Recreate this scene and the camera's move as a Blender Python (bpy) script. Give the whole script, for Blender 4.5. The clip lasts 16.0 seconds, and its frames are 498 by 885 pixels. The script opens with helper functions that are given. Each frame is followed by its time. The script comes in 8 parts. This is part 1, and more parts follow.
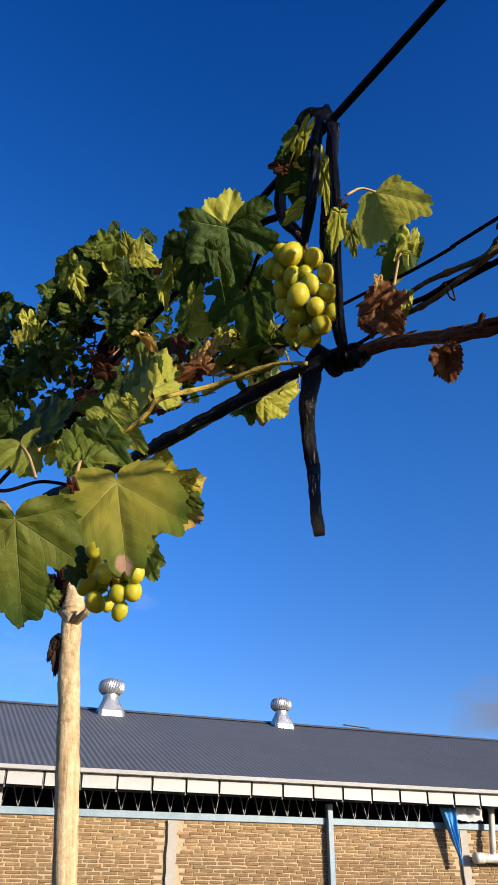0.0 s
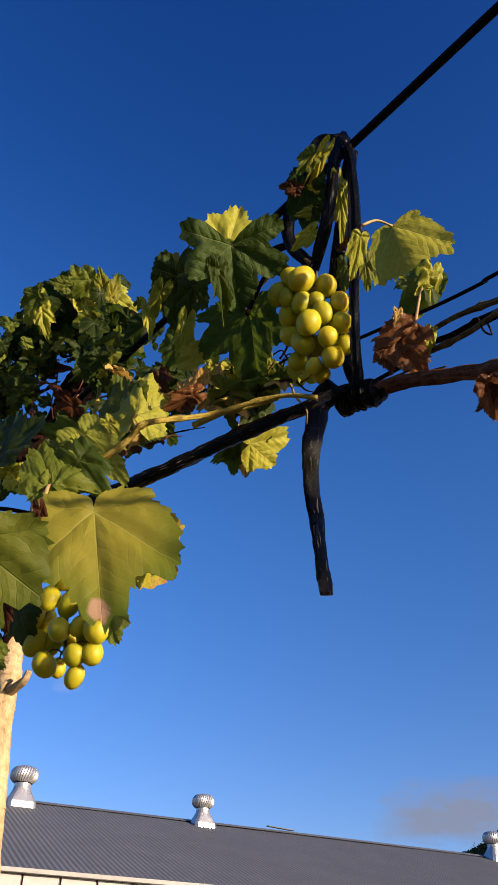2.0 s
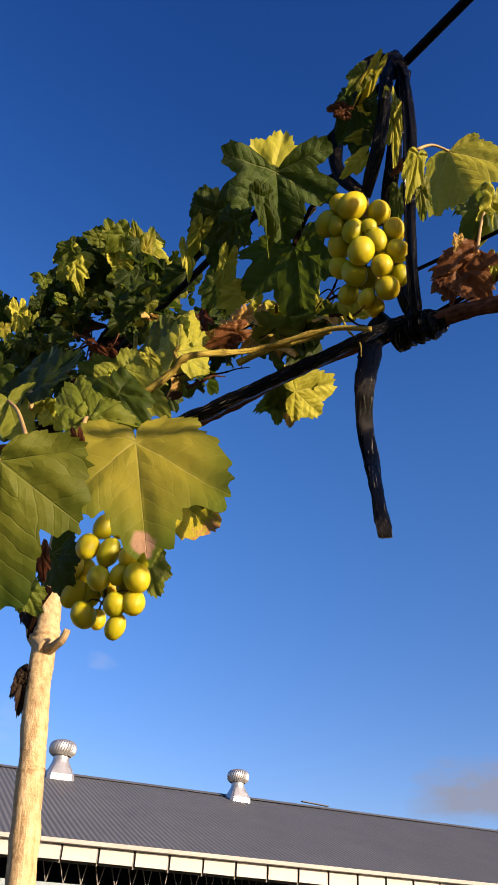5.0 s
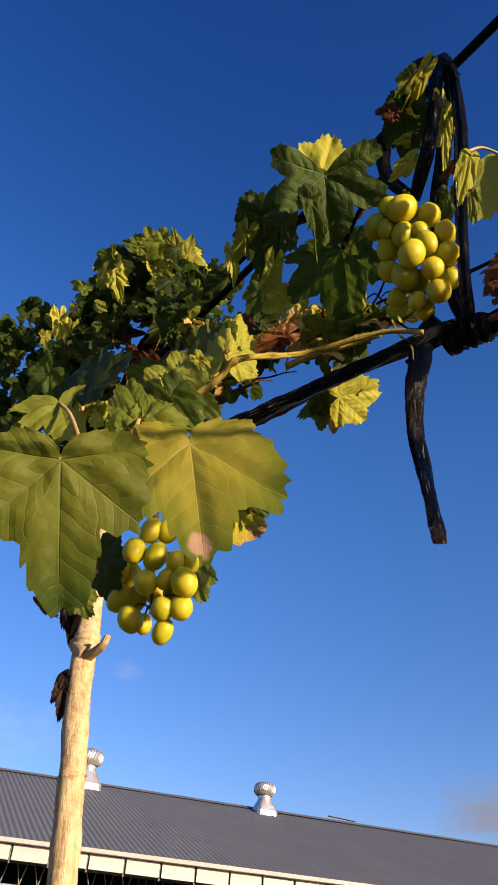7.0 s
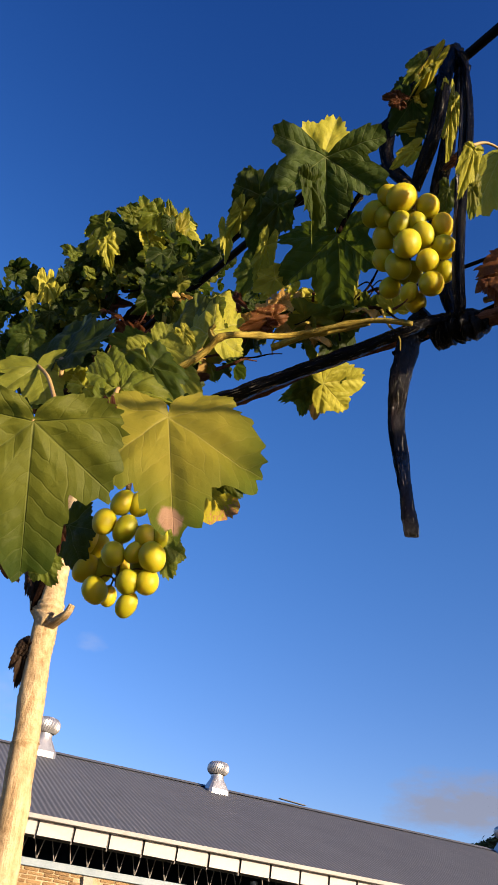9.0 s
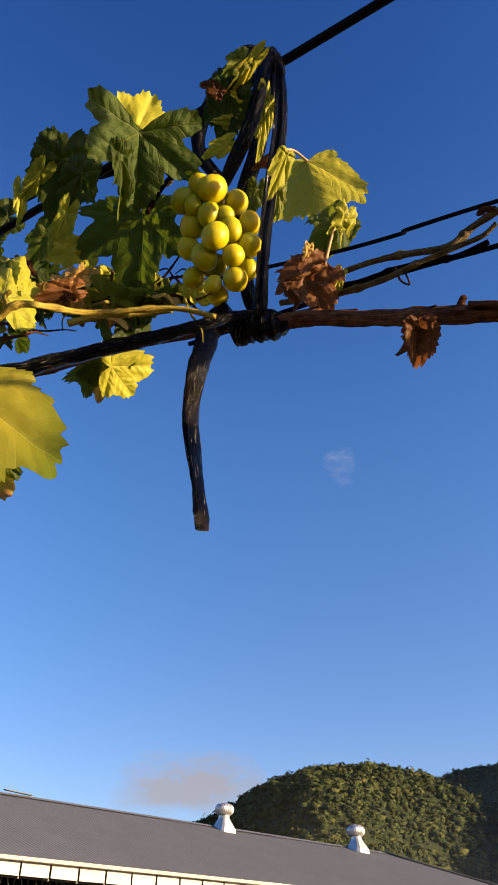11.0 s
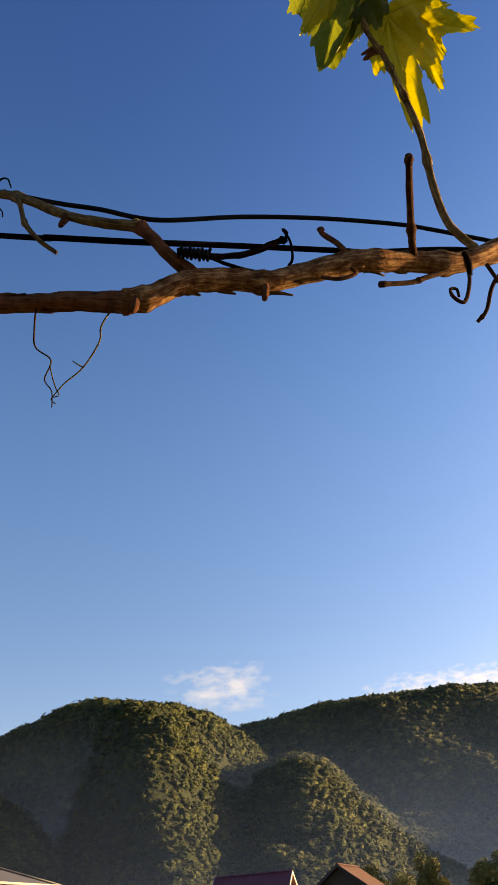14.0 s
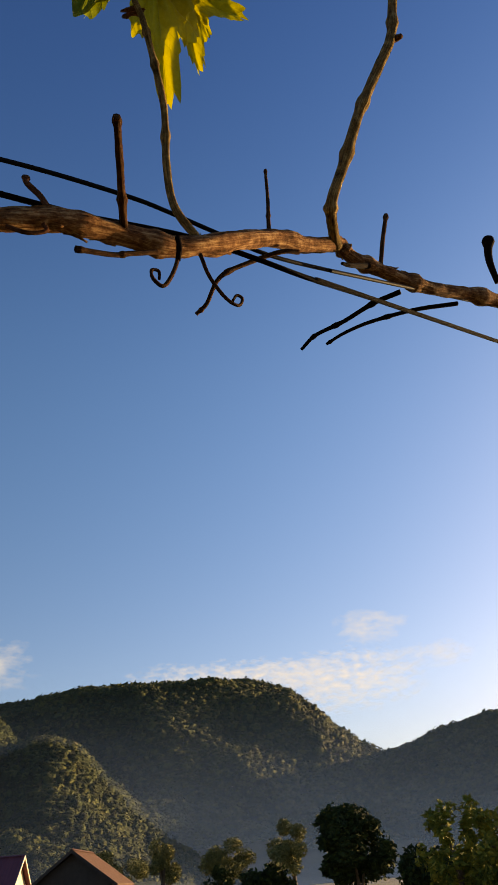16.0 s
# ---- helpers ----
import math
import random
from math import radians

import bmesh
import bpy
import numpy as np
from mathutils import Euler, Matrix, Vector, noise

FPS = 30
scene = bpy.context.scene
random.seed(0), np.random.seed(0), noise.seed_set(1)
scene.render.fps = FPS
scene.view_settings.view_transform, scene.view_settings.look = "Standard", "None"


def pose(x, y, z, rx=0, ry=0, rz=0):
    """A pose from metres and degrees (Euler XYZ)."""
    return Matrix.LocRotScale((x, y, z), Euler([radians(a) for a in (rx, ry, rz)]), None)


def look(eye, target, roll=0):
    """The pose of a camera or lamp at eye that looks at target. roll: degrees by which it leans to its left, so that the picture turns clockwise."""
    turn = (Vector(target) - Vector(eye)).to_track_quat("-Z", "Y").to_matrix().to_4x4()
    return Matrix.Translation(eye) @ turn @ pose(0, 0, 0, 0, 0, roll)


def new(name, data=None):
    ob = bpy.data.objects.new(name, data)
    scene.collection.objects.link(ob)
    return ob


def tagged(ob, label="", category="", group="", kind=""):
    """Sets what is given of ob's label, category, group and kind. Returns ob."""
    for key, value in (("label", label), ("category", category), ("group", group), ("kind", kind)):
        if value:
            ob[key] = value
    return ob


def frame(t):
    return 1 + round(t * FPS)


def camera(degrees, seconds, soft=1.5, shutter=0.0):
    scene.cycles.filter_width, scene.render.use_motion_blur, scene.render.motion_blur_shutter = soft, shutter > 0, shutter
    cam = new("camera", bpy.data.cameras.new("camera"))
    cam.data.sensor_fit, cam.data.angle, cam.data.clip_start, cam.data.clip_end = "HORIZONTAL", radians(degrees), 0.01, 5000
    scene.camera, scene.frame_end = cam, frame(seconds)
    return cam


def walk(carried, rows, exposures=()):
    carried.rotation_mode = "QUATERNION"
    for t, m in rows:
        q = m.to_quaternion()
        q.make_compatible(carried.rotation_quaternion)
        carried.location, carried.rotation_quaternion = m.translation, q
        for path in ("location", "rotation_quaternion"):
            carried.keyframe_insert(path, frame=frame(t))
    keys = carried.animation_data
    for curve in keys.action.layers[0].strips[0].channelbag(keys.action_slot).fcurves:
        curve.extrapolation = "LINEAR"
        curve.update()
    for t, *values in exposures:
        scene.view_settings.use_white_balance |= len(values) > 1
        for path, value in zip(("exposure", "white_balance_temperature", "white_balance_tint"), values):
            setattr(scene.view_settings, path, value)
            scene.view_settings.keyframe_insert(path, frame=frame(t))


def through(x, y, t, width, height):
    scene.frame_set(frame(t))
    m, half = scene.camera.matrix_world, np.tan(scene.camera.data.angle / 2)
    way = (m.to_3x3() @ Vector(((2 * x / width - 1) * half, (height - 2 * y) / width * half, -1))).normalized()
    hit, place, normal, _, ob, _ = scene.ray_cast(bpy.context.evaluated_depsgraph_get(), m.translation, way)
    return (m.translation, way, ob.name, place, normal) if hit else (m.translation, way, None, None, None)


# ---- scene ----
cam = camera(35.51, 16.0, soft=0.7)
# seconds, eye x, y, z, then turn, pitch and roll in degrees
PATH = [
    (0, -0, 0, 1.55, 0, 29.865, 0.337),
    (0.5, -0.0017, 0.0056, 1.5513, 0.345, 30.627, 0.665),
    (1, -0.0129, 0.0528, 1.5525, -0.146, 31.106, 0.578),
    (1.5, -0.0421, 0.1026, 1.5662, -3.758, 34.229, 1.883),
    (2, -0.0436, 0.109, 1.5701, -4.998, 36.101, 1.529),
    (2.5, -0.0494, 0.1149, 1.5701, -4.47, 35.388, 1.014),
    (3, -0.0504, 0.1301, 1.5696, -3.804, 34.799, 1.575),
    (5.5, -0.0523, 0.1649, 1.567, -1.85, 34.53, 2.885),
    (6, -0.0553, 0.1655, 1.5668, -1.515, 34.796, 3.008),
    (6.5, -0.0586, 0.1683, 1.5683, -1.276, 34.75, 3.292),
    (7, -0.0671, 0.1717, 1.5653, 0.369, 35.201, 4.555),
    (7.5, -0.0671, 0.1715, 1.5659, 0.037, 34.345, 6.247),
    (8, -0.0572, 0.1678, 1.5666, -0.417, 33.971, 7.704),
    (10.5, -0.0875, 0.1983, 1.5716, -11.952, 35.01, 3.241),
    (11, -0.0894, 0.197, 1.5748, -23.19, 34.443, 0.342),
    (11.5, -0.0698, 0.1864, 1.5767, -30.603, 33.546, 0.136),
    (12, -0.0495, 0.1646, 1.5782, -37.839, 33.821, -0.964),
    (12.5, -0.0495, 0.161, 1.5786, -46.031, 32.373, -1.536),
    (13, -0.045, 0.1598, 1.5792, -51.062, 31.664, -2.8),
    (13.5, -0.0357, 0.148, 1.5841, -54.61, 31.967, -3.539),
    (14, 0.0036, 0.1207, 1.5896, -58.858, 31.648, -4.634),
    (14.5, 0.0347, 0.0923, 1.5925, -64.029, 31.118, -5.74),
    (15, 0.0485, 0.0794, 1.5964, -69.665, 30.627, -5.169),
    (15.5, 0.0563, 0.0752, 1.5946, -72.782, 30.082, -5.009),
    (16, 0.0619, 0.0638, 1.5951, -75.819, 29.641, -4.73),
]
EXPOSURES = [(0, 0.88, 5500, 8), (1.3, 0.88, 6000, 12), (2, 0.93, 6300, 14), (3, 1.15, 6850, 15), (5.5, 1.1, 6800, 15), (8.2, 1.04, 6700, 15), (10.5, 1.44, 7200, 14), (11, 1.5, 7900, 13), (12, 1.69, 9800, 14), (13, 1.68, 11200, 14), (14.2, 1.7, 11800, 15), (15, 1.37, 12000, 13), (16, 1.22, 12000, 12)]
walk(cam, [(t, pose(x, y, z, 90 + pitch, 0, turn) @ pose(0, 0, 0, 0, 0, roll)) for t, x, y, z, turn, pitch, roll in PATH], EXPOSURES)

# ---------------------------------------------------------------- light
SUN_AZ, SUN_EL = 129.0, 12.5            # clockwise from +y, above the horizon
world = bpy.data.worlds.new("sky")
scene.world = world
world.use_nodes = True
wn = world.node_tree.nodes
sky = wn.new("ShaderNodeTexSky")
sky.sky_type = "NISHITA"
sky.sun_disc = False
sky.sun_elevation, sky.sun_rotation = radians(SUN_EL), radians(SUN_AZ)
sky.altitude, sky.air_density, sky.dust_density, sky.ozone_density = 300, 1.0, 0.9, 3.0
wn["Background"].inputs["Strength"].default_value = 0.1
deep = wn.new("ShaderNodeGamma")          # a deep, clear morning blue
deep.inputs["Gamma"].default_value = 1.25
world.node_tree.links.new(sky.outputs["Color"], deep.inputs["Color"])
rich = wn.new("ShaderNodeHueSaturation")
rich.inputs["Saturation"].default_value = 1.12
tint = wn.new("ShaderNodeMix")
tint.data_type, tint.blend_type = "RGBA", "MULTIPLY"
tint.inputs[0].default_value, tint.inputs[7].default_value = 1.0, (1.02, 0.93, 1.0, 1.0)
world.node_tree.links.new(deep.outputs["Color"], rich.inputs["Color"])
world.node_tree.links.new(rich.outputs["Color"], tint.inputs[6])
height = wn.new("ShaderNodeSeparateXYZ")          # paler towards the horizon, deeper overhead
world.node_tree.links.new(wn.new("ShaderNodeTexCoord").outputs["Generated"], height.inputs[0])
depth = wn.new("ShaderNodeValToRGB")
depth.color_ramp.interpolation = "B_SPLINE"
stops = ((0.0, (0.78, 0.65, 0.7)), (0.28, (0.82, 0.71, 0.76)), (0.56, (0.92, 0.95, 1.0)), (0.78, (0.5, 0.7, 0.92)), (1.0, (0.25, 0.5, 0.8)))
for _ in stops[2:]:
    depth.color_ramp.elements.new(0.5)
for el, (at, col) in zip(depth.color_ramp.elements, stops):
    el.position, el.color = at, (*col, 1)
world.node_tree.links.new(height.outputs[2], depth.inputs[0])
shade = wn.new("ShaderNodeMix")
shade.data_type, shade.blend_type = "RGBA", "MULTIPLY"
shade.inputs[0].default_value = 1.0
world.node_tree.links.new(tint.outputs[2], shade.inputs[6])
world.node_tree.links.new(depth.outputs[0], shade.inputs[7])
world.node_tree.links.new(shade.outputs[2], wn["Background"].inputs["Color"])
sun_data = bpy.data.lights.new("sun", "SUN")
sun_data.energy, sun_data.angle, sun_data.color = 5.0, radians(0.5), (1.0, 0.8, 0.54)
sun = new("sun", sun_data)
sx, sy, sz = math.sin(radians(SUN_AZ)) * math.cos(radians(SUN_EL)), math.cos(radians(SUN_AZ)) * math.cos(radians(SUN_EL)), math.sin(radians(SUN_EL))
sun.matrix_world = look((sx * 50, sy * 50, sz * 50), (0, 0, 0))

# ---------------------------------------------------------------- materials
class Nodes:
    """A small hand for node materials."""

    def __init__(self, name):
        self.mat = bpy.data.materials.new(name)
        self.mat.use_nodes = True
        self.tree = self.mat.node_tree
        self.bsdf = self.tree.nodes["Principled BSDF"]
        self.out = self.tree.nodes["Material Output"]

    def node(self, kind, settings=None, **inputs):
        n = self.tree.nodes.new(kind)
        for key, value in (settings or {}).items():
            if key == "operation":
                n.operation = value
            elif key == "use_clamp":
                n.use_clamp = value
            elif key == "data_type":
                n.data_type = value
            elif key == "blend_type":
                n.blend_type = value
        for key, value in inputs.items():
            self.put(n, key.replace("_", " "), value)
        return n

    def put(self, n, key, value):
        socket = n.inputs[int(key)] if key.isdigit() else n.inputs[key]
        if isinstance(value, bpy.types.NodeSocket):
            self.tree.links.new(value, socket)
        else:
            socket.default_value = value

    def math(self, op, a, b=0.0, clamp=False):
        n = self.node("ShaderNodeMath", {"operation": op, "use_clamp": clamp})
        self.put(n, "0", a)
        self.put(n, "1", b)
        return n.outputs[0]

    def coords(self, which="Object"):
        return self.node("ShaderNodeTexCoord").outputs[which]

    def scaled(self, vec, scale):
        return self.node("ShaderNodeMapping", Vector=vec, Scale=scale).outputs[0]

    def noise(self, vec, scale, detail=4.0, rough=0.6):
        return self.node("ShaderNodeTexNoise", Vector=vec, Scale=scale, Detail=detail, Roughness=rough).outputs["Fac"]

    def ramp(self, fac, *stops):
        n = self.node("ShaderNodeValToRGB", Fac=fac)
        e = n.color_ramp.elements
        while len(e) < len(stops):
            e.new(0.5)
        for el, (pos, col) in zip(e, stops):
            el.position = pos
            el.color = (*col, 1) if len(col) == 3 else col
        return n.outputs["Color"]

    def mix(self, fac, a, b, blend="MIX"):
        n = self.node("ShaderNodeMix", {"data_type": "RGBA", "blend_type": blend})
        for i, v in ((0, fac), (6, a), (7, b)):
            if isinstance(v, bpy.types.NodeSocket):
                self.tree.links.new(v, n.inputs[i])
            else:
                n.inputs[i].default_value = (*v, 1) if isinstance(v, tuple) and len(v) == 3 else v
        return n.outputs[2]

    def bump(self, height, strength=0.5, distance=0.01):
        n = self.node("ShaderNodeBump", Strength=strength, Distance=distance, Height=height)
        self.put(self.bsdf, "Normal", n.outputs[0])
        return n.outputs[0]

    def set(self, **inputs):
        for key, value in inputs.items():
            if isinstance(value, tuple) and len(value) == 3 and "Color" in key:
                value = (*value, 1)
            self.put(self.bsdf, key.replace("_", " "), value)
        return self.mat

    def random(self):
        return self.node("ShaderNodeObjectInfo").outputs["Random"]


def plain(name, lo, hi, scale, rough=0.7, bump=0.3, dist=0.005, metal=0.0, fine=8.0, vary=0.0, stretch=(1, 1, 1), coat=0.0, shine=0.4):
    """Two scales of mottling between two colours, with relief."""
    m = Nodes(name)
    c = m.scaled(m.coords(), stretch)
    a, b = m.noise(c, scale, 5), m.noise(c, scale * fine, 3)
    f = m.math("ADD", m.math("MULTIPLY", a, 0.65), m.math("MULTIPLY", b, 0.35))
    if vary:
        f = m.math("ADD", f, m.math("MULTIPLY", m.math("SUBTRACT", m.random(), 0.5), vary))
    m.set(Base_Color=m.ramp(f, (0.3, lo), (0.72, hi)), Roughness=m.math("ADD", m.math("MULTIPLY", b, 0.25), rough - 0.12), Metallic=metal, Specular_IOR_Level=shine)
    if coat:
        m.set(Coat_Weight=coat, Coat_Roughness=0.2)
    m.bump(m.math("ADD", a, b), bump, dist)
    return m.mat


LEAF_LOOKS = {}


def leaf_material(name, blade, blade2, vein, dry, through, dryness=0.2, patch=0.5, margin=None, relief=0.0011, spot=None):
    """A vine leaf: main and side veins drawn in the leaf's own plane, quilted relief, dry patches, light through the blade."""
    LEAF_LOOKS[name] = (blade, blade2, vein, dry, through, dryness, patch, margin)
    m = Nodes(name)
    uv = m.coords("UV")
    sep = m.node("ShaderNodeSeparateXYZ", Vector=uv)
    x, y = sep.outputs[0], sep.outputs[1]
    ang = m.math("ABSOLUTE", m.math("ARCTAN2", x, y))
    rad = m.math("SQRT", m.math("ADD", m.math("MULTIPLY", x, x), m.math("MULTIPLY", y, y)))
    v = m.math("ADD", m.math("MULTIPLY", m.math("GREATER_THAN", ang, 0.47), 0.94), m.math("MULTIPLY", m.math("GREATER_THAN", ang, 1.36), 0.88))
    dang = m.math("SUBTRACT", ang, v)
    along = m.math("MULTIPLY", rad, m.math("COSINE", dang))
    off = m.math("ABSOLUTE", m.math("MULTIPLY", rad, m.math("SINE", dang)))
    wid = m.math("ADD", m.math("MULTIPLY", m.math("SUBTRACT", 1.0, rad), 0.012), 0.0035)
    main = m.math("SUBTRACT", 1.0, m.math("DIVIDE", off, wid), True)
    ph = m.math("FRACT", m.math("MULTIPLY", m.math("ADD", m.math("SUBTRACT", along, m.math("MULTIPLY", off, 0.75)), m.math("MULTIPLY", m.noise(uv, 3.5, 2), 0.16)), 6.2))
    line = m.math("ABSOLUTE", m.math("SUBTRACT", ph, 0.5))
    side = m.math("MULTIPLY", m.math("SUBTRACT", 1.0, m.math("MULTIPLY", line, 16.0), True), 0.3)
    veins = m.math("MULTIPLY", m.math("MAXIMUM", main, side), 0.6)
    c = m.coords("Object")
    big, fine = m.noise(c, 30.0, 3), m.noise(c, 260.0, 3)
    rnd = m.random()
    tone = m.math("ADD", m.math("ADD", m.math("MULTIPLY", big, 0.7), m.math("MULTIPLY", fine, 0.3)), m.math("MULTIPLY", m.math("SUBTRACT", rnd, 0.5), 0.45))
    col = m.ramp(tone, (0.34, blade), (0.66, blade2))
    if margin:                                  # paler heart, greener rim
        rim = m.math("MULTIPLY", m.math("SUBTRACT", m.math("ADD", rad, m.math("MULTIPLY", big, 0.22)), 0.58), 2.0, True)
        col = m.mix(rim, col, margin)
    edge = m.math("ADD", m.math("MULTIPLY", rad, 0.75), m.math("MULTIPLY", big, patch))
    dryf = m.math("MULTIPLY", m.math("SUBTRACT", edge, 1.16 - dryness), 9.0, True)
    if spot:                                    # a withered spot on the blade: place and radius in the leaf's plane
        dx, dy = m.math("SUBTRACT", x, spot[0]), m.math("SUBTRACT", y, spot[1])
        far = m.math("ADD", m.math("SQRT", m.math("ADD", m.math("MULTIPLY", dx, dx), m.math("MULTIPLY", dy, dy))), m.math("MULTIPLY", m.math("SUBTRACT", m.noise(uv, 9.0, 4), 0.5), 0.14))
        dryf = m.math("MAXIMUM", dryf, m.math("MULTIPLY", m.math("SUBTRACT", spot[2], far), 30.0, True))
    col = m.mix(veins, col, vein)
    col = m.mix(dryf, col, m.mix(fine, dry, (dry[0] * 0.45, dry[1] * 0.4, dry[2] * 0.4)))
    quilt = m.math("ADD", m.math("MULTIPLY", line, 0.9), m.math("MULTIPLY", m.node("ShaderNodeTexVoronoi", Vector=uv, Scale=9.0).outputs["Distance"], -0.7))
    height = m.math("ADD", m.math("SUBTRACT", m.math("MULTIPLY", fine, 0.15), m.math("MULTIPLY", veins, 0.7)), quilt)
    nrm = m.bump(height, 0.8, relief)
    m.set(Base_Color=col, Roughness=0.5, Specular_IOR_Level=0.12)
    tr = m.node("ShaderNodeBsdfTranslucent", Normal=nrm)
    m.put(tr, "Color", m.mix(dryf, m.mix(veins, through, (through[0] * 0.7, through[1] * 0.7, through[2] * 0.7)), dry))
    mx = m.node("ShaderNodeMixShader", Fac=0.34)
    m.tree.links.new(m.bsdf.outputs[0], mx.inputs[1])
    m.tree.links.new(tr.outputs[0], mx.inputs[2])
    m.tree.links.new(mx.outputs[0], m.out.inputs[0])
    return m.mat


LEAF_GREEN = leaf_material("leaf_green", (0.024, 0.04, 0.005), (0.105, 0.115, 0.013), (0.15, 0.17, 0.045), (0.34, 0.17, 0.06), (0.24, 0.29, 0.03), 0.05, margin=(0.024, 0.044, 0.004), relief=0.0011)
LEAF_FRESH = leaf_material("leaf_fresh_green", (0.08, 0.105, 0.011), (0.165, 0.178, 0.022), (0.3, 0.32, 0.1), (0.4, 0.2, 0.07), (0.38, 0.4, 0.04), 0.03)
# for dark leaves, and as painted shade inside the crown
LEAF_DARK = leaf_material("leaf_dark_shade_green", (0.015, 0.026, 0.003), (0.036, 0.052, 0.006), (0.16, 0.19, 0.08), (0.3, 0.16, 0.06), (0.06, 0.1, 0.01), 0.0)
LEAF_LIME = leaf_material("leaf_yellow_green", (0.23, 0.245, 0.025), (0.4, 0.37, 0.045), (0.5, 0.5, 0.22), (0.5, 0.26, 0.08), (0.46, 0.46, 0.045), 0.1)
LEAF_OLIVE = leaf_material("leaf_olive", (0.1, 0.108, 0.01), (0.2, 0.178, 0.02), (0.28, 0.255, 0.07), (0.46, 0.29, 0.17), (0.32, 0.34, 0.04), 0.06, margin=(0.06, 0.095, 0.007), relief=0.0006, spot=(0.03, 0.84, 0.11))
LEAF_YELLOW = leaf_material("leaf_yellow", (0.23, 0.215, 0.012), (0.37, 0.325, 0.025), (0.4, 0.36, 0.1), (0.36, 0.16, 0.04), (0.45, 0.4, 0.02), 0.1)
LEAF_PALE = leaf_material("leaf_pale_underside", (0.22, 0.23, 0.025), (0.31, 0.29, 0.03), (0.55, 0.52, 0.2), (0.5, 0.26, 0.08), (0.42, 0.42, 0.05), 0.05)
LEAF_TORN = leaf_material("leaf_torn_yellow", (0.3, 0.27, 0.02), (0.46, 0.39, 0.035), (0.45, 0.4, 0.12), (0.5, 0.27, 0.11), (0.55, 0.46, 0.03), 0.16, patch=0.8)
LEAF_BROWN = leaf_material("leaf_dry_brown", (0.04, 0.012, 0.005), (0.15, 0.06, 0.018), (0.15, 0.06, 0.022), (0.36, 0.21, 0.11), (0.2, 0.07, 0.025), 0.2)

BARK_SCRAP = leaf_material("bark_scrap", (0.012, 0.007, 0.004), (0.05, 0.03, 0.018), (0.06, 0.035, 0.02), (0.1, 0.06, 0.035), (0.03, 0.015, 0.01), 0.1)


def small_leaf(mat):
    """The same leaf with the flatter relief of a small blade."""
    name = mat.name + "_small"
    return bpy.data.materials.get(name) or leaf_material(name, *LEAF_LOOKS[mat.name], relief=0.0004)


def bark_material(name, lo, mid, hi, scale=60.0, stretch=6.0):
    m = Nodes(name)
    c = m.scaled(m.coords("UV"), (stretch, 1, 1))
    a = m.noise(c, scale, 7, 0.72)
    b = m.noise(m.coords(), 120.0, 5, 0.7)
    f = m.math("ADD", m.math("MULTIPLY", a, 0.6), m.math("MULTIPLY", b, 0.4))
    m.set(Base_Color=m.ramp(f, (0.38, lo), (0.5, mid), (0.64, hi)), Roughness=0.85, Specular_IOR_Level=0.02)
    m.bump(m.math("ADD", a, m.math("MULTIPLY", b, 0.6)), 1.0, 0.003)
    return m.mat


BARK = bark_material("vine_bark", (0.03, 0.012, 0.007), (0.115, 0.047, 0.026), (0.22, 0.105, 0.06), 4)
CANE_TAN = bark_material("cane_tan", (0.014, 0.006, 0.003), (0.06, 0.026, 0.012), (0.17, 0.09, 0.042), 4)
CANE_PALE = bark_material("cane_pale", (0.03, 0.018, 0.008), (0.14, 0.088, 0.035), (0.4, 0.28, 0.13), 4)
CANE_GOLD = bark_material("cane_golden", (0.2, 0.13, 0.024), (0.38, 0.28, 0.055), (0.5, 0.4, 0.1), 4)
# near black: dark canes, and the shaded side of backlit ones put into colour
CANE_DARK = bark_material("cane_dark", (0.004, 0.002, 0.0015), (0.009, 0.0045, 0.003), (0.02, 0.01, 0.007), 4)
CANE_OLIVE = bark_material("cane_olive", (0.035, 0.023, 0.011), (0.13, 0.092, 0.045), (0.3, 0.225, 0.12), 4)
POST_WOOD = bark_material("peeled_pole", (0.3, 0.2, 0.1), (0.46, 0.335, 0.18), (0.58, 0.455, 0.28), 1.6, 7)
# rust darkened to near black, painting the rod's backlit side
RUST = bark_material("rusty_rod_backlit", (0.002, 0.001, 0.001), (0.004, 0.002, 0.0017), (0.008, 0.005, 0.004), 6, 1)


def plastic_material():
    m = Nodes("black_plastic")
    uv = m.scaled(m.coords("UV"), (9, 2.2, 1))
    a, b = m.noise(uv, 2.0, 5, 0.6), m.noise(m.coords(), 300, 2)
    # pale streaks in the colour: dusty film and painted glints of the folds
    dusty_glints = m.math("MULTIPLY", m.math("SUBTRACT", m.noise(m.scaled(uv, (1.6, 1.1, 1)), 2.0, 4, 0.65), 0.6), 9.0, True)
    m.set(Base_Color=m.mix(m.math("MULTIPLY", dusty_glints, 0.8), (0.0015, 0.0015, 0.0016), (0.2, 0.19, 0.17)), Roughness=m.math("ADD", m.math("MULTIPLY", b, 0.1), 0.1), Specular_IOR_Level=0.1)
    m.bump(m.math("ADD", a, m.math("MULTIPLY", m.noise(uv, 7.0, 3), 0.5)), 1.0, 0.0022)
    return m.mat


PLASTIC = plastic_material()
RUBBER = plain("black_cable_sheath", (0.003, 0.003, 0.004), (0.006, 0.006, 0.007), 80, 0.6, 0.2, 0.001, shine=0.05)
PETIOLE = plain("leaf_stalk", (0.22, 0.12, 0.06), (0.42, 0.3, 0.1), 90, 0.6, 0.2, 0.001)


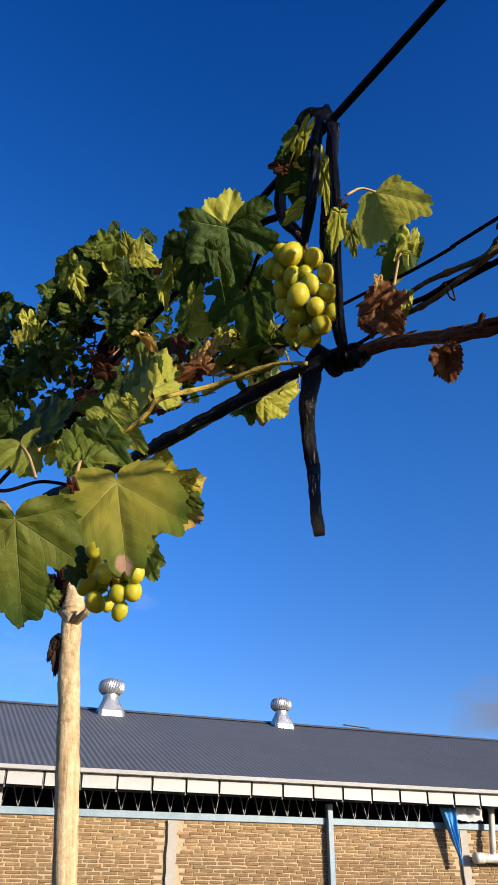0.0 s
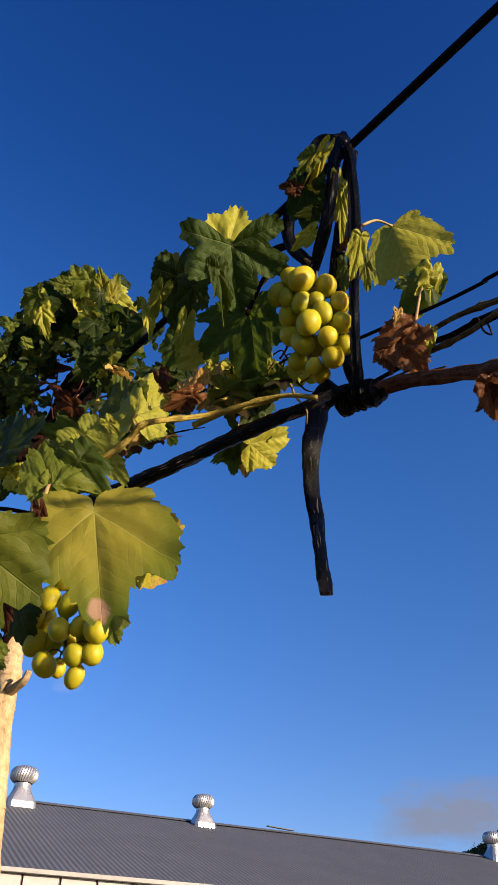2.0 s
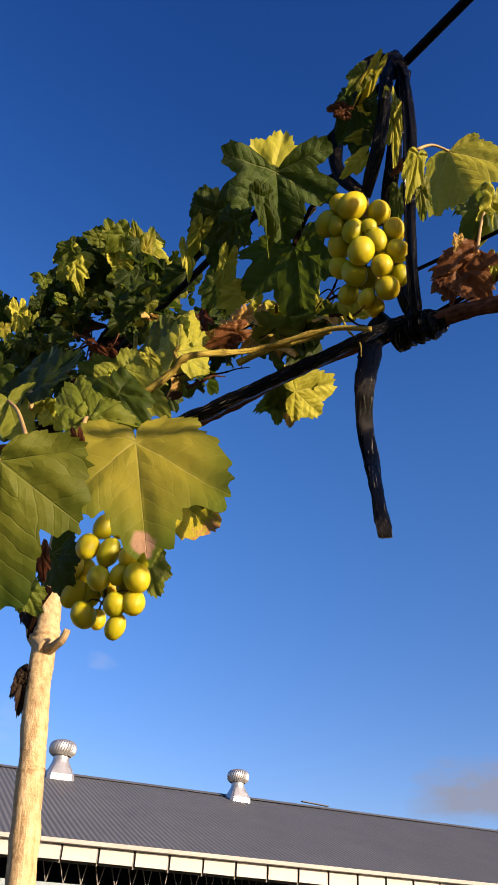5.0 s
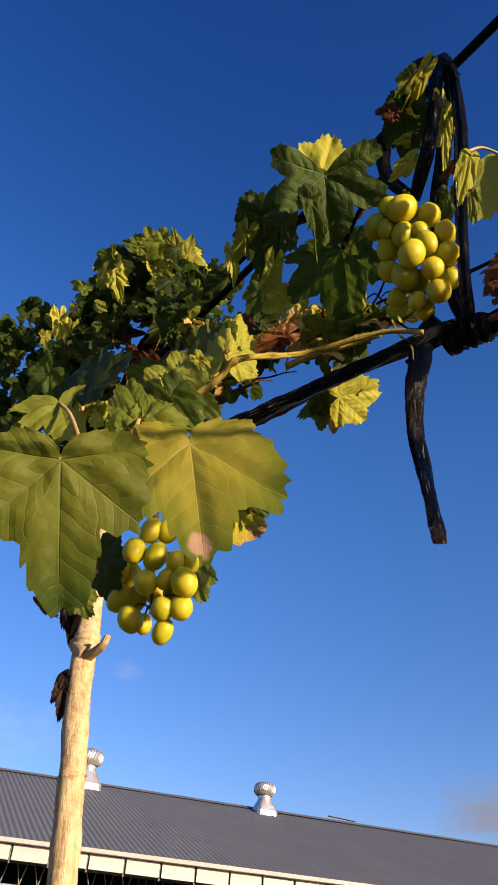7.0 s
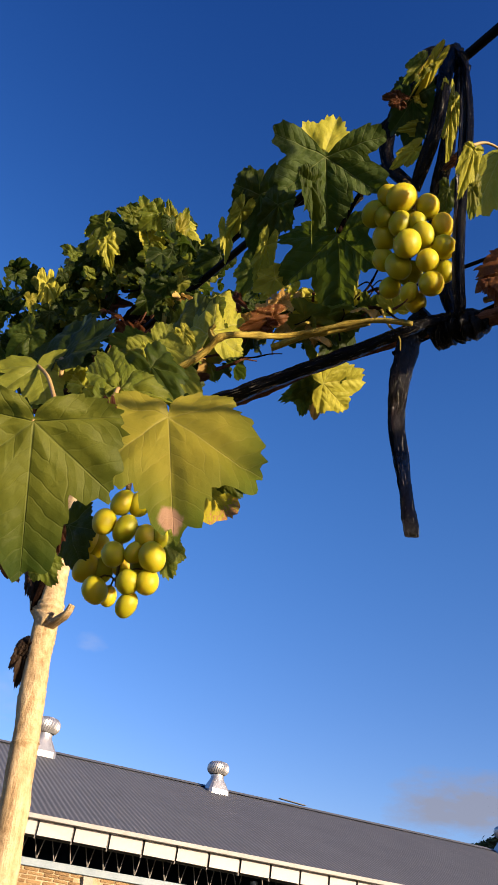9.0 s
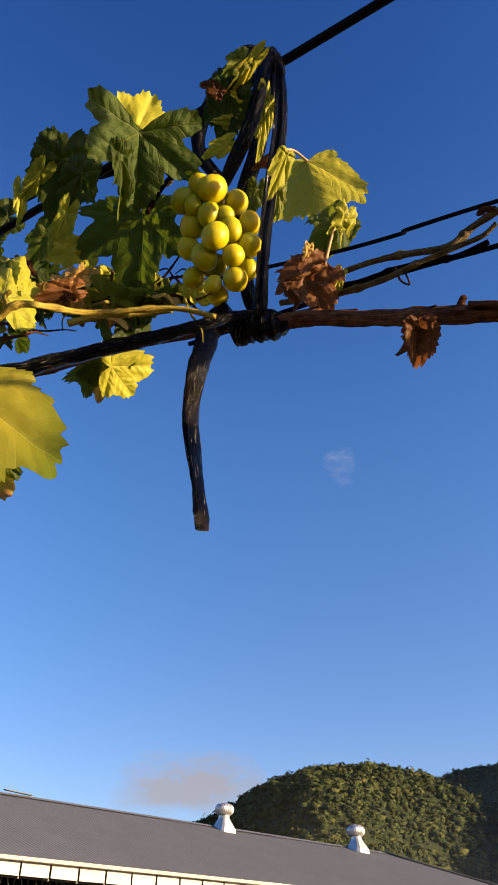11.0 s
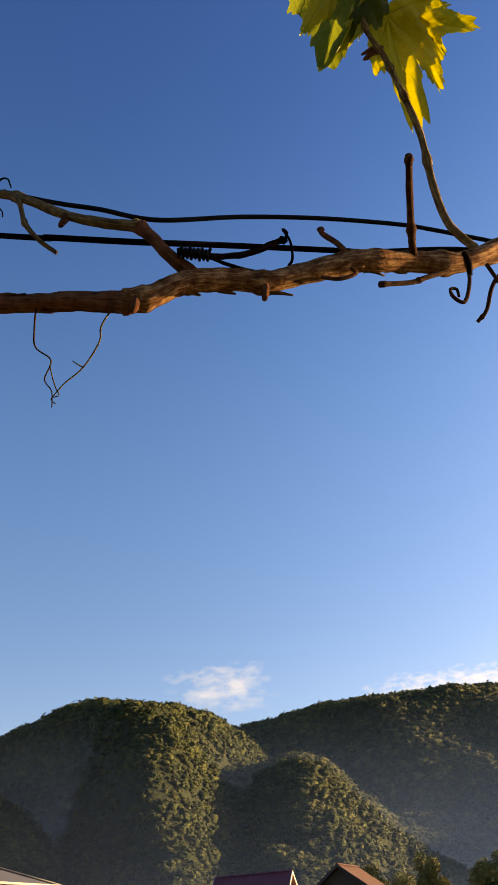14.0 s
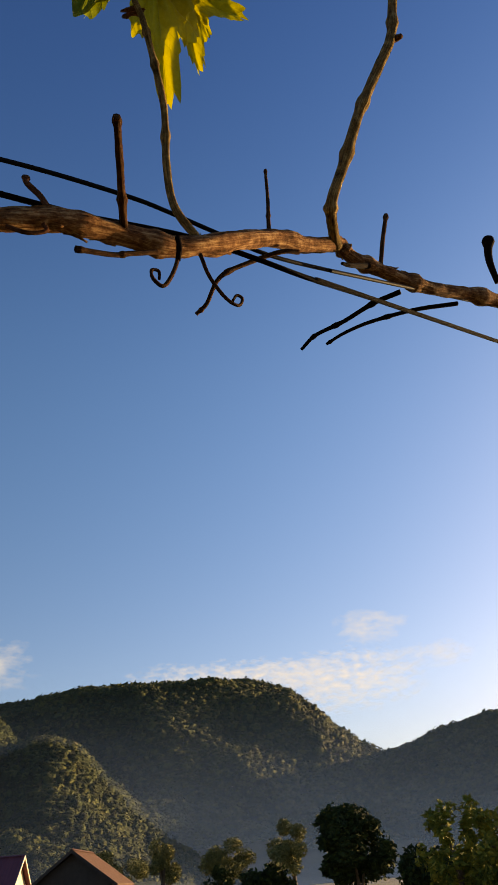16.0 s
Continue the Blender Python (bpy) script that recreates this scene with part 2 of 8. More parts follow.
def grape_material():
    m = Nodes("grape_skin")
    c = m.coords()
    a, b = m.noise(c, 45, 3), m.noise(c, 420, 3)
    rnd = m.random()
    f = m.math("ADD", m.math("MULTIPLY", rnd, 0.6), m.math("MULTIPLY", a, 0.4))
    col = m.ramp(f, (0.15, (0.27, 0.27, 0.008)), (0.6, (0.37, 0.325, 0.01)), (0.95, (0.45, 0.335, 0.011)))
    spot = m.math("MULTIPLY", m.math("SUBTRACT", b, 0.66), 6.0, True)
    col = m.mix(m.math("MULTIPLY", spot, 0.5), col, (0.3, 0.2, 0.06))
    m.set(Base_Color=col, Roughness=0.45, Subsurface_Weight=0.9, Subsurface_Radius=(0.014, 0.011, 0.002), Subsurface_Scale=1.0, Specular_IOR_Level=0.26)
    m.bump(a, 0.05, 0.001)
    return m.mat


GRAPE = grape_material()
BRICK = plain("sandy_brick", (0.17, 0.105, 0.046), (0.3, 0.195, 0.09), 9, 0.9, 1.0, 0.01, vary=0.4)
MORTAR = plain("mortar", (0.3, 0.23, 0.135), (0.46, 0.36, 0.225), 12, 0.95, 0.8, 0.01)
CONCRETE = plain("concrete", (0.26, 0.24, 0.2), (0.38, 0.35, 0.3), 5, 0.9, 0.5, 0.004)
BLUE_STEEL = plain("pale_blue_paint", (0.12, 0.18, 0.235), (0.22, 0.285, 0.335), 4, 0.5, 0.15, 0.002)
WHITE_METAL = plain("white_sheet_metal", (0.27, 0.267, 0.255), (0.38, 0.375, 0.36), 1.6, 0.5, 0.1, 0.002)
ROOF_STEEL = plain("grey_roof_steel", (0.084, 0.09, 0.098), (0.11, 0.116, 0.125), 1.2, 0.6, 0.1, 0.002, shine=0.25)
GALV = plain("galvanised_steel", (0.34, 0.34, 0.34), (0.5, 0.5, 0.49), 6, 0.42, 0.15, 0.002, metal=0.75)
GREY_STEEL = plain("grey_bar", (0.08, 0.078, 0.073), (0.14, 0.135, 0.126), 8, 0.55, 0.1, 0.001)
PVC = plain("pale_pipe", (0.4, 0.375, 0.325), (0.54, 0.51, 0.45), 5, 0.45, 0.1, 0.001)
TARP = plain("blue_tarp", (0.03, 0.16, 0.42), (0.07, 0.28, 0.62), 6, 0.4, 0.5, 0.01)
GREY_SHEET = plain("grey_plastic_sheet", (0.34, 0.36, 0.36), (0.6, 0.6, 0.58), 6, 0.5, 0.6, 0.01)
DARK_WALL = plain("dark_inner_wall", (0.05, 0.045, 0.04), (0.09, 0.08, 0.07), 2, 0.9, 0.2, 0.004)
RED_ROOF = plain("maroon_metal_roof", (0.1, 0.022, 0.026), (0.17, 0.04, 0.045), 1.5, 0.5, 0.1, 0.004)
TILE_ROOF = plain("clay_tile_roof", (0.05, 0.019, 0.012), (0.11, 0.045, 0.027), 2.2, 0.85, 0.6, 0.03, stretch=(1, 1, 1))
PLASTER = plain("cream_plaster", (0.5, 0.44, 0.36), (0.64, 0.58, 0.48), 1.5, 0.9, 0.2, 0.004)
DARK_TIMBER = plain("dark_timber", (0.018, 0.014, 0.012), (0.045, 0.036, 0.03), 3, 0.8, 0.3, 0.004)
GROUND = plain("field_soil_and_grass", (0.035, 0.045, 0.014), (0.09, 0.075, 0.035), 0.12, 0.95, 0.6, 0.05, fine=30)
TRUNK = plain("tree_bark", (0.05, 0.038, 0.026), (0.13, 0.1, 0.07), 8, 0.9, 0.6, 0.01)


def canopy_material(name, a, b, c, scale=0.12, dist=0.6, vary_scale=0.006):
    """Tree crowns: each crown a tone of its own, broken by leaf-sized mottling."""
    m = Nodes(name)
    geo = m.node("ShaderNodeNewGeometry")
    pos = m.coords()
    big, fine = m.noise(pos, vary_scale, 3), m.noise(pos, scale * 9, 5, 0.75)
    f = m.math("ADD", m.math("ADD", m.math("MULTIPLY", geo.outputs["Random Per Island"], 0.3), m.math("MULTIPLY", big, 0.36)), m.math("MULTIPLY", fine, 0.5))
    m.set(Base_Color=m.ramp(f, (0.38, a), (0.58, b), (0.82, c)), Roughness=0.85, Specular_IOR_Level=0.2)
    m.bump(fine, 1.0, dist)
    return m.mat


FOREST = canopy_material("forest_canopy", (0.011, 0.022, 0.006), (0.032, 0.048, 0.011), (0.09, 0.095, 0.022), dist=0.9, vary_scale=0.014)
# darker copy of FOREST: the shade between crowns is put into its colour
FOREST_FLOOR_SHADE = canopy_material("undergrowth_shade_tone", (0.006, 0.012, 0.003), (0.016, 0.026, 0.006), (0.04, 0.044, 0.012), dist=0.9, vary_scale=0.014)
FOLIAGE_DARK = canopy_material("dark_tree_leaves", (0.006, 0.014, 0.004), (0.016, 0.031, 0.007), (0.045, 0.065, 0.012), 2, 0.05, 0.4)
# olive leaves made paler: distance haze is mixed into the colour
FOLIAGE_HAZY_OLIVE = canopy_material("olive_leaves_with_haze", (0.055, 0.065, 0.022), (0.13, 0.13, 0.045), (0.22, 0.2, 0.075), 2, 0.05, 0.3)
FOLIAGE_BRIGHT = canopy_material("sunlit_bush_leaves", (0.05, 0.075, 0.012), (0.13, 0.15, 0.02), (0.3, 0.26, 0.04), 2, 0.05, 0.4)


def cloud_material(name, colour, strength, cut=0.4, gain=2.6, thick=1.0, scale=0.006):
    m = Nodes(name)
    uv = m.coords("UV")
    sep = m.node("ShaderNodeSeparateXYZ", Vector=uv)
    ob = m.scaled(m.coords(), (1, 1, 2.4))
    n = m.noise(ob, scale, 7, 0.62)
    cx = m.math("SUBTRACT", 1.0, m.math("POWER", m.math("ABSOLUTE", m.math("MULTIPLY", m.math("SUBTRACT", sep.outputs[0], 0.5), 2.0)), 2.0), True)
    cy = m.math("SUBTRACT", 1.0, m.math("POWER", m.math("ABSOLUTE", m.math("MULTIPLY", m.math("SUBTRACT", sep.outputs[1], 0.5), 2.0)), 2.0), True)
    dens = m.math("MULTIPLY", m.math("MULTIPLY", m.math("SUBTRACT", m.math("MULTIPLY", n, m.math("ADD", m.math("MULTIPLY", m.math("MULTIPLY", cx, cy), 0.9), 0.25)), cut), gain, True), thick)
    # the cloud glows by itself in place of daylight falling on it
    em = m.node("ShaderNodeEmission", Color=(*colour, 1), Strength=strength)
    tr = m.node("ShaderNodeBsdfTransparent")
    mx = m.node("ShaderNodeMixShader", Fac=dens)
    m.tree.links.new(tr.outputs[0], mx.inputs[1])
    m.tree.links.new(em.outputs[0], mx.inputs[2])
    m.tree.links.new(mx.outputs[0], m.out.inputs[0])
    return m.mat


CLOUD = cloud_material("white_cloud", (0.93, 0.95, 1.0), 0.42, 0.35, 2.0, 0.85, 0.02)
CLOUD_GREY = cloud_material("grey_cloud", (0.72, 0.75, 0.9), 0.2, 0.25, 2.8, 0.8, 0.0055)
CLOUD_THIN = cloud_material("thin_cloud", (0.9, 0.93, 1.0), 0.36, 0.36, 1.2, 0.35, 0.008)
CLOUD_WISP = cloud_material("wispy_cloud", (0.93, 0.95, 1.0), 0.4, 0.36, 1.6, 0.75, 0.011)

# ---------------------------------------------------------------- building tools
def mesh_of(name, verts, faces, material, smooth=False, uvs=None):
    me = bpy.data.meshes.new(name)
    me.from_pydata([tuple(v) for v in verts], [], faces)
    me.materials.append(material)
    if uvs is not None:
        layer = me.uv_layers.new(name="UVMap")
        idx = np.empty(len(me.loops), dtype=np.int32)
        me.loops.foreach_get("vertex_index", idx)
        layer.data.foreach_set("uv", np.asarray(uvs, dtype=np.float32)[idx].ravel())
    if smooth:
        me.polygons.foreach_set("use_smooth", np.ones(len(me.polygons), dtype=bool))
    me.update()
    return me


def thing(name, label, category, place=(0, 0, 0), group="", kind=""):
    """An Empty at a thing's base that parents its parts."""
    ob = new(name)
    ob.location = place
    ob.empty_display_size = 0.05
    return tagged(ob, label, category, group, kind)


def under(ob, parent):
    ob.parent = parent
    up = Matrix.Identity(4)
    p = parent
    while p:
        up = p.matrix_basis @ up if p.parent is None else p.matrix_parent_inverse @ p.matrix_basis @ up
        p = p.parent
    ob.matrix_parent_inverse = up.inverted()
    return ob


def part(name, data, parent=None, label="", at=None):
    """One mesh object under a thing or a part; its places are given in the world."""
    ob = new(name, data)
    if at is not None:
        ob.matrix_basis = at
    if label:
        ob["label"] = label
    return under(ob, parent) if parent else ob


def bm_mesh(name, bm, material, smooth=False):
    me = bpy.data.meshes.new(name)
    bm.to_mesh(me)
    bm.free()
    me.materials.append(material)
    if smooth:
        me.polygons.foreach_set("use_smooth", np.ones(len(me.polygons), dtype=bool))
    return me


def box_mesh(name, size, material, bevel=0.0, jitter=0.0, rng=None):
    """A box centred on its place, with bevelled and slightly uneven edges."""
    bm = bmesh.new()
    bmesh.ops.create_cube(bm, size=1.0)
    for v in bm.verts:
        v.co = Vector((v.co.x * size[0], v.co.y * size[1], v.co.z * size[2]))
        if jitter:
            v.co += Vector([(rng or random).uniform(-jitter, jitter) for _ in range(3)])
    if bevel:
        bmesh.ops.bevel(bm, geom=bm.edges[:], offset=bevel, segments=1, affect="EDGES")
    return bm_mesh(name, bm, material)


def spline(points, n):
    """Catmull-Rom through the points: n places, evenly in the parameter."""
    p = [np.array(q, float) for q in points]
    p = [2 * p[0] - p[1]] + p + [2 * p[-1] - p[-2]]
    out = []
    for k in range(n):
        s = k / (n - 1) * (len(p) - 3)
        i = min(int(s), len(p) - 4)
        t = s - i
        a, b, c, d = p[i:i + 4]
        out.append(0.5 * (2 * b + (c - a) * t + (2 * a - 5 * b + 4 * c - d) * t * t + (3 * b - a - 3 * c + d) * t ** 3))
    return out


def tube(name, points, radius, material, sides=9, step=0.004, knots=(), rough=0.0, flat=1.0, seed=0, knot_size=0.45, twist=0.0, squeeze=None):
    """A round or flattened shoot, strap or cable along a spline. radius: one number or (start, end). knots: where it swells, 0 to 1."""
    length = sum(np.linalg.norm(np.array(b) - np.array(a)) for a, b in zip(points, points[1:]))
    n = max(4, int(length / step))
    line = spline(points, n)
    r0, r1 = radius if isinstance(radius, tuple) else (radius, radius)
    verts, uvs, faces = [], [], []
    side = None
    for k, c in enumerate(line):
        d = line[min(k + 1, n - 1)] - line[max(k - 1, 0)]
        d /= np.linalg.norm(d) + 1e-9
        if side is None or flat < 0.5:
            side = np.cross(d, (0.12, -0.72, -0.68)) + (0 if side is None else 0.25 * side)
        side = side - d * side.dot(d)
        side /= np.linalg.norm(side) + 1e-9
        other = np.cross(d, side)
        f = k / (n - 1)
        r = r0 + (r1 - r0) * f
        for q in knots:
            r *= 1 + knot_size * math.exp(-(((f - q) * length) / (1.1 * max(r0, r1))) ** 2)
        if squeeze:
            r *= squeeze(f)
        for j in range(sides):
            a = 2 * math.pi * j / sides + twist * f
            w = r
            if rough:
                w *= 1 + rough * noise.noise(Vector((c[0] * 1.2 / r0 * 0.35 + seed, math.cos(a) * 1.1 + c[2] * 30, math.sin(a) * 1.1)))
                w *= 1 + 0.55 * rough * noise.noise(Vector((math.cos(a) * 3.1, math.sin(a) * 3.1, f * length * 110 + seed)))
            if flat < 0.5:                      # long creases of a folded strip
                w *= 1 + 0.45 * noise.noise(Vector((math.cos(a) * 4.0, math.sin(a) * 4.0, f * length * 14 + seed * 3.1)))
            verts.append(c + side * math.cos(a) * w + other * math.sin(a) * w * flat)
            uvs.append((j / sides, f * length / 0.1))
    for k in range(n - 1):
        for j in range(sides):
            a, b = k * sides + j, k * sides + (j + 1) % sides
            faces.append((a, b, b + sides, a + sides))
    faces.append(tuple(range(sides))[::-1])
    faces.append(tuple(range((n - 1) * sides, n * sides)))
    return mesh_of(name, verts, faces, material, True, uvs)

# ---------------------------------------------------------------- ground, hills and woods
def lerp_table(x, table):
    for (a, va), (b, vb) in zip(table, table[1:]):
        if x <= b:
            f = max(0.0, (x - a) / (b - a))
            f = f * f * (3 - 2 * f) * 0.4 + f * 0.6
            return va + (vb - va) * f
    return table[-1][1]


# Hills as seen from the vineyard: crest distance, depth, the broad spine that runs out
# towards the field (bearing, width to either side), and the crest line (bearing in degrees from +y to the right, elevation in degrees).
RIDGES = [
    (520.0, 250.0, (25, 6, 7), [(8, 0), (14, 4.0), (19.7, 8.3), (25.2, 10.9), (28, 11.9), (31.5, 12.1), (34.8, 11.3), (38.2, 9.8), (42, 7.3), (44.8, 4.6), (47, 1.6), (49, 0)]),
    (780.0, 400.0, (48.5, 5.0, 8), [(22, 0), (28, 8.5), (36.8, 11.2), (39.8, 11.4), (42.2, 12.4), (44.7, 13.6), (46.8, 14.0), (49.4, 13.5), (51.7, 13.5), (54.6, 12.6), (56.5, 11.4), (59, 9.0), (62, 6.6), (66, 3.5), (71, 0)]),
    (1000.0, 430.0, (66, 6, 13), [(40, 0), (50, 9.5), (56.4, 11.7), (58.3, 11.8), (60.5, 12.3), (63.5, 12.8), (67, 12.9), (70.7, 12.9), (74, 12.8), (76.6, 12.2), (78.9, 10.7), (80.2, 9.3), (81.9, 7.9), (83.6, 6.9), (86, 4.5), (92, 0)]),
    (950.0, 340.0, (95, 8, 20), [(74, 0), (79, 3.0), (82, 6.0), (83.3, 7.0), (85.7, 7.9), (88.1, 8.5), (91.3, 9.0), (96, 8.5), (100, 7.5), (106, 6), (112, 5), (120, 4), (128, 3), (136, 2), (150, 0)]),
    (660.0, 260.0, (59.5, 6, 9), [(49, 0), (52.5, 5.0), (55.5, 7.8), (58, 9.1), (60.3, 9.7), (62, 9.2), (64.5, 6.8), (67, 4.8), (71, 2.8), (76, 0)]),
    (480.0, 190.0, (58.5, 3.0, 8), [(51, 0), (53.5, 1.2), (56.3, 3.6), (58.2, 4.6), (60, 4.2), (63, 3.0), (67, 1.6), (72, 0)]),
    (900.0, 400.0, (-20, 20, 20), [(-60, 4), (-20, 6), (5, 6.5), (20, 4), (30, 0)]),
]


def hill_height(x, y):
    bearing = math.degrees(math.atan2(x, y))
    r = math.hypot(x, y)
    h = 0.0
    for k, (crest, depth, (spine, left, right), table) in enumerate(RIDGES):
        lo, hi = table[0][0], table[-1][0]
        if not lo <= bearing <= hi:
            continue
        top = crest * math.tan(radians(lerp_table(bearing, table)))
        q = Vector((x * 0.0045 + k * 7.3, y * 0.0045, k * 1.7))
        lobe = noise.noise(q) + 0.5 * noise.noise(q * 2.3)
        b = bearing - 7 * (1 - r / crest) + 1.5 * lobe - spine
        out = math.exp(-(b / (left if b < 0 else right)) ** 2)
        f = (r - crest) / (depth * (0.45 + 0.75 * out + 0.12 * lobe))
        if f < 0:
            p = max(0.0, 1 + f)
            p = p * p * (3 - 2 * p) * 0.6 + p * 0.4
        else:
            p = max(0.0, 1 - f * 0.5)
        spur = 1 + 0.4 * (1 - p) * p * 4 * (0.7 * lobe + 0.3 * noise.noise(q * 4.5))
        v = min(top * p * spur, 0.985 * r / crest * top)
        k = max(0.01, min(34.0, h, v))          # neighbouring slopes run into one another
        h = max(h, v) + max(0.0, k - abs(h - v)) ** 2 / (4 * k)
    return h


def canopy(x, y, h):
    """The uneven top of the woods over the bare slope."""
    d = noise.voronoi(Vector((x / 8.5, y / 8.5, 0.3)))[0][0]
    return (5.0 * noise.noise(Vector((x * 0.02, y * 0.02, 3.0))) + 3.2 * (0.5 - d)) * min(1.0, h / 20)


def ground_z(x, y):
    r = math.hypot(x, y)
    h = hill_height(x, y)
    if h > 0.5:
        h += canopy(x, y, h)
    return h + 0.03 * noise.noise(Vector((x * 0.3, y * 0.3, 0))) * (r < 60)


def build_ground():
    rings = [0.0] + list(np.geomspace(1.5, 200, 26)) + list(np.linspace(210, 1150, 170)) + [1200, 1300, 1500, 2200, 3200, 4500]
    bearings = list(np.linspace(12, 96, 400, endpoint=False)) + list(np.linspace(96, 372, 200, endpoint=False))
    n = len(bearings)
    verts, faces = [(0, 0, 0)], []
    for r in rings[1:]:
        for q in bearings:
            x, y = r * math.sin(radians(q)), r * math.cos(radians(q))
            verts.append((x, y, ground_z(x, y)))
    for j in range(n):
        faces.append((0, 1 + (j + 1) % n, 1 + j))
    for k in range(len(rings) - 2):
        for j in range(n):
            a, b = 1 + k * n + j, 1 + k * n + (j + 1) % n
            faces.append((a, b, b + n, a + n))
    me = mesh_of("ground", verts, faces, GROUND, True)
    me.materials.append(FOREST_FLOOR_SHADE)
    # slopes take the colour that paints shade under the crowns
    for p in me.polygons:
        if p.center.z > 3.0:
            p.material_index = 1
    tagged(new("ground", me), "flat grassy field rising into wooded hills", "ground", kind="structure")


build_ground()


def blob_set(rng, count):
    """A few uneven tree crowns as arrays of places and triangles: a low dome under many loose tufts of leaves."""
    rings = [(-0.5, 0.75), (0.3, 0.8)]
    out = []
    for k in range(count):
        sides = 5
        o = Vector([rng.uniform(-50, 50) for _ in range(3)])
        v, f = [], []
        for z, r in rings:
            for j in range(sides):
                a = 2 * math.pi * (j + 0.5 * (len(v) // sides % 2)) / sides
                q = Vector((r * math.cos(a), r * math.sin(a), z))
                v.append(q * (1 + 0.6 * noise.noise(q * 1.3 + o)))
        v.append(Vector((rng.uniform(-0.2, 0.2), rng.uniform(-0.2, 0.2), 0.7)))
        for j in range(sides):
            p, q = j, (j + 1) % sides
            f += [(p, q, q + sides), (p, q + sides, p + sides), (sides + j, sides + q, 2 * sides)]
        for _ in range(17):
            d = Vector((rng.gauss(0, 1), rng.gauss(0, 1), rng.gauss(0.35, 0.8))).normalized()
            c = Vector((d.x, d.y, d.z * 0.9)) * rng.uniform(0.65, 1.12)
            x = d.orthogonal().normalized()
            y = d.cross(x)
            turn, l = rng.uniform(0, 6.28), rng.uniform(0.2, 0.42)
            base = len(v)
            for q in range(3):
                t = turn + q * 2.09
                v.append(c + (x * math.cos(t) + y * math.sin(t)) * l * rng.uniform(0.7, 1.3) + d * rng.uniform(-0.16, 0.16))
            f.append((base, base + 1, base + 2))
        out.append((np.array([q[:] for q in v]), np.array(f)))
    return out


def joined_blobs(name, places, shapes, material, rng):
    """Crowns at (x, y, z, width, height), joined into one mesh."""
    vs, fs, base = [], [], 0
    for x, y, z, w, h in places:
        v, f = shapes[rng.randrange(len(shapes))]
        a = rng.uniform(0, 6.28)
        c, s = math.cos(a), math.sin(a)
        q = np.empty_like(v)
        q[:, 0] = (v[:, 0] * c - v[:, 1] * s) * w + x
        q[:, 1] = (v[:, 0] * s + v[:, 1] * c) * w + y
        q[:, 2] = v[:, 2] * h + z
        vs.append(q)
        fs.append(f + base)
        base += len(v)
    v, f = np.concatenate(vs), np.concatenate(fs)
    me = bpy.data.meshes.new(name)
    me.vertices.add(len(v))
    me.vertices.foreach_set("co", v.astype(np.float32).ravel())
    me.loops.add(f.size)
    me.loops.foreach_set("vertex_index", f.astype(np.int32).ravel())
    me.polygons.add(len(f))
    me.polygons.foreach_set("loop_start", np.arange(0, f.size, 3, dtype=np.int32))
    me.polygons.foreach_set("loop_total", np.full(len(f), 3, dtype=np.int32))
    me.materials.append(material)
    me.update(calc_edges=True)
    return new(name, me)


def build_forest():
    rng = random.Random(4)
    near, far = [], []
    tries = 0
    while len(near) + len(far) < 70000 and tries < 900000:
        tries += 1
        b = rng.uniform(12, 96)
        r = 230 + 890 * rng.random() ** 0.8
        x, y = r * math.sin(radians(b)), r * math.cos(radians(b))
        h = hill_height(x, y)
        if h < 6:
            continue
        f = 1 + 12 / r
        if hill_height(x * f, y * f) < h - 6:        # the far side of a crest stays unseen
            continue
        clump = noise.noise(Vector((x * 0.012, y * 0.012, 5)))
        w = (1.8 + 3.9 * rng.random() ** 2.2) * (1 + 0.35 * clump) * (0.3 + 0.8 * r / 700)
        (near if r < 520 else far).append((x, y, ground_z(x, y), w, w * rng.uniform(0.45, 1.1)))
    shapes = blob_set(rng, 14)
    tagged(joined_blobs("hillside_forest", near, shapes, FOREST, rng), "green and olive forest on the nearer hillside", "forest", kind="stuff")
    tagged(joined_blobs("hillside_forest", far, blob_set(rng, 14), FOREST, rng), "dense green and olive forest covering the steep hills", "forest", kind="stuff")


build_forest()


def leafy_crown(name, rng, centre, size, lumps, leaves, leaf, material, parent, tuft):
    """A crown of many small bent leaves set round a number of boughs."""
    cs = []
    for k in range(lumps):
        while True:
            q = Vector([rng.uniform(-1, 1) for _ in range(3)])
            if q.length < 1:
                break
        cs.append((Vector((q.x * size[0] * 0.75, q.y * size[1] * 0.75, q.z * size[2] * 0.75)), rng.uniform(*tuft)))
    vs, fs = [], []
    for k in range(leaves):
        c, w = cs[rng.randrange(lumps)]
        d = Vector([rng.gauss(0, 1) for _ in range(3)]).normalized() * (rng.random() ** 0.4)
        p = Vector(centre) + c + Vector((d.x * size[0], d.y * size[1], d.z * size[2])) * w
        m = Euler([rng.uniform(0, 6.28) for _ in range(3)]).to_matrix()
        l = leaf * rng.uniform(0.7, 1.3)
        b = len(vs)
        for q in ((0, -1, 0), (0.42, -0.1, 0.12), (0, 1, -0.1), (-0.42, -0.1, 0.12)):
            vs.append(p + m @ (Vector(q) * l))
        fs += [(b, b + 1, b + 2), (b, b + 2, b + 3)]
    me = mesh_of(name, vs, fs, material)
    return part(name, me, parent), cs


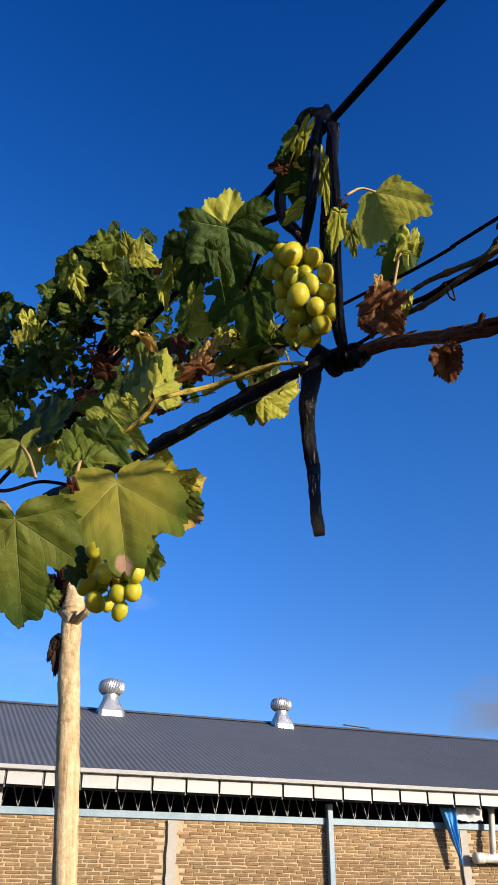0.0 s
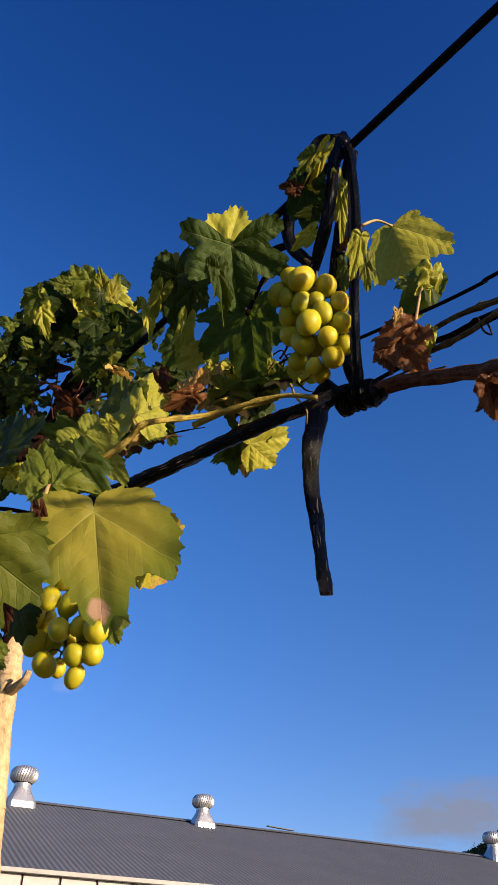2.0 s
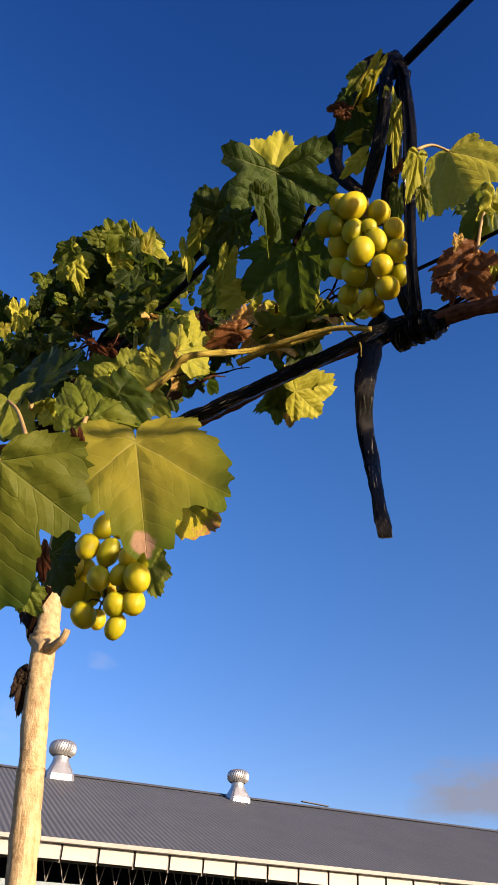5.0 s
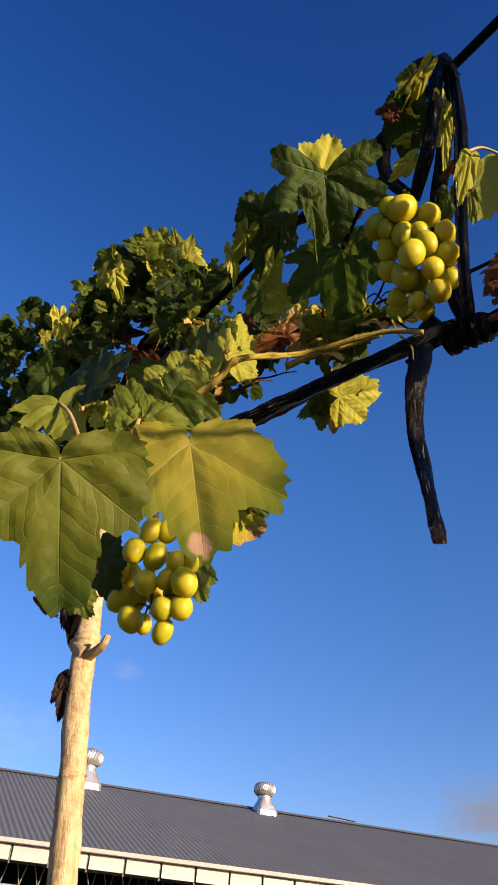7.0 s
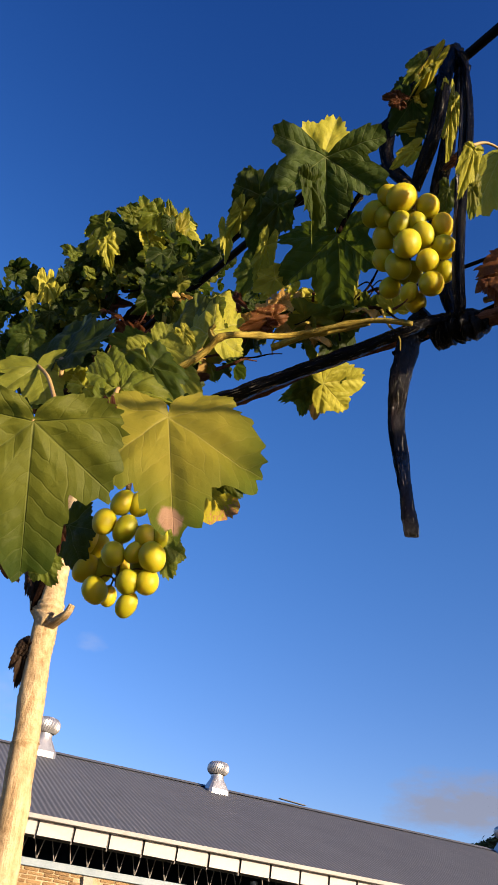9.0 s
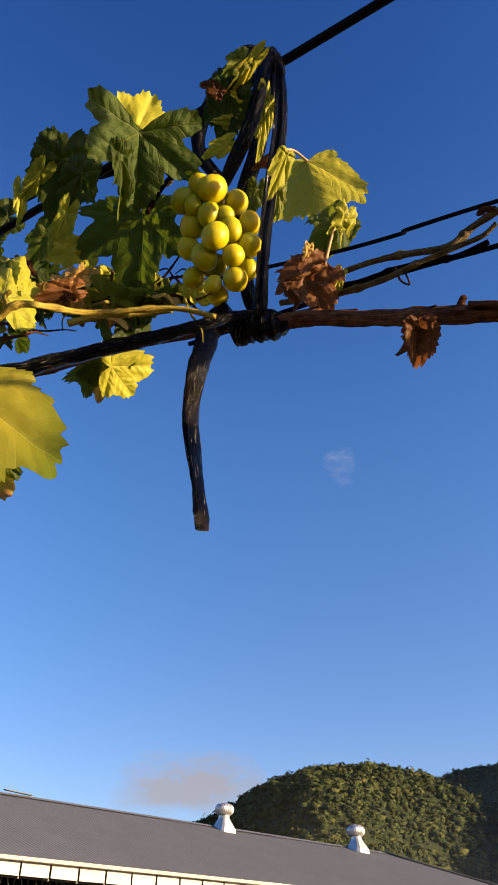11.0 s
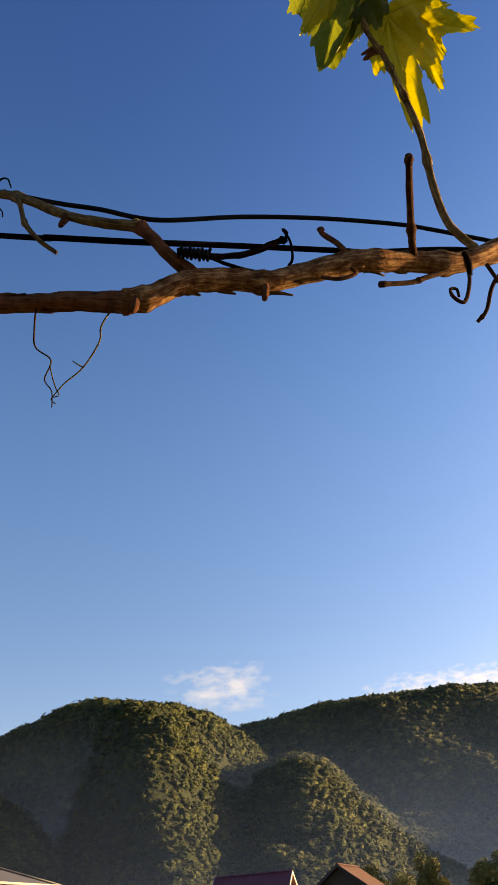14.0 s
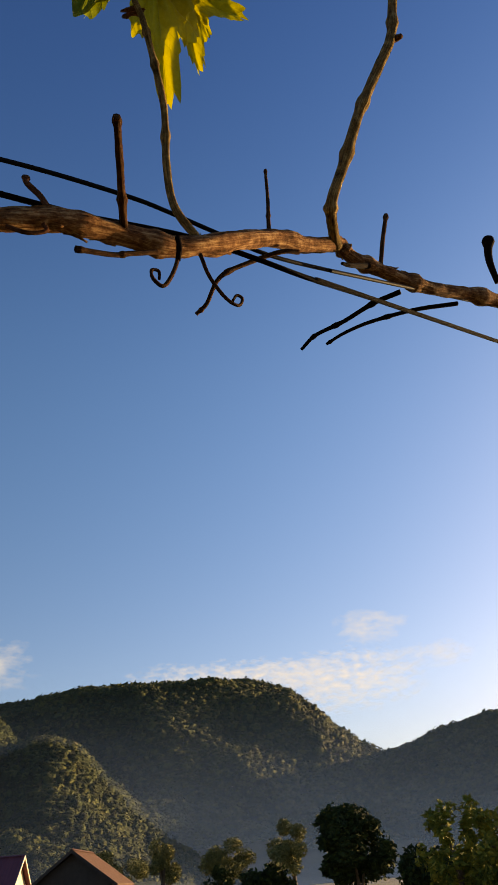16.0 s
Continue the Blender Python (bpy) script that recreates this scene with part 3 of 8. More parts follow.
def tree(label, bearing, distance, top, width, material, seed, leaf=0.16, leaves=2600, lumps=16, depth=1.0, low=0.3, tuft=(0.25, 0.45)):
    """A broad-leaved tree: tapered trunk, limbs and a crown of small leaves."""
    rng = random.Random(seed)
    x, y = distance * math.sin(radians(bearing)), distance * math.cos(radians(bearing))
    z0 = ground_z(x, y)
    t = thing("tree", label, "tree", (x, y, z0), group="trees beyond the vineyard")
    h = top - z0
    mid = z0 + h * (low + (1 - low) / 2)
    size = (width / 2, width / 2 * depth, h * (1 - low) / 2)
    crown, cs = leafy_crown("crown", rng, (x, y, mid), size, lumps, leaves, leaf, material, t, tuft)
    part("trunk", tube("trunk", [(x, y, z0 - 0.1), (x + 0.05 * h, y, z0 + h * low * 0.6), (x, y + 0.03 * h, mid)], (h * 0.035, h * 0.015), TRUNK, 8, h * 0.05, rough=0.2), t)
    for k in range(5):
        c = cs[k][0]
        part("limb", tube("limb", [(x, y, z0 + h * low * 0.8), (x + c.x * 0.5, y + c.y * 0.5, mid + c.z * 0.3 - h * 0.05), (x + c.x, y + c.y, mid + c.z)], (h * 0.016, h * 0.004), TRUNK, 6, h * 0.06), t)
    return t


tree("dark green mango tree with a dense sunlit-edged crown", 80.4, 30, 4.05, 3.3, FOLIAGE_DARK, 11, 0.11, 9000, 44, low=0.22, tuft=(0.16, 0.34))
tree("sunlit yellow-green fruit tree at the field edge", 87.0, 17, 3.0, 2.0, FOLIAGE_BRIGHT, 12, 0.08, 2600, 34, low=0.2, tuft=(0.1, 0.22))
tree("sunlit yellow-green fruit tree at the field edge", 90.8, 16, 3.2, 2.2, FOLIAGE_BRIGHT, 13, 0.08, 3000, 38, low=0.2, tuft=(0.1, 0.22))
tree("low dark green shrub beside the houses", 74.5, 34, 2.6, 2.4, FOLIAGE_DARK, 14, 0.12, 3000, 12, low=0.1)
tree("low dark green shrub beside the houses", 71.5, 38, 2.5, 2.2, FOLIAGE_DARK, 15, 0.12, 2600, 12, low=0.1)
tree("hazy olive-green tree in front of the hills", 76.4, 85, 7.2, 5.0, FOLIAGE_HAZY_OLIVE, 16, 0.17, 5200, 12)
tree("hazy olive-green tree in front of the hills", 72.3, 95, 6.4, 6.0, FOLIAGE_HAZY_OLIVE, 17, 0.17, 5200, 12)
tree("hazy olive-green tree in front of the hills", 68.0, 100, 7.2, 4.6, FOLIAGE_HAZY_OLIVE, 18, 0.17, 5200, 12)
tree("hazy olive-green tree in front of the hills", 63.4, 100, 7.2, 7.0, FOLIAGE_HAZY_OLIVE, 19, 0.17, 5200, 14)
tree("hazy olive-green tree in front of the hills", 65.6, 120, 6.6, 7.0, FOLIAGE_HAZY_OLIVE, 20, 0.17, 5200, 12)
tree("small green tree beside the warehouse", 50.6, 70, 4.7, 2.4, FOLIAGE_BRIGHT, 21, 0.2, 1500, 8)
tree("small palm-like tree beside the warehouse", 45.4, 75, 5.2, 2.6, FOLIAGE_HAZY_OLIVE, 22, 0.22, 1500, 8)
tree("dark green tree at the field edge", 84.6, 26, 2.9, 2.0, FOLIAGE_DARK, 23, 0.11, 3200, 12, low=0.1)


def house(label, bearing, distance, turn, length, width, eave, ridge, roof_mat, wall_mat):
    """A small gabled house: walls, two roof slopes, gable boards, door and window."""
    x, y = distance * math.sin(radians(bearing)), distance * math.cos(radians(bearing))
    base = pose(x, y, 0, 0, 0, turn)
    h = thing("house", label, "house", (x, y, 0), group="houses beyond the field")
    l, w, o = length / 2, width / 2, 0.45

    def mesh(name, verts, faces, mat, parent=h, label=""):
        return part(name, mesh_of(name, [base @ Vector(v) for v in verts], faces, mat), parent, label)

    t = 0.2
    for s in (-1, 1):
        a, b = s * w, s * (w - t)
        mesh("wall", [(-l, a, 0), (l, a, 0), (l, a, eave), (-l, a, eave), (-l, b, 0), (l, b, 0), (l, b, eave), (-l, b, eave)], [(0, 1, 2, 3), (7, 6, 5, 4), (3, 2, 6, 7), (0, 3, 7, 4), (1, 5, 6, 2)], wall_mat)
        a, b = s * l, s * (l - t)
        mesh("gable_wall", [(a, -w, 0), (a, w, 0), (a, w, eave), (a, 0, ridge - 0.15), (a, -w, eave), (b, -w, 0), (b, w, 0), (b, w, eave), (b, 0, ridge - 0.15), (b, -w, eave)], [(0, 1, 2, 3, 4), (9, 8, 7, 6, 5), (2, 7, 8, 3), (3, 8, 9, 4)], wall_mat)
    drop = (ridge - eave) / w * o
    for s in (-1, 1):
        n = 26
        vs, fs = [], []
        for k in range(n * 2 + 1):
            q = -l - o + (2 * l + 2 * o) * k / (2 * n)
            lift = 0.03 * (k % 2)
            for dz in (0.0, 0.08):
                vs += [(q, 0, ridge + dz + lift), (q, s * (w + o), eave - drop + dz + lift)]
        for k in range(n * 2):
            i = k * 4
            fs += [(i + 2, i + 3, i + 7, i + 6), (i, i + 4, i + 5, i + 1), (i + 1, i + 5, i + 7, i + 3)]
        mesh("roof_slope", vs, fs, roof_mat)
        for e in (-1, 1):
            q = e * (l + o)
            mesh("barge_board", [(q, 0, ridge + 0.1), (q, s * (w + o), eave - drop + 0.1), (q, s * (w + o), eave - drop - 0.12), (q, 0, ridge - 0.12), (q + e * 0.05, 0, ridge + 0.1), (q + e * 0.05, s * (w + o), eave - drop + 0.1), (q + e * 0.05, s * (w + o), eave - drop - 0.12), (q + e * 0.05, 0, ridge - 0.12)], [(0, 1, 2, 3), (7, 6, 5, 4), (0, 4, 5, 1), (2, 6, 7, 3)], PLASTER if roof_mat is RED_ROOF else DARK_TIMBER)
    mesh("ridge_cap", [(-l - o, -0.18, ridge + 0.05), (-l - o, 0, ridge + 0.16), (-l - o, 0.18, ridge + 0.05), (l + o, -0.18, ridge + 0.05), (l + o, 0, ridge + 0.16), (l + o, 0.18, ridge + 0.05)], [(0, 1, 4, 3), (1, 2, 5, 4)], roof_mat)


house("small cream house with a maroon metal roof", 56.8, 80, -74, 6.4, 4.6, 3.3, 5.25, RED_ROOF, PLASTER)
house("dark timber house with a clay tile roof", 62.9, 62, 14, 5.4, 5.2, 2.6, 4.45, TILE_ROOF, DARK_TIMBER)
house("low house with an orange clay tile roof", 52.2, 95, -50, 4.4, 4.0, 3.9, 5.3, TILE_ROOF, PLASTER)


def cloud(bearing, elevation, distance, width, height, seed, material):
    """A thin bank of cloud, far behind the hills."""
    n, k = 24, 6
    vs, uv, fs = [], [], []
    for i in range(n + 1):
        for j in range(k + 1):
            b = radians(bearing + (i / n - 0.5) * width)
            e = radians(elevation + (j / k - 0.5) * height)
            vs.append((distance * math.cos(e) * math.sin(b), distance * math.cos(e) * math.cos(b), distance * math.sin(e) + seed))
            uv.append((i / n, j / k))
    for i in range(n):
        for j in range(k):
            a = i * (k + 1) + j
            fs.append((a, a + 1, a + k + 2, a + k + 1))
    ob = new("backdrop_cloud", mesh_of("backdrop_cloud", vs, fs, material, True, uv))
    ob.visible_shadow = False
    tagged(ob, "soft pale cloud low over the hills", "cloud", kind="structure")


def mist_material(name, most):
    """Thin morning mist and painted distance haze: it lets most of what lies behind through, and takes the light of the
    sky.
    """
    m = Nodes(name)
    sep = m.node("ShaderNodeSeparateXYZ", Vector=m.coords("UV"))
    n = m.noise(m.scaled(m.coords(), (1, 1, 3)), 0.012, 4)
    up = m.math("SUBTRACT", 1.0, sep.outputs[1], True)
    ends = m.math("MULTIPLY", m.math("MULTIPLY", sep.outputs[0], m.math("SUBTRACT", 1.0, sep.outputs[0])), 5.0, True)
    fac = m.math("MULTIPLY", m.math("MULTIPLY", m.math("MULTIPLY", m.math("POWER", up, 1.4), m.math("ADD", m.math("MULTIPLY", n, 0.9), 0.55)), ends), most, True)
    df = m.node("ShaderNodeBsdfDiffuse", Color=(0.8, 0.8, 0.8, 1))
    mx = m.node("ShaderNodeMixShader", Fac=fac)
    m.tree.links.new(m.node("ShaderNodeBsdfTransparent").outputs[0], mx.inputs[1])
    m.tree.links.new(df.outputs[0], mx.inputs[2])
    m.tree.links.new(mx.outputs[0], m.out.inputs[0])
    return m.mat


def mist(distance, first, last, top, most):
    """A curtain of mist and distance haze added across the valley, thickest at the ground."""
    vs, uv, fs, n, k = [], [], [], 40, 8
    for i in range(n + 1):
        b = radians(first + (last - first) * i / n)
        for j in range(k + 1):
            vs.append((distance * math.sin(b), distance * math.cos(b), distance * math.tan(radians(top)) * j / k))
            uv.append((i / n, j / k))
    for i in range(n):
        for j in range(k):
            a = i * (k + 1) + j
            fs.append((a, a + k + 1, a + k + 2, a + 1))
    ob = new("backdrop_mist", mesh_of("backdrop_mist", vs, fs, mist_material("mist_and_haze", most), True, uv))
    ob.visible_shadow = False
    tagged(ob, "thin curtain of valley mist and painted distance haze", "mist", kind="structure")


# upright sheets that whiten the hills, standing in for haze in the air
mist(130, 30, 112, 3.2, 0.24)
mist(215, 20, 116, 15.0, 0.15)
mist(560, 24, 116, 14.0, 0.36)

cloud(19.5, 10.6, 3000, 13, 5.5, 0, CLOUD_GREY)
cloud(31.0, 32.5, 3400, 4.5, 4.0, 0, CLOUD_THIN)
cloud(-7.8, 18.1, 3400, 3.5, 2.4, 0, CLOUD_THIN)
cloud(-15.0, 13.5, 3300, 12, 6.0, 0, CLOUD_THIN)
cloud(55.5, 13.6, 3100, 11, 4.6, 40, CLOUD_WISP)
cloud(73.5, 12.9, 3200, 22, 3.6, 0, CLOUD)
cloud(83.5, 14.6, 3350, 8, 3.4, 60, CLOUD_WISP)
cloud(81.0, 10.6, 3300, 17, 6.0, 90, CLOUD)
cloud(87.5, 13.2, 3400, 9, 2.6, 0, CLOUD_WISP)

# ---------------------------------------------------------------- warehouse
BW = pose(-3.011, 12.475, 0, 0, 0, 21.2)     # x along the eave, y into the building
S0, S1, HIP = -14.0, 26.4, 22.4
WALL_N, RIDGE_N, RIDGE_Z, EAVE_Z = 0.6, 5.5, 5.05, 3.08
SLOPE = (RIDGE_Z - EAVE_Z) / (RIDGE_N + 0.05)
warehouse = thing("warehouse", "long brick warehouse with a dark grey corrugated hip roof", "warehouse", BW @ Vector((6, 5, 0)))


def wh(name, data, s=0.0, n=0.0, z=0.0, label="", parent=None, turn=(0, 0, 0)):
    return part(name, data, parent or warehouse, label, BW @ pose(s, n, z, *turn))


def slope_top(s):
    return min(1.0, max(0.0, (S1 - s) / (S1 - HIP)))


def build_roof():
    period, per = 0.096, 6
    count = int((S1 - S0) / period * per)
    vs, fs = [], []
    rows = 5
    for k in range(count + 1):
        s = S0 + (S1 - S0) * k / count
        wave = 0.006 * math.cos(2 * math.pi * k / per)
        top = slope_top(s)
        for j in range(rows):
            n = -0.05 + (RIDGE_N + 0.05) * top * j / (rows - 1)
            sag = 0.012 * noise.noise(Vector((s * 0.35, n * 0.4, 0)))
            vs.append((s, n, EAVE_Z + (n + 0.05) * SLOPE + wave + sag))
    for k in range(count):
        for j in range(rows - 1):
            a = k * rows + j
            fs.append((a, a + rows, a + rows + 1, a + 1))
    wh("roof_slope", mesh_of("roof_slope", vs, fs, ROOF_STEEL), label="dark grey corrugated steel roofing")
    b = 2 * RIDGE_N + 0.05
    low = [(S0, b, EAVE_Z), (S1, b, EAVE_Z), (HIP, RIDGE_N, RIDGE_Z), (S0, RIDGE_N, RIDGE_Z)]
    wh("roof_slope", mesh_of("roof_back", low, [(0, 1, 2, 3)], ROOF_STEEL))
    wh("roof_slope", mesh_of("roof_hip", [low[2], low[1], (S1, -0.05, EAVE_Z)], [(0, 1, 2)], ROOF_STEEL))
    cap = []
    for s in (S0, HIP):
        cap += [(s, RIDGE_N - 0.2, RIDGE_Z - 0.045), (s, RIDGE_N, RIDGE_Z + 0.035), (s, RIDGE_N + 0.2, RIDGE_Z - 0.045)]
    wh("ridge_cap", mesh_of("ridge_cap", cap, [(0, 3, 4, 1), (1, 4, 5, 2)], ROOF_STEEL))
    a, c = Vector((HIP, RIDGE_N, RIDGE_Z + 0.03)), Vector((S1, -0.05, EAVE_Z + 0.03))
    wh("hip_cap", tube("hip_cap", [a, (a + c) / 2, c], 0.06, ROOF_STEEL, 6, 1.0, flat=0.4))
    wh("lifted_flashing", box_mesh("lifted_flashing", (0.75, 0.1, 0.02), ROOF_STEEL, 0.004), 8.3, RIDGE_N - 0.05, RIDGE_Z + 0.07, turn=(0, 2, 3))


build_roof()


def build_eave():
    rng = random.Random(8)
    panel = [box_mesh("panel", (0.515, 0.012, 0.2), WHITE_METAL, 0.004, 0.003, rng) for _ in range(4)]
    bracket = box_mesh("bracket", (0.022, 0.05, 0.25), GREY_STEEL, 0.003)
    for i in range(-25, 49):
        s = i * 0.55
        if s > S1 - 0.6:
            break
        wh("panel", panel[i % 4], s + 0.275, -0.02, 2.955, turn=(rng.uniform(-1.5, 1.5), rng.uniform(-0.5, 0.5), 0))
        wh("bracket", bracket, s, 0.03, 2.94)
    wh("gutter", mesh_of("gutter", [(S0, -0.03, 3.055), (S0, -0.14, 3.06), (S0, -0.15, 3.115), (S0, -0.135, 3.115), (S0, -0.03, 3.07), (S1, -0.03, 3.055), (S1, -0.14, 3.06), (S1, -0.15, 3.115), (S1, -0.135, 3.115), (S1, -0.03, 3.07)], [(0, 1, 6, 5), (1, 2, 7, 6), (2, 3, 8, 7), (3, 4, 9, 8)], WHITE_METAL), label="pale metal gutter")
    wh("fascia_rail", box_mesh("fascia_rail", (S1 - S0, 0.03, 0.035), GREY_STEEL, 0.004), (S0 + S1) / 2, 0.02, 3.04)


build_eave()


def build_walls():
    l, m = S1 - S0 - 0.8, (S0 + S1) / 2 - 0.1
    wh("wall_core", box_mesh("wall_core", (l, 0.2, 2.51), MORTAR), m, WALL_N + 0.115, 1.255, "rough sandy mortar")
    wh("ring_beam", box_mesh("ring_beam", (l, 0.15, 0.105), BLUE_STEEL, 0.006), m, WALL_N + 0.04, 2.562, "pale blue painted beam")
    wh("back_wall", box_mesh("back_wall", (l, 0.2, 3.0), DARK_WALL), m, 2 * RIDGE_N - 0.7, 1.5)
    wh("end_wall", box_mesh("end_wall", (0.2, 2 * RIDGE_N - 1.4, 2.9), MORTAR), S1 - 0.6, RIDGE_N - 0.05, 1.45)
    wh("end_wall", box_mesh("end_wall", (0.2, 2 * RIDGE_N - 1.4, 2.9), MORTAR), S0 + 0.3, RIDGE_N - 0.05, 1.45)
    rng = random.Random(3)
    for s in (-3.4, 2.18, 7.66, 10.45, 16.0, 21.5):
        bm = bmesh.new()
        bmesh.ops.create_cube(bm, size=1.0)
        bmesh.ops.subdivide_edges(bm, edges=[e for e in bm.edges if abs(e.verts[0].co.z - e.verts[1].co.z) > 0.5], cuts=30)
        for v in bm.verts:
            v.co = Vector((v.co.x * (0.15 + rng.uniform(-0.02, 0.02)), v.co.y * 0.06, v.co.z * 2.49))
        wh("concrete_pier", bm_mesh("concrete_pier", bm, CONCRETE), s, WALL_N - 0.018, 1.25, "grey concrete pier")
    for s in (-0.57, 4.95, 13.2, 18.7):
        wh("steel_post", box_mesh("steel_post", (0.095, 0.1, 2.83), BLUE_STEEL, 0.006), s, WALL_N - 0.08, 1.415, "pale blue steel post")
    bar = bmesh.new()
    for x in (-0.085, 0.06):
        d = Vector((x, 0, 0.27))
        m4 = Matrix.Translation(d / 2) @ Vector((0, 0, 1)).rotation_difference(d).to_matrix().to_4x4() @ Matrix.Diagonal((0.014, 0.014, d.length, 1))
        bmesh.ops.create_cube(bar, size=1.0, matrix=m4)
    strut = bm_mesh("lattice_strut", bar, GREY_STEEL)
    s = -5.0
    while s < 13.5:
        if abs(s - 4.95) > 0.09:
            wh("lattice_strut", strut, s, WALL_N, 2.612, turn=(0, rng.uniform(-3, 3), 0))
        s += 0.262 + rng.uniform(-0.012, 0.012)
    wh("lattice_chord", box_mesh("lattice_chord", (20, 0.04, 0.03), GREY_STEEL, 0.003), 4.5, WALL_N, 2.895)


build_walls()


def vent(s, n, size, lean=0.0):
    """A turbine roof vent: flared square base, neck and a vaned globe."""
    z = EAVE_Z + (n + 0.05) * SLOPE
    base_at = BW @ pose(s, n, z - 0.1, lean, 0, 0)
    v = thing("roof_vent", "galvanised turbine roof vent on a flared square base", "roof vent", base_at.translation, group="vents along the ridge")
    sides, rows = 24, []
    for f, w, sq in ((0.0, 0.30, 1.0), (0.15, 0.29, 1.0), (0.3, 0.24, 0.8), (0.45, 0.19, 0.3), (0.52, 0.175, 0.0), (0.6, 0.175, 0.0)):
        row = []
        for j in range(sides):
            a = 2 * math.pi * (j + 0.5) / sides
            c, d = math.cos(a), math.sin(a)
            k = 1 + sq * (1 / max(abs(c), abs(d)) - 1)
            row.append((w * k * c * size, w * k * d * size, f * size * 0.85))
        rows.append(row)

    def loft(rows, mat, name, smooth):
        vs = [p for r in rows for p in r]
        k = len(rows[0])
        fs = [(i * k + j, i * k + (j + 1) % k, (i + 1) * k + (j + 1) % k, (i + 1) * k + j) for i in range(len(rows) - 1) for j in range(k)]
        fs.append(tuple(range((len(rows) - 1) * k, len(rows) * k)))
        return part(name, mesh_of(name, vs, fs, mat, smooth), v, "", base_at)

    loft(rows, GALV, "base", False)
    globe, k = [], 96
    for i in range(15):
        f = i / 14
        z0 = 0.52 + 0.36 * f
        w = 0.30 * (1 - abs(2 * f - 0.9) ** 2.6 * 0.42)
        if f > 0.9:
            w *= 0.8
        if f == 1:
            w *= 0.4
        globe.append([(math.cos(2 * math.pi * j / k + f * 0.35) * size * w * (1 - 0.022 * (j % 3)), math.sin(2 * math.pi * j / k + f * 0.35) * size * w * (1 - 0.022 * (j % 3)), z0 * size) for j in range(k)])
    loft(globe, GALV, "turbine", False)
    return v


vent(1.92, 5.05, 0.98)
vent(6.12, 5.2, 0.86)
vent(14.75, 5.25, 0.9, 2)
vent(20.6, 5.15, 1.0, -3)


def hanging_sheet(name, label, s0, s1, z0, z1, n, mat, seed, fold=0.05, taper=0.0):
    """A creased sheet that hangs from the eave, with a ragged lower edge."""
    k, r = 26, 22
    vs, fs = [], []
    for i in range(k + 1):
        for j in range(r + 1):
            f, g = i / k, j / r
            rag = 0.16 * (z1 - z0) * noise.noise(Vector((f * 5, seed, 0))) * g
            sw = 1 - taper * g
            s = s0 + (s1 - s0) * (0.5 + (f - 0.5) * sw) + 0.2 * taper * g
            p = Vector((f * 7 + seed, g * 2.2, seed * 0.3))
            vs.append((s, n + fold * noise.noise(p) + fold * 0.6 * math.sin(f * 17 + g * 2 + seed), z1 - (z1 - z0) * g + rag))
    for i in range(k):
        for j in range(r):
            a = i * (r + 1) + j
            fs.append((a, a + 1, a + r + 2, a + r + 1))
    me = mesh_of(name, [BW @ Vector(v) for v in vs], fs, mat, True)
    ob = new(name, me)
    sol = ob.modifiers.new("thickness", "SOLIDIFY")
    sol.thickness = 0.003
    return tagged(ob, label, "sheet")


hanging_sheet("tarpaulin", "crumpled bright blue tarpaulin hanging on the brick wall", 7.1, 7.42, 1.95, 2.84, 0.36, TARP, 2.0, 0.05, 0.86)
hanging_sheet("plastic_sheet", "torn grey plastic sheet under the warehouse eave", 7.42, 8.02, 2.64, 2.87, 0.42, GREY_SHEET, 5.0, 0.04)
hanging_sheet("plastic_sheet", "torn grey plastic sheet under the warehouse eave", 14.4, 16.6, 2.5, 2.86, 0.45, GREY_SHEET, 7.0, 0.05)
hanging_sheet("plastic_sheet", "torn grey plastic sheet under the warehouse eave", 17.3, 18.5, 2.45, 2.84, 0.45, GREY_SHEET, 9.0, 0.05)
hanging_sheet("plastic_sheet", "torn grey plastic sheet under the warehouse eave", 20.2, 23.0, 2.6, 2.84, 0.45, GREY_SHEET, 11.0, 0.05)


def pipes():
    p = thing("drain_pipe", "pale plastic drain pipe with a wide elbow", "pipe", BW @ Vector((8.2, 0.4, 2.05)))

    def run(name, a, b, r, mat=PVC, label=""):
        q = [BW @ Vector(a), (BW @ Vector(a) + BW @ Vector(b)) / 2, BW @ Vector(b)]
        part(name, tube(name, q, r, mat, 16, 0.2), p, label)

    run("downpipe", (8.22, 0.38, 2.92), (8.12, 0.38, 2.1), 0.055)
    run("cross_pipe", (7.74, 0.38, 2.05), (11.5, 0.38, 2.03), 0.075)
    run("socket", (7.72, 0.38, 2.05), (7.9, 0.38, 2.05), 0.088, PVC, "wide pipe socket")
    run("elbow", (8.12, 0.38, 2.12), (8.12, 0.38, 2.0), 0.075)
    q = thing("drain_pipe", "white plastic downpipe on the brick wall", "pipe", BW @ Vector((-0.57, 0.35, 0)))
    part("downpipe", tube("downpipe", [BW @ Vector((-0.57, 0.36, 2.85)), BW @ Vector((-0.575, 0.36, 1.4)), BW @ Vector((-0.58, 0.36, 0))], 0.05, WHITE_METAL, 14, 0.3), q)


pipes()

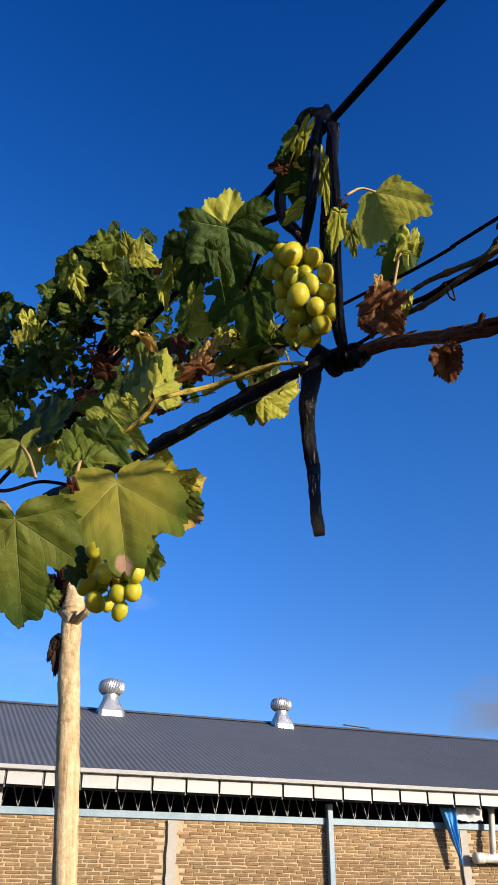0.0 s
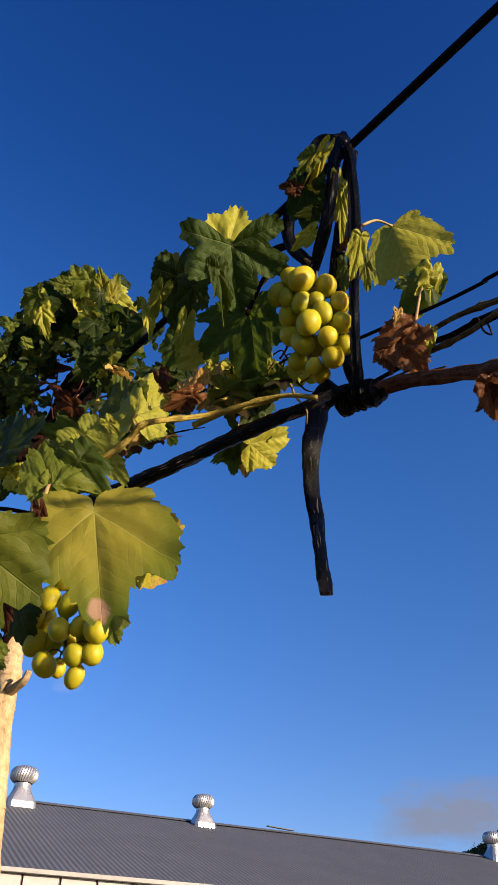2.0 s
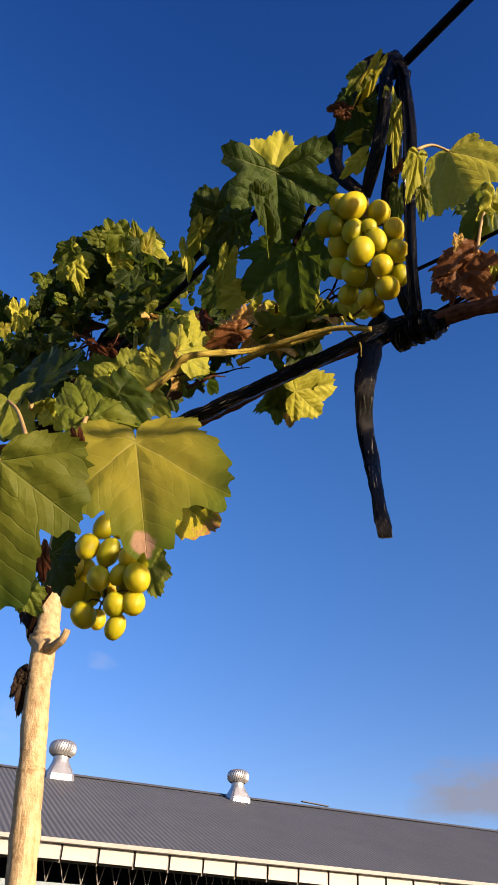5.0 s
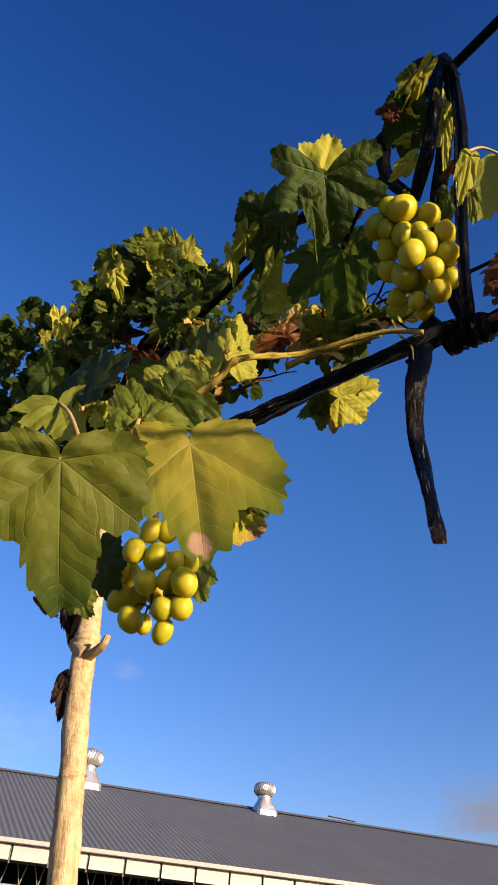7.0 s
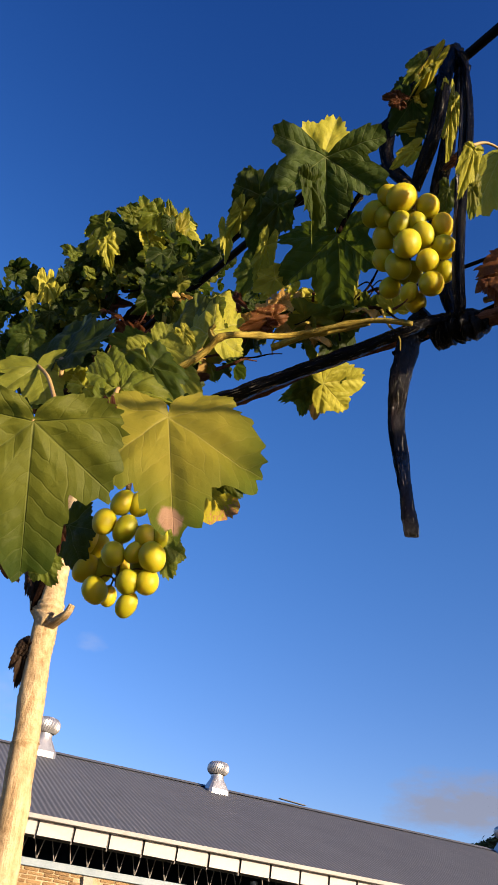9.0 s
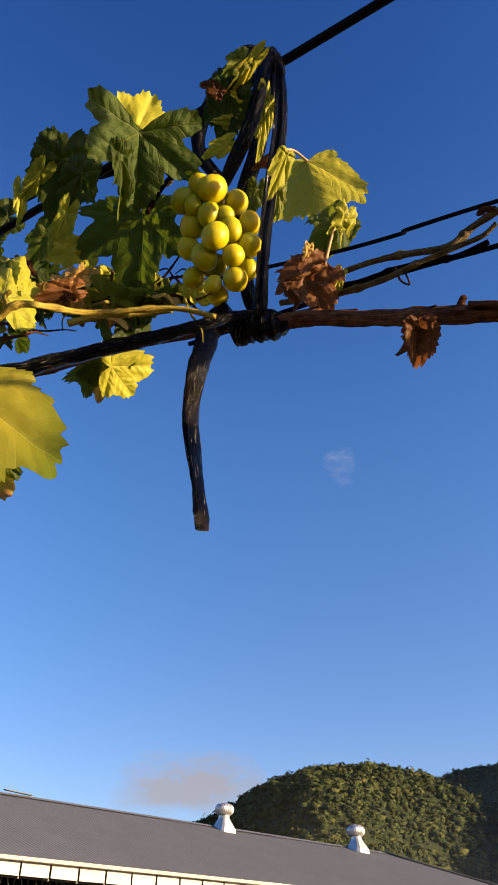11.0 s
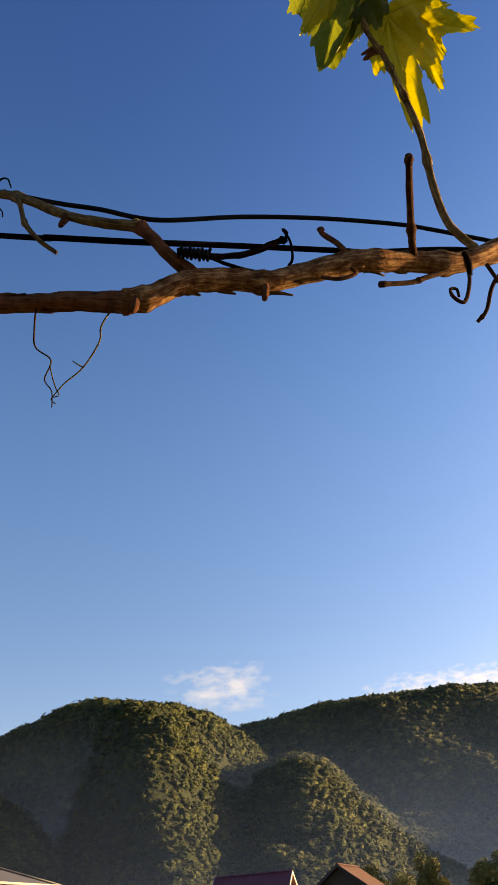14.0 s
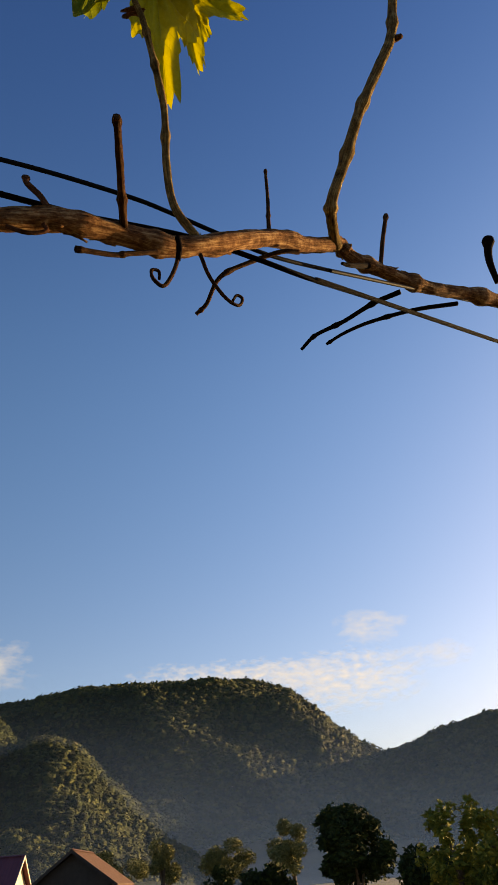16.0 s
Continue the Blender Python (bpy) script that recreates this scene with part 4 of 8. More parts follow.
# ---------------------------------------------------------------- grapevine
LEAF_DEEP = leaf_material("leaf_deep_green", (0.022, 0.045, 0.008), (0.05, 0.078, 0.012), (0.2, 0.23, 0.09), (0.3, 0.16, 0.06), (0.1, 0.15, 0.012), 0.0, relief=0.002)
LEAF_YELLOW_GREEN = leaf_material("leaf_fading", (0.25, 0.255, 0.024), (0.37, 0.35, 0.038), (0.42, 0.38, 0.12), (0.5, 0.24, 0.08), (0.6, 0.54, 0.04), 0.15)
LEAF_GOLDEN_DRY = leaf_material("leaf_golden_dry", (0.32, 0.19, 0.05), (0.5, 0.34, 0.1), (0.4, 0.25, 0.1), (0.3, 0.14, 0.06), (0.5, 0.3, 0.06), 0.25)
BARK_PALE = bark_material("vine_bark_pale", (0.022, 0.009, 0.004), (0.16, 0.074, 0.034), (0.5, 0.32, 0.17), 4)
vine = thing("grapevine", "trained grapevine with brown canes and turning leaves", "grapevine", (0.1, 0.55, 1.95))


def shoot(name, points, radius, material, parent=None, label="", **more):
    big = max(radius)
    more.setdefault("sides", 12 if big > 0.004 else 8 if big > 0.0015 else 6)
    return part(name, tube(name, points, radius, material, step=max(0.0022, big * 0.6), **more), parent or vine, label)


def lobe_table(a1=54, l1=0.87, s1=0.72, s2=0.66, l2=0.74, end=180):
    """Half an outline: the tip, a sinus, the side lobe (angle, length), a second sinus and the lobe at the heel."""
    return [(0, 1.0), (0.24 * a1, 0.95), (0.45 * a1, 0.5 * (0.9 + s1)), (0.65 * a1, s1), (0.82 * a1, 0.5 * (s1 + l1)), (a1, l1), (1.22 * a1, 0.93 * l1), (0.5 * (1.3 * a1 + 96), s2), (98, 0.95 * l2), (108, l2), *((108 + (end - 108) * f, v * l2) for f, v in ((0.22, 0.92), (0.47, 0.78), (0.69, 0.57), (0.875, 0.27), (0.999, 0.07))), (180, 0.05)]


def lobe_radius(deg, seed, table):
    a = abs(deg)
    for (x0, r0), (x1, r1) in zip(table, table[1:]):
        if a <= x1:
            f = (a - x0) / (x1 - x0)
            f = f * f * (3 - 2 * f)
            r = r0 + (r1 - r0) * f
            break
    side = 1 if deg >= 0 else -1
    r *= 1 + 0.13 * noise.noise(Vector((a * 0.03, side * 3.3, seed * 5.7)))
    q = a * 0.1 + seed * 0.37 + side * 0.2 + 0.25 * math.sin(a * 0.2 + seed)
    tooth = abs((q % 1.0) - 0.35) / (0.35 if q % 1.0 < 0.35 else 0.65)          # one slanted point for each tooth
    big = 0.75 + 0.5 * noise.noise(Vector((int(q) * 1.7, side * 2.0, seed * 1.1)))
    return r * (1 + (0.12 * big * (1 - tooth) - 0.05) * min(1.0, (180 - a) / 40))


LEAF_CACHE = {}


def leaf_mesh(material, variant, width, curl, fold, fine=True, heel=1.0, halves=(1, 1, 0, 0, 0), shape=()):
    """A lobed, toothed vine leaf in its own plane: stalk joint at the origin, tip along +y, one unit long."""
    key = (material.name, variant, round(width, 2), round(curl, 2), round(fold, 2), fine, heel, halves, shape)
    if key in LEAF_CACHE:
        return LEAF_CACHE[key]
    seg, rings = (180, 9) if fine else (90, 3)
    table = lobe_table(*shape)
    off = Vector((variant * 3.7, variant * 1.3, 0))
    verts, uvs, faces = [], [], []

    def put(x, y):
        r = math.hypot(x, y)
        z = 0.12 * noise.noise(Vector((x * 2.1, y * 2.1, 0)) + off) * (0.3 + min(curl, 0.4) * 2)
        z += 0.075 * noise.noise(Vector((x * 5.0, y * 5.0, 2)) + off) * (0.3 + min(curl, 0.4) * 2)
        z *= min(1.0, width / 0.6)
        z -= curl * 0.55 * r * r
        z += fold * (0.55 * abs(x) - 0.15 + 0.22 * math.sin(x * 6 + y * 5 + variant) * r)
        ang = math.degrees(math.atan2(abs(x), y))
        v = 0 if ang < 27 else 54 if ang < 78 else 105
        d = abs(r * math.sin(radians(ang - v)))
        z += (0.02 + 0.1 * min(curl, 0.4)) * min(1.0, d / 0.12) * (1 if r > 0.02 else 0)
        bend = 1 - 0.25 * fold
        k = 1 if x > 0 else 0                       # each half has a width and a tilt of its own
        w, tilt = x * width * bend * halves[k], radians(halves[2 + k])
        y += halves[4] * abs(x)
        verts.append((w * math.cos(tilt), (y if y > 0 else y * heel) * bend, z + abs(w) * math.sin(tilt)))
        uvs.append((x, y - halves[4] * abs(x)))

    put(0, 0)
    for k in range(1, rings + 1):
        f = k / rings
        for j in range(seg):
            deg = -180 + 360 * (j + 0.5) / seg
            edge = lobe_radius(deg, variant, table)
            soft = 0.62 + 0.05 * math.cos(radians(deg))
            r = edge * f if f > 0.75 else (edge * f * f / 0.75 + soft * f * (1 - f / 0.75) * min(1, edge / 0.4))
            put(r * math.sin(radians(deg)), r * math.cos(radians(deg)))
    for j in range(seg):
        faces.append((0, 1 + (j + 1) % seg, 1 + j))
    for k in range(rings - 1):
        for j in range(seg):
            a, b = 1 + k * seg + j, 1 + k * seg + (j + 1) % seg
            faces.append((a, b, b + seg, a + seg))
    me = mesh_of("leaf", verts, faces, material, True, uvs)
    LEAF_CACHE[key] = me
    return me


def leaf_pose(joint, tip, facing):
    """The pose and length that lay a leaf's joint and tip on two places, with its upper side towards facing."""
    y = Vector(tip) - Vector(joint)
    size = y.length
    y.normalize()
    z = Vector(facing)
    z = (z - y * z.dot(y)).normalized()
    x = y.cross(z)
    return Matrix.Translation(joint) @ Matrix((x, y, z)).transposed().to_4x4() @ Matrix.Scale(size, 4), size


def leaf_at(joint, tip, facing, material, width=1.0, curl=0.2, fold=0.0, variant=1, heel=1.0, stalk=None, halves=(1, 1, 0, 0, 0), shape=()):
    m, size = leaf_pose(joint, tip, facing)
    label = material in (LEAF_BROWN, LEAF_GOLDEN_DRY) and "dry curled brown leaf" or material in (LEAF_YELLOW, LEAF_YELLOW_GREEN, LEAF_TORN) and "yellowing sunlit leaf" or ""
    if size < 0.05:
        material = small_leaf(material)
    ob = part("leaf", leaf_mesh(material, variant, width * 0.74, curl, fold, True, heel, halves, shape), vine, "", m)
    if label:
        ob["label"] = label
    if stalk:
        mid = (Vector(joint) + Vector(stalk)) / 2 + Vector((0, 0, 0.12 * size))
        part("leaf_stalk", tube("leaf_stalk", [stalk, mid, joint], (0.0016, 0.0012), PETIOLE, 6, 0.004), ob)


def bark_flakes(points, radius, count, seed, material):
    """Peeling strips and buds on an old cane."""
    rng = random.Random(seed)
    line = spline(points, 200)
    for k in range(count):
        i = rng.randrange(8, 185)
        c, d = Vector(line[i]), Vector(line[i + 6] - line[i - 6]).normalized()
        a = rng.uniform(0, 6.28)
        out = d.orthogonal().normalized()
        out = out * math.cos(a) + d.cross(out) * math.sin(a)
        l = rng.uniform(0.006, 0.022)
        p = [c + out * radius * 0.85, c + out * radius * 1.04 + d * l * 0.5, c + out * radius * rng.uniform(1.05, 1.5) + d * l]
        part("bark_strip", tube("bark_strip", p, (rng.uniform(0.0012, 0.0026), 0.0006), material, 7, 0.002, flat=0.4, rough=0.5, seed=k), vine)


# main cordon, right of the tie, and its forks
bark_flakes([(0.0935, 0.6060, 1.9903), (0.1189, 0.5810, 1.9877), (0.1471, 0.5523, 1.9739), (0.1650, 0.5098, 1.9446), (0.1852, 0.4790, 1.9285), (0.2078, 0.4603, 1.9241), (0.2268, 0.4267, 1.9172), (0.2392, 0.3888, 1.9070), (0.2528, 0.3560, 1.8986), (0.2593, 0.3449, 1.8956)], 0.0056, 16, 1, BARK)
shoot("cordon", [(0.0935, 0.6060, 1.9903), (0.1189, 0.5810, 1.9877), (0.1471, 0.5523, 1.9739), (0.1650, 0.5098, 1.9446), (0.1852, 0.4790, 1.9285), (0.2078, 0.4603, 1.9241), (0.2268, 0.4267, 1.9172), (0.2392, 0.3888, 1.9070), (0.2528, 0.3560, 1.8986), (0.2593, 0.3449, 1.8956)], (0.0060, 0.0061), BARK, knots=(0.3403, 0.5442, 0.9492), rough=0.34, knot_size=0.22, parent=vine, label='old brown vine wood with peeling bark')
bark_flakes([(0.2562, 0.3492, 1.8976), (0.2636, 0.3374, 1.8990), (0.2731, 0.3254, 1.9084), (0.2836, 0.3164, 1.9150), (0.3050, 0.2985, 1.9209), (0.3181, 0.2847, 1.9214), (0.3336, 0.2668, 1.9308), (0.3484, 0.2486, 1.9387), (0.3630, 0.2344, 1.9443), (0.3915, 0.2162, 1.9554), (0.4173, 0.1967, 1.9623), (0.4415, 0.1795, 1.9789), (0.5060, 0.1490, 2.0345), (0.5613, 0.1248, 2.0685), (0.6086, 0.1007, 2.1055)], 0.0069, 16, 3, BARK_PALE)
shoot("cordon", [(0.2562, 0.3492, 1.8976), (0.2636, 0.3374, 1.8990), (0.2731, 0.3254, 1.9084), (0.2836, 0.3164, 1.9150), (0.3050, 0.2985, 1.9209), (0.3181, 0.2847, 1.9214), (0.3336, 0.2668, 1.9308), (0.3484, 0.2486, 1.9387), (0.3630, 0.2344, 1.9443), (0.3915, 0.2162, 1.9554), (0.4173, 0.1967, 1.9623), (0.4415, 0.1795, 1.9789), (0.5060, 0.1490, 2.0345), (0.5613, 0.1248, 2.0685), (0.6086, 0.1007, 2.1055)], (0.0069, 0.0071), BARK_PALE, knots=(0.0626, 0.3340, 0.5770, 0.69, 0.8, 0.9), rough=0.22, knot_size=0.2, parent=vine, label='pale brown vine wood with swollen nodes')
bark_flakes([(0.6086, 0.1007, 2.1063), (0.6244, 0.0927, 2.1000), (0.6600, 0.0653, 2.1024), (0.7114, 0.0245, 2.1114), (0.7806, -0.0298, 2.1385), (0.8756, -0.1042, 2.1603)], 0.0061, 16, 5, BARK_PALE)
shoot("cordon", [(0.6086, 0.1007, 2.1063), (0.6244, 0.0927, 2.1000), (0.6600, 0.0653, 2.1024), (0.7114, 0.0245, 2.1114), (0.7806, -0.0298, 2.1385), (0.8756, -0.1042, 2.1603)], (0.0062, 0.0075), BARK_PALE, knots=(0.1035, 0.3032, 0.5264, 0.8), rough=0.2, parent=vine)
shoot("fork", [(0.2542, 0.3364, 1.9482), (0.2601, 0.3305, 1.9385), (0.2673, 0.3250, 1.9285), (0.2813, 0.3174, 1.9176)], (0.0032, 0.0044), BARK, knots=(0.0,), rough=0.2, parent=vine)
shoot("cane", [(0.1351, 0.6299, 2.0672), (0.1505, 0.5970, 2.0584), (0.1636, 0.5631, 2.0473), (0.1757, 0.5314, 2.0319), (0.2041, 0.5051, 2.0282), (0.2188, 0.4886, 2.0409), (0.2290, 0.4539, 2.0353), (0.2253, 0.4142, 2.0014), (0.2367, 0.3798, 1.9715), (0.2459, 0.3553, 1.9564), (0.2557, 0.3348, 1.9484)], (0.0023, 0.0034), CANE_OLIVE, knots=(0.3081, 0.4594, 0.6957, 0.98), rough=0.2, parent=vine)
shoot("cane", [(0.1291, 0.6373, 2.0596), (0.1505, 0.5882, 2.0319), (0.1693, 0.5440, 2.0150), (0.1850, 0.5219, 2.0171), (0.2101, 0.4990, 2.0256), (0.2216, 0.4859, 2.0278), (0.2279, 0.4763, 2.0341)], (0.0028, 0.0018), CANE_OLIVE, knots=(0.25, 0.5), rough=0.2, parent=vine)
shoot("broken_twig", [(0.2214, 0.4247, 2.0091), (0.2200, 0.4070, 1.9873), (0.2186, 0.3971, 1.9611), (0.2214, 0.3868, 1.9425), (0.2281, 0.3771, 1.9305)], (0.0027, 0.0014), CANE_OLIVE, knots=(0.5,), rough=0.2, flat=0.7, parent=vine)
shoot("cane", [(0.1494, 0.6086, 2.0563), (0.1674, 0.5788, 2.0437), (0.1812, 0.5505, 2.0351), (0.1956, 0.5266, 2.0288), (0.2139, 0.5103, 2.0264), (0.2309, 0.4899, 2.0297)], (0.0028, 0.0022), CANE_DARK, knots=(0.4, 0.75), rough=0.2, parent=vine)
shoot("tendril", [(0.1750, 0.5337, 2.0221), (0.1759, 0.5303, 2.0048), (0.1782, 0.5234, 1.9947), (0.1784, 0.5266, 2.0092), (0.1780, 0.5302, 2.0161)], (0.0009, 0.0007), CANE_TAN, parent=vine)
shoot("tendril", [(0.2244, 0.4367, 2.0205), (0.2219, 0.4318, 2.0275), (0.2214, 0.4234, 2.0222), (0.2212, 0.4181, 2.0099)], (0.0008, 0.0005), CANE_DARK, parent=vine)
shoot("tendril", [(0.2244, 0.4359, 2.0168), (0.2213, 0.4288, 1.9993), (0.2195, 0.4215, 1.9877), (0.2193, 0.4201, 1.9817)], (0.0006, 0.0004), CANE_DARK, parent=vine)
shoot("tendril", [(0.2359, 0.3996, 1.9075), (0.2346, 0.3978, 1.8882), (0.2359, 0.3968, 1.8748), (0.2407, 0.3886, 1.8644), (0.2405, 0.3923, 1.8529), (0.2431, 0.3888, 1.8445), (0.2441, 0.3887, 1.8342)], (0.0006, 0.0003), CANE_TAN, parent=vine)
shoot("tendril", [(0.2542, 0.3543, 1.8963), (0.2508, 0.3609, 1.8815), (0.2522, 0.3633, 1.8722), (0.2499, 0.3726, 1.8572), (0.2459, 0.3817, 1.8487), (0.2441, 0.3871, 1.8424), (0.2435, 0.3890, 1.8392), (0.2450, 0.3866, 1.8360)], (0.0006, 0.0003), CANE_OLIVE, parent=vine)
shoot("tendril", [(0.2499, 0.3726, 1.8572), (0.2470, 0.3755, 1.8598), (0.2460, 0.3769, 1.8615)], (0.0004, 0.0003), CANE_OLIVE, parent=vine)
shoot("tendril", [(0.2407, 0.3886, 1.8644), (0.2406, 0.3882, 1.8578), (0.2438, 0.3868, 1.8468), (0.2452, 0.3849, 1.8415), (0.2438, 0.3881, 1.8405)], (0.0004, 0.0003), CANE_OLIVE, parent=vine)
shoot("stub", [(0.1817, 0.4836, 1.9336), (0.1812, 0.4784, 1.9382), (0.1829, 0.4770, 1.9412)], (0.0034, 0.0023), BARK, rough=0.4, parent=vine)
shoot("stub", [(0.1804, 0.4723, 1.9293), (0.1910, 0.4622, 1.9246), (0.2018, 0.4530, 1.9187)], (0.0022, 0.0030), BARK, rough=0.3, parent=vine)
shoot("stub", [(0.1574, 0.5200, 1.9490), (0.1588, 0.5069, 1.9381), (0.1649, 0.4988, 1.9386)], (0.0015, 0.0023), BARK, rough=0.4, parent=vine)
shoot("stub", [(0.2070, 0.4701, 2.0272), (0.2059, 0.4667, 2.0277), (0.2113, 0.4592, 2.0232)], (0.0029, 0.0020), BARK, rough=0.5, parent=vine)
shoot("stub", [(0.2362, 0.3805, 1.9696), (0.2318, 0.3800, 1.9588)], (0.0030, 0.0018), BARK, rough=0.4, parent=vine)
shoot("stub", [(0.3144, 0.2890, 1.9101), (0.3099, 0.2851, 1.9116), (0.3072, 0.2855, 1.8998)], (0.0028, 0.0017), BARK, rough=0.5, parent=vine)
shoot("stub", [(0.2589, 0.3433, 1.8991), (0.2546, 0.3396, 1.8876), (0.2542, 0.3426, 1.8839)], (0.0040, 0.0017), BARK, rough=0.5, parent=vine)
shoot("spur", [(0.3514, 0.2456, 1.9467), (0.3482, 0.2508, 1.9580), (0.3430, 0.2571, 1.9660), (0.3423, 0.2579, 1.9707)], (0.0019, 0.0019), BARK, knots=(0.95,), rough=0.2, parent=vine)
shoot("dry_shoot", [(0.2678, 0.3156, 1.9240), (0.2764, 0.3099, 1.9259), (0.2890, 0.3013, 1.9296), (0.3034, 0.2886, 1.9368), (0.3165, 0.2775, 1.9497), (0.3206, 0.2730, 1.9525)], (0.0018, 0.0022), CANE_DARK, rough=0.3, knots=(0.9,), parent=vine)
shoot("dry_shoot", [(0.2821, 0.3082, 1.9291), (0.2944, 0.3010, 1.9272), (0.3060, 0.2919, 1.9252), (0.3197, 0.2828, 1.9287)], (0.0011, 0.0014), CANE_DARK, rough=0.2, parent=vine)
shoot("tendril", [(0.3199, 0.2738, 1.9525), (0.3195, 0.2713, 1.9566), (0.3177, 0.2733, 1.9591), (0.3222, 0.2712, 1.9511), (0.3240, 0.2721, 1.9379), (0.3219, 0.2744, 1.9318)], (0.0009, 0.0009), CANE_DARK, parent=vine)

# shoots on the far part of the cordon
shoot("spur", [(0.3914, 0.2163, 1.9539), (0.3690, 0.2077, 1.9582), (0.3373, 0.1950, 1.9592), (0.3125, 0.1851, 1.9570)], (0.0027, 0.0020), CANE_TAN, knots=(0.0013, 0.3551, 0.9540), rough=0.15, parent=vine)
shoot("young_shoot", [(0.4324, 0.1825, 1.9796), (0.4203, 0.1929, 1.9999), (0.4117, 0.1945, 2.0308), (0.4012, 0.1913, 2.0778), (0.3889, 0.1935, 2.1139), (0.3774, 0.1968, 2.1480), (0.3662, 0.2030, 2.1794), (0.3578, 0.1993, 2.2141)], (0.0031, 0.0019), CANE_PALE, knots=(0.3596, 0.5635, 0.6733, 0.86), rough=0.1, knot_size=0.5, parent=vine)
shoot("spur", [(0.5110, 0.1470, 2.0417), (0.5143, 0.1455, 2.0805), (0.5154, 0.1445, 2.1201)], (0.0018, 0.0012), CANE_TAN, knots=(0.3, 0.97), rough=0.15, parent=vine)
shoot("shoot", [(0.6009, 0.1021, 2.0959), (0.5783, 0.1015, 2.0942), (0.5518, 0.0970, 2.1009), (0.5476, 0.0812, 2.1350), (0.5438, 0.0584, 2.1917), (0.5446, 0.0345, 2.2411), (0.5472, 0.0150, 2.2856), (0.5504, 0.0040, 2.3454), (0.5515, -0.0087, 2.4097)], (0.0050, 0.0046), CANE_PALE, knots=(0.2261, 0.4066, 0.5240, 0.8), rough=0.12, knot_size=0.4, parent=vine)
shoot("stub", [(0.5483, 0.0167, 2.2828), (0.5492, 0.0101, 2.2842), (0.5461, 0.0059, 2.2811)], (0.0042, 0.0024), CANE_TAN, parent=vine)
shoot("spur", [(0.6570, 0.0676, 2.1102), (0.6660, 0.0606, 2.1497), (0.6765, 0.0522, 2.1907)], (0.0021, 0.0023), CANE_TAN, knots=(0.95,), rough=0.1, parent=vine)
shoot("spur", [(0.8145, -0.0564, 2.1782), (0.8117, -0.0542, 2.2112), (0.8201, -0.0608, 2.2480)], (0.0033, 0.0054), CANE_DARK, knots=(0.95,), parent=vine)
shoot("spur", [(0.4056, 0.1992, 1.9474), (0.3888, 0.2105, 1.9351), (0.3795, 0.2182, 1.9284), (0.3601, 0.2321, 1.9203)], (0.0018, 0.0017), CANE_TAN, knots=(0.5, 0.98), parent=vine)
shoot("twig", [(0.5336, 0.1285, 2.0373), (0.5222, 0.1399, 2.0316), (0.5118, 0.1613, 2.0200), (0.4954, 0.1846, 1.9975), (0.4943, 0.1967, 1.9739), (0.4957, 0.2060, 1.9676)], (0.0022, 0.0015), CANE_TAN, knots=(0.55, 0.9), parent=vine)
shoot("tendril", [(0.4097, 0.1872, 1.9545), (0.4054, 0.1876, 1.9327), (0.3979, 0.1927, 1.9113), (0.3915, 0.1974, 1.9128), (0.3909, 0.1981, 1.9194), (0.3949, 0.1952, 1.9209), (0.3949, 0.1949, 1.9145)], (0.0015, 0.0009), CANE_TAN, parent=vine)
shoot("tendril", [(0.4234, 0.1773, 1.9538), (0.4262, 0.1729, 1.9359), (0.4360, 0.1660, 1.9239), (0.4447, 0.1601, 1.9223), (0.4481, 0.1578, 1.9297), (0.4444, 0.1604, 1.9308), (0.4411, 0.1626, 1.9244)], (0.0015, 0.0009), CANE_TAN, parent=vine)
shoot("tendril", [(0.4065, 0.1868, 1.9371), (0.4055, 0.1851, 1.9461), (0.4069, 0.1866, 1.9569)], (0.0018, 0.0018), CANE_DARK, parent=vine)
shoot("tendril", [(0.3266, 0.2563, 1.9152), (0.3320, 0.2467, 1.9121), (0.3390, 0.2389, 1.9171), (0.3372, 0.2405, 1.9216)], (0.0013, 0.0013), BARK, parent=vine)
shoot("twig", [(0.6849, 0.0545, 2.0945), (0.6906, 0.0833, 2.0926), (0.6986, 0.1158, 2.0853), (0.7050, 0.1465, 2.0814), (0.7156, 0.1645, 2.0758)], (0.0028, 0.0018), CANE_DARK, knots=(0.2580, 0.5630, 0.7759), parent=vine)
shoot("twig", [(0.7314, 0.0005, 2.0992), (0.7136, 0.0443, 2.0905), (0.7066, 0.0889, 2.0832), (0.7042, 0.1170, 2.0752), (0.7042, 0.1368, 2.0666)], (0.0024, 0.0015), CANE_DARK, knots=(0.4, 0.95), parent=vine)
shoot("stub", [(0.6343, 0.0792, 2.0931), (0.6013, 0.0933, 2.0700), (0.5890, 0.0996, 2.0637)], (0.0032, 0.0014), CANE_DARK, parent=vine)

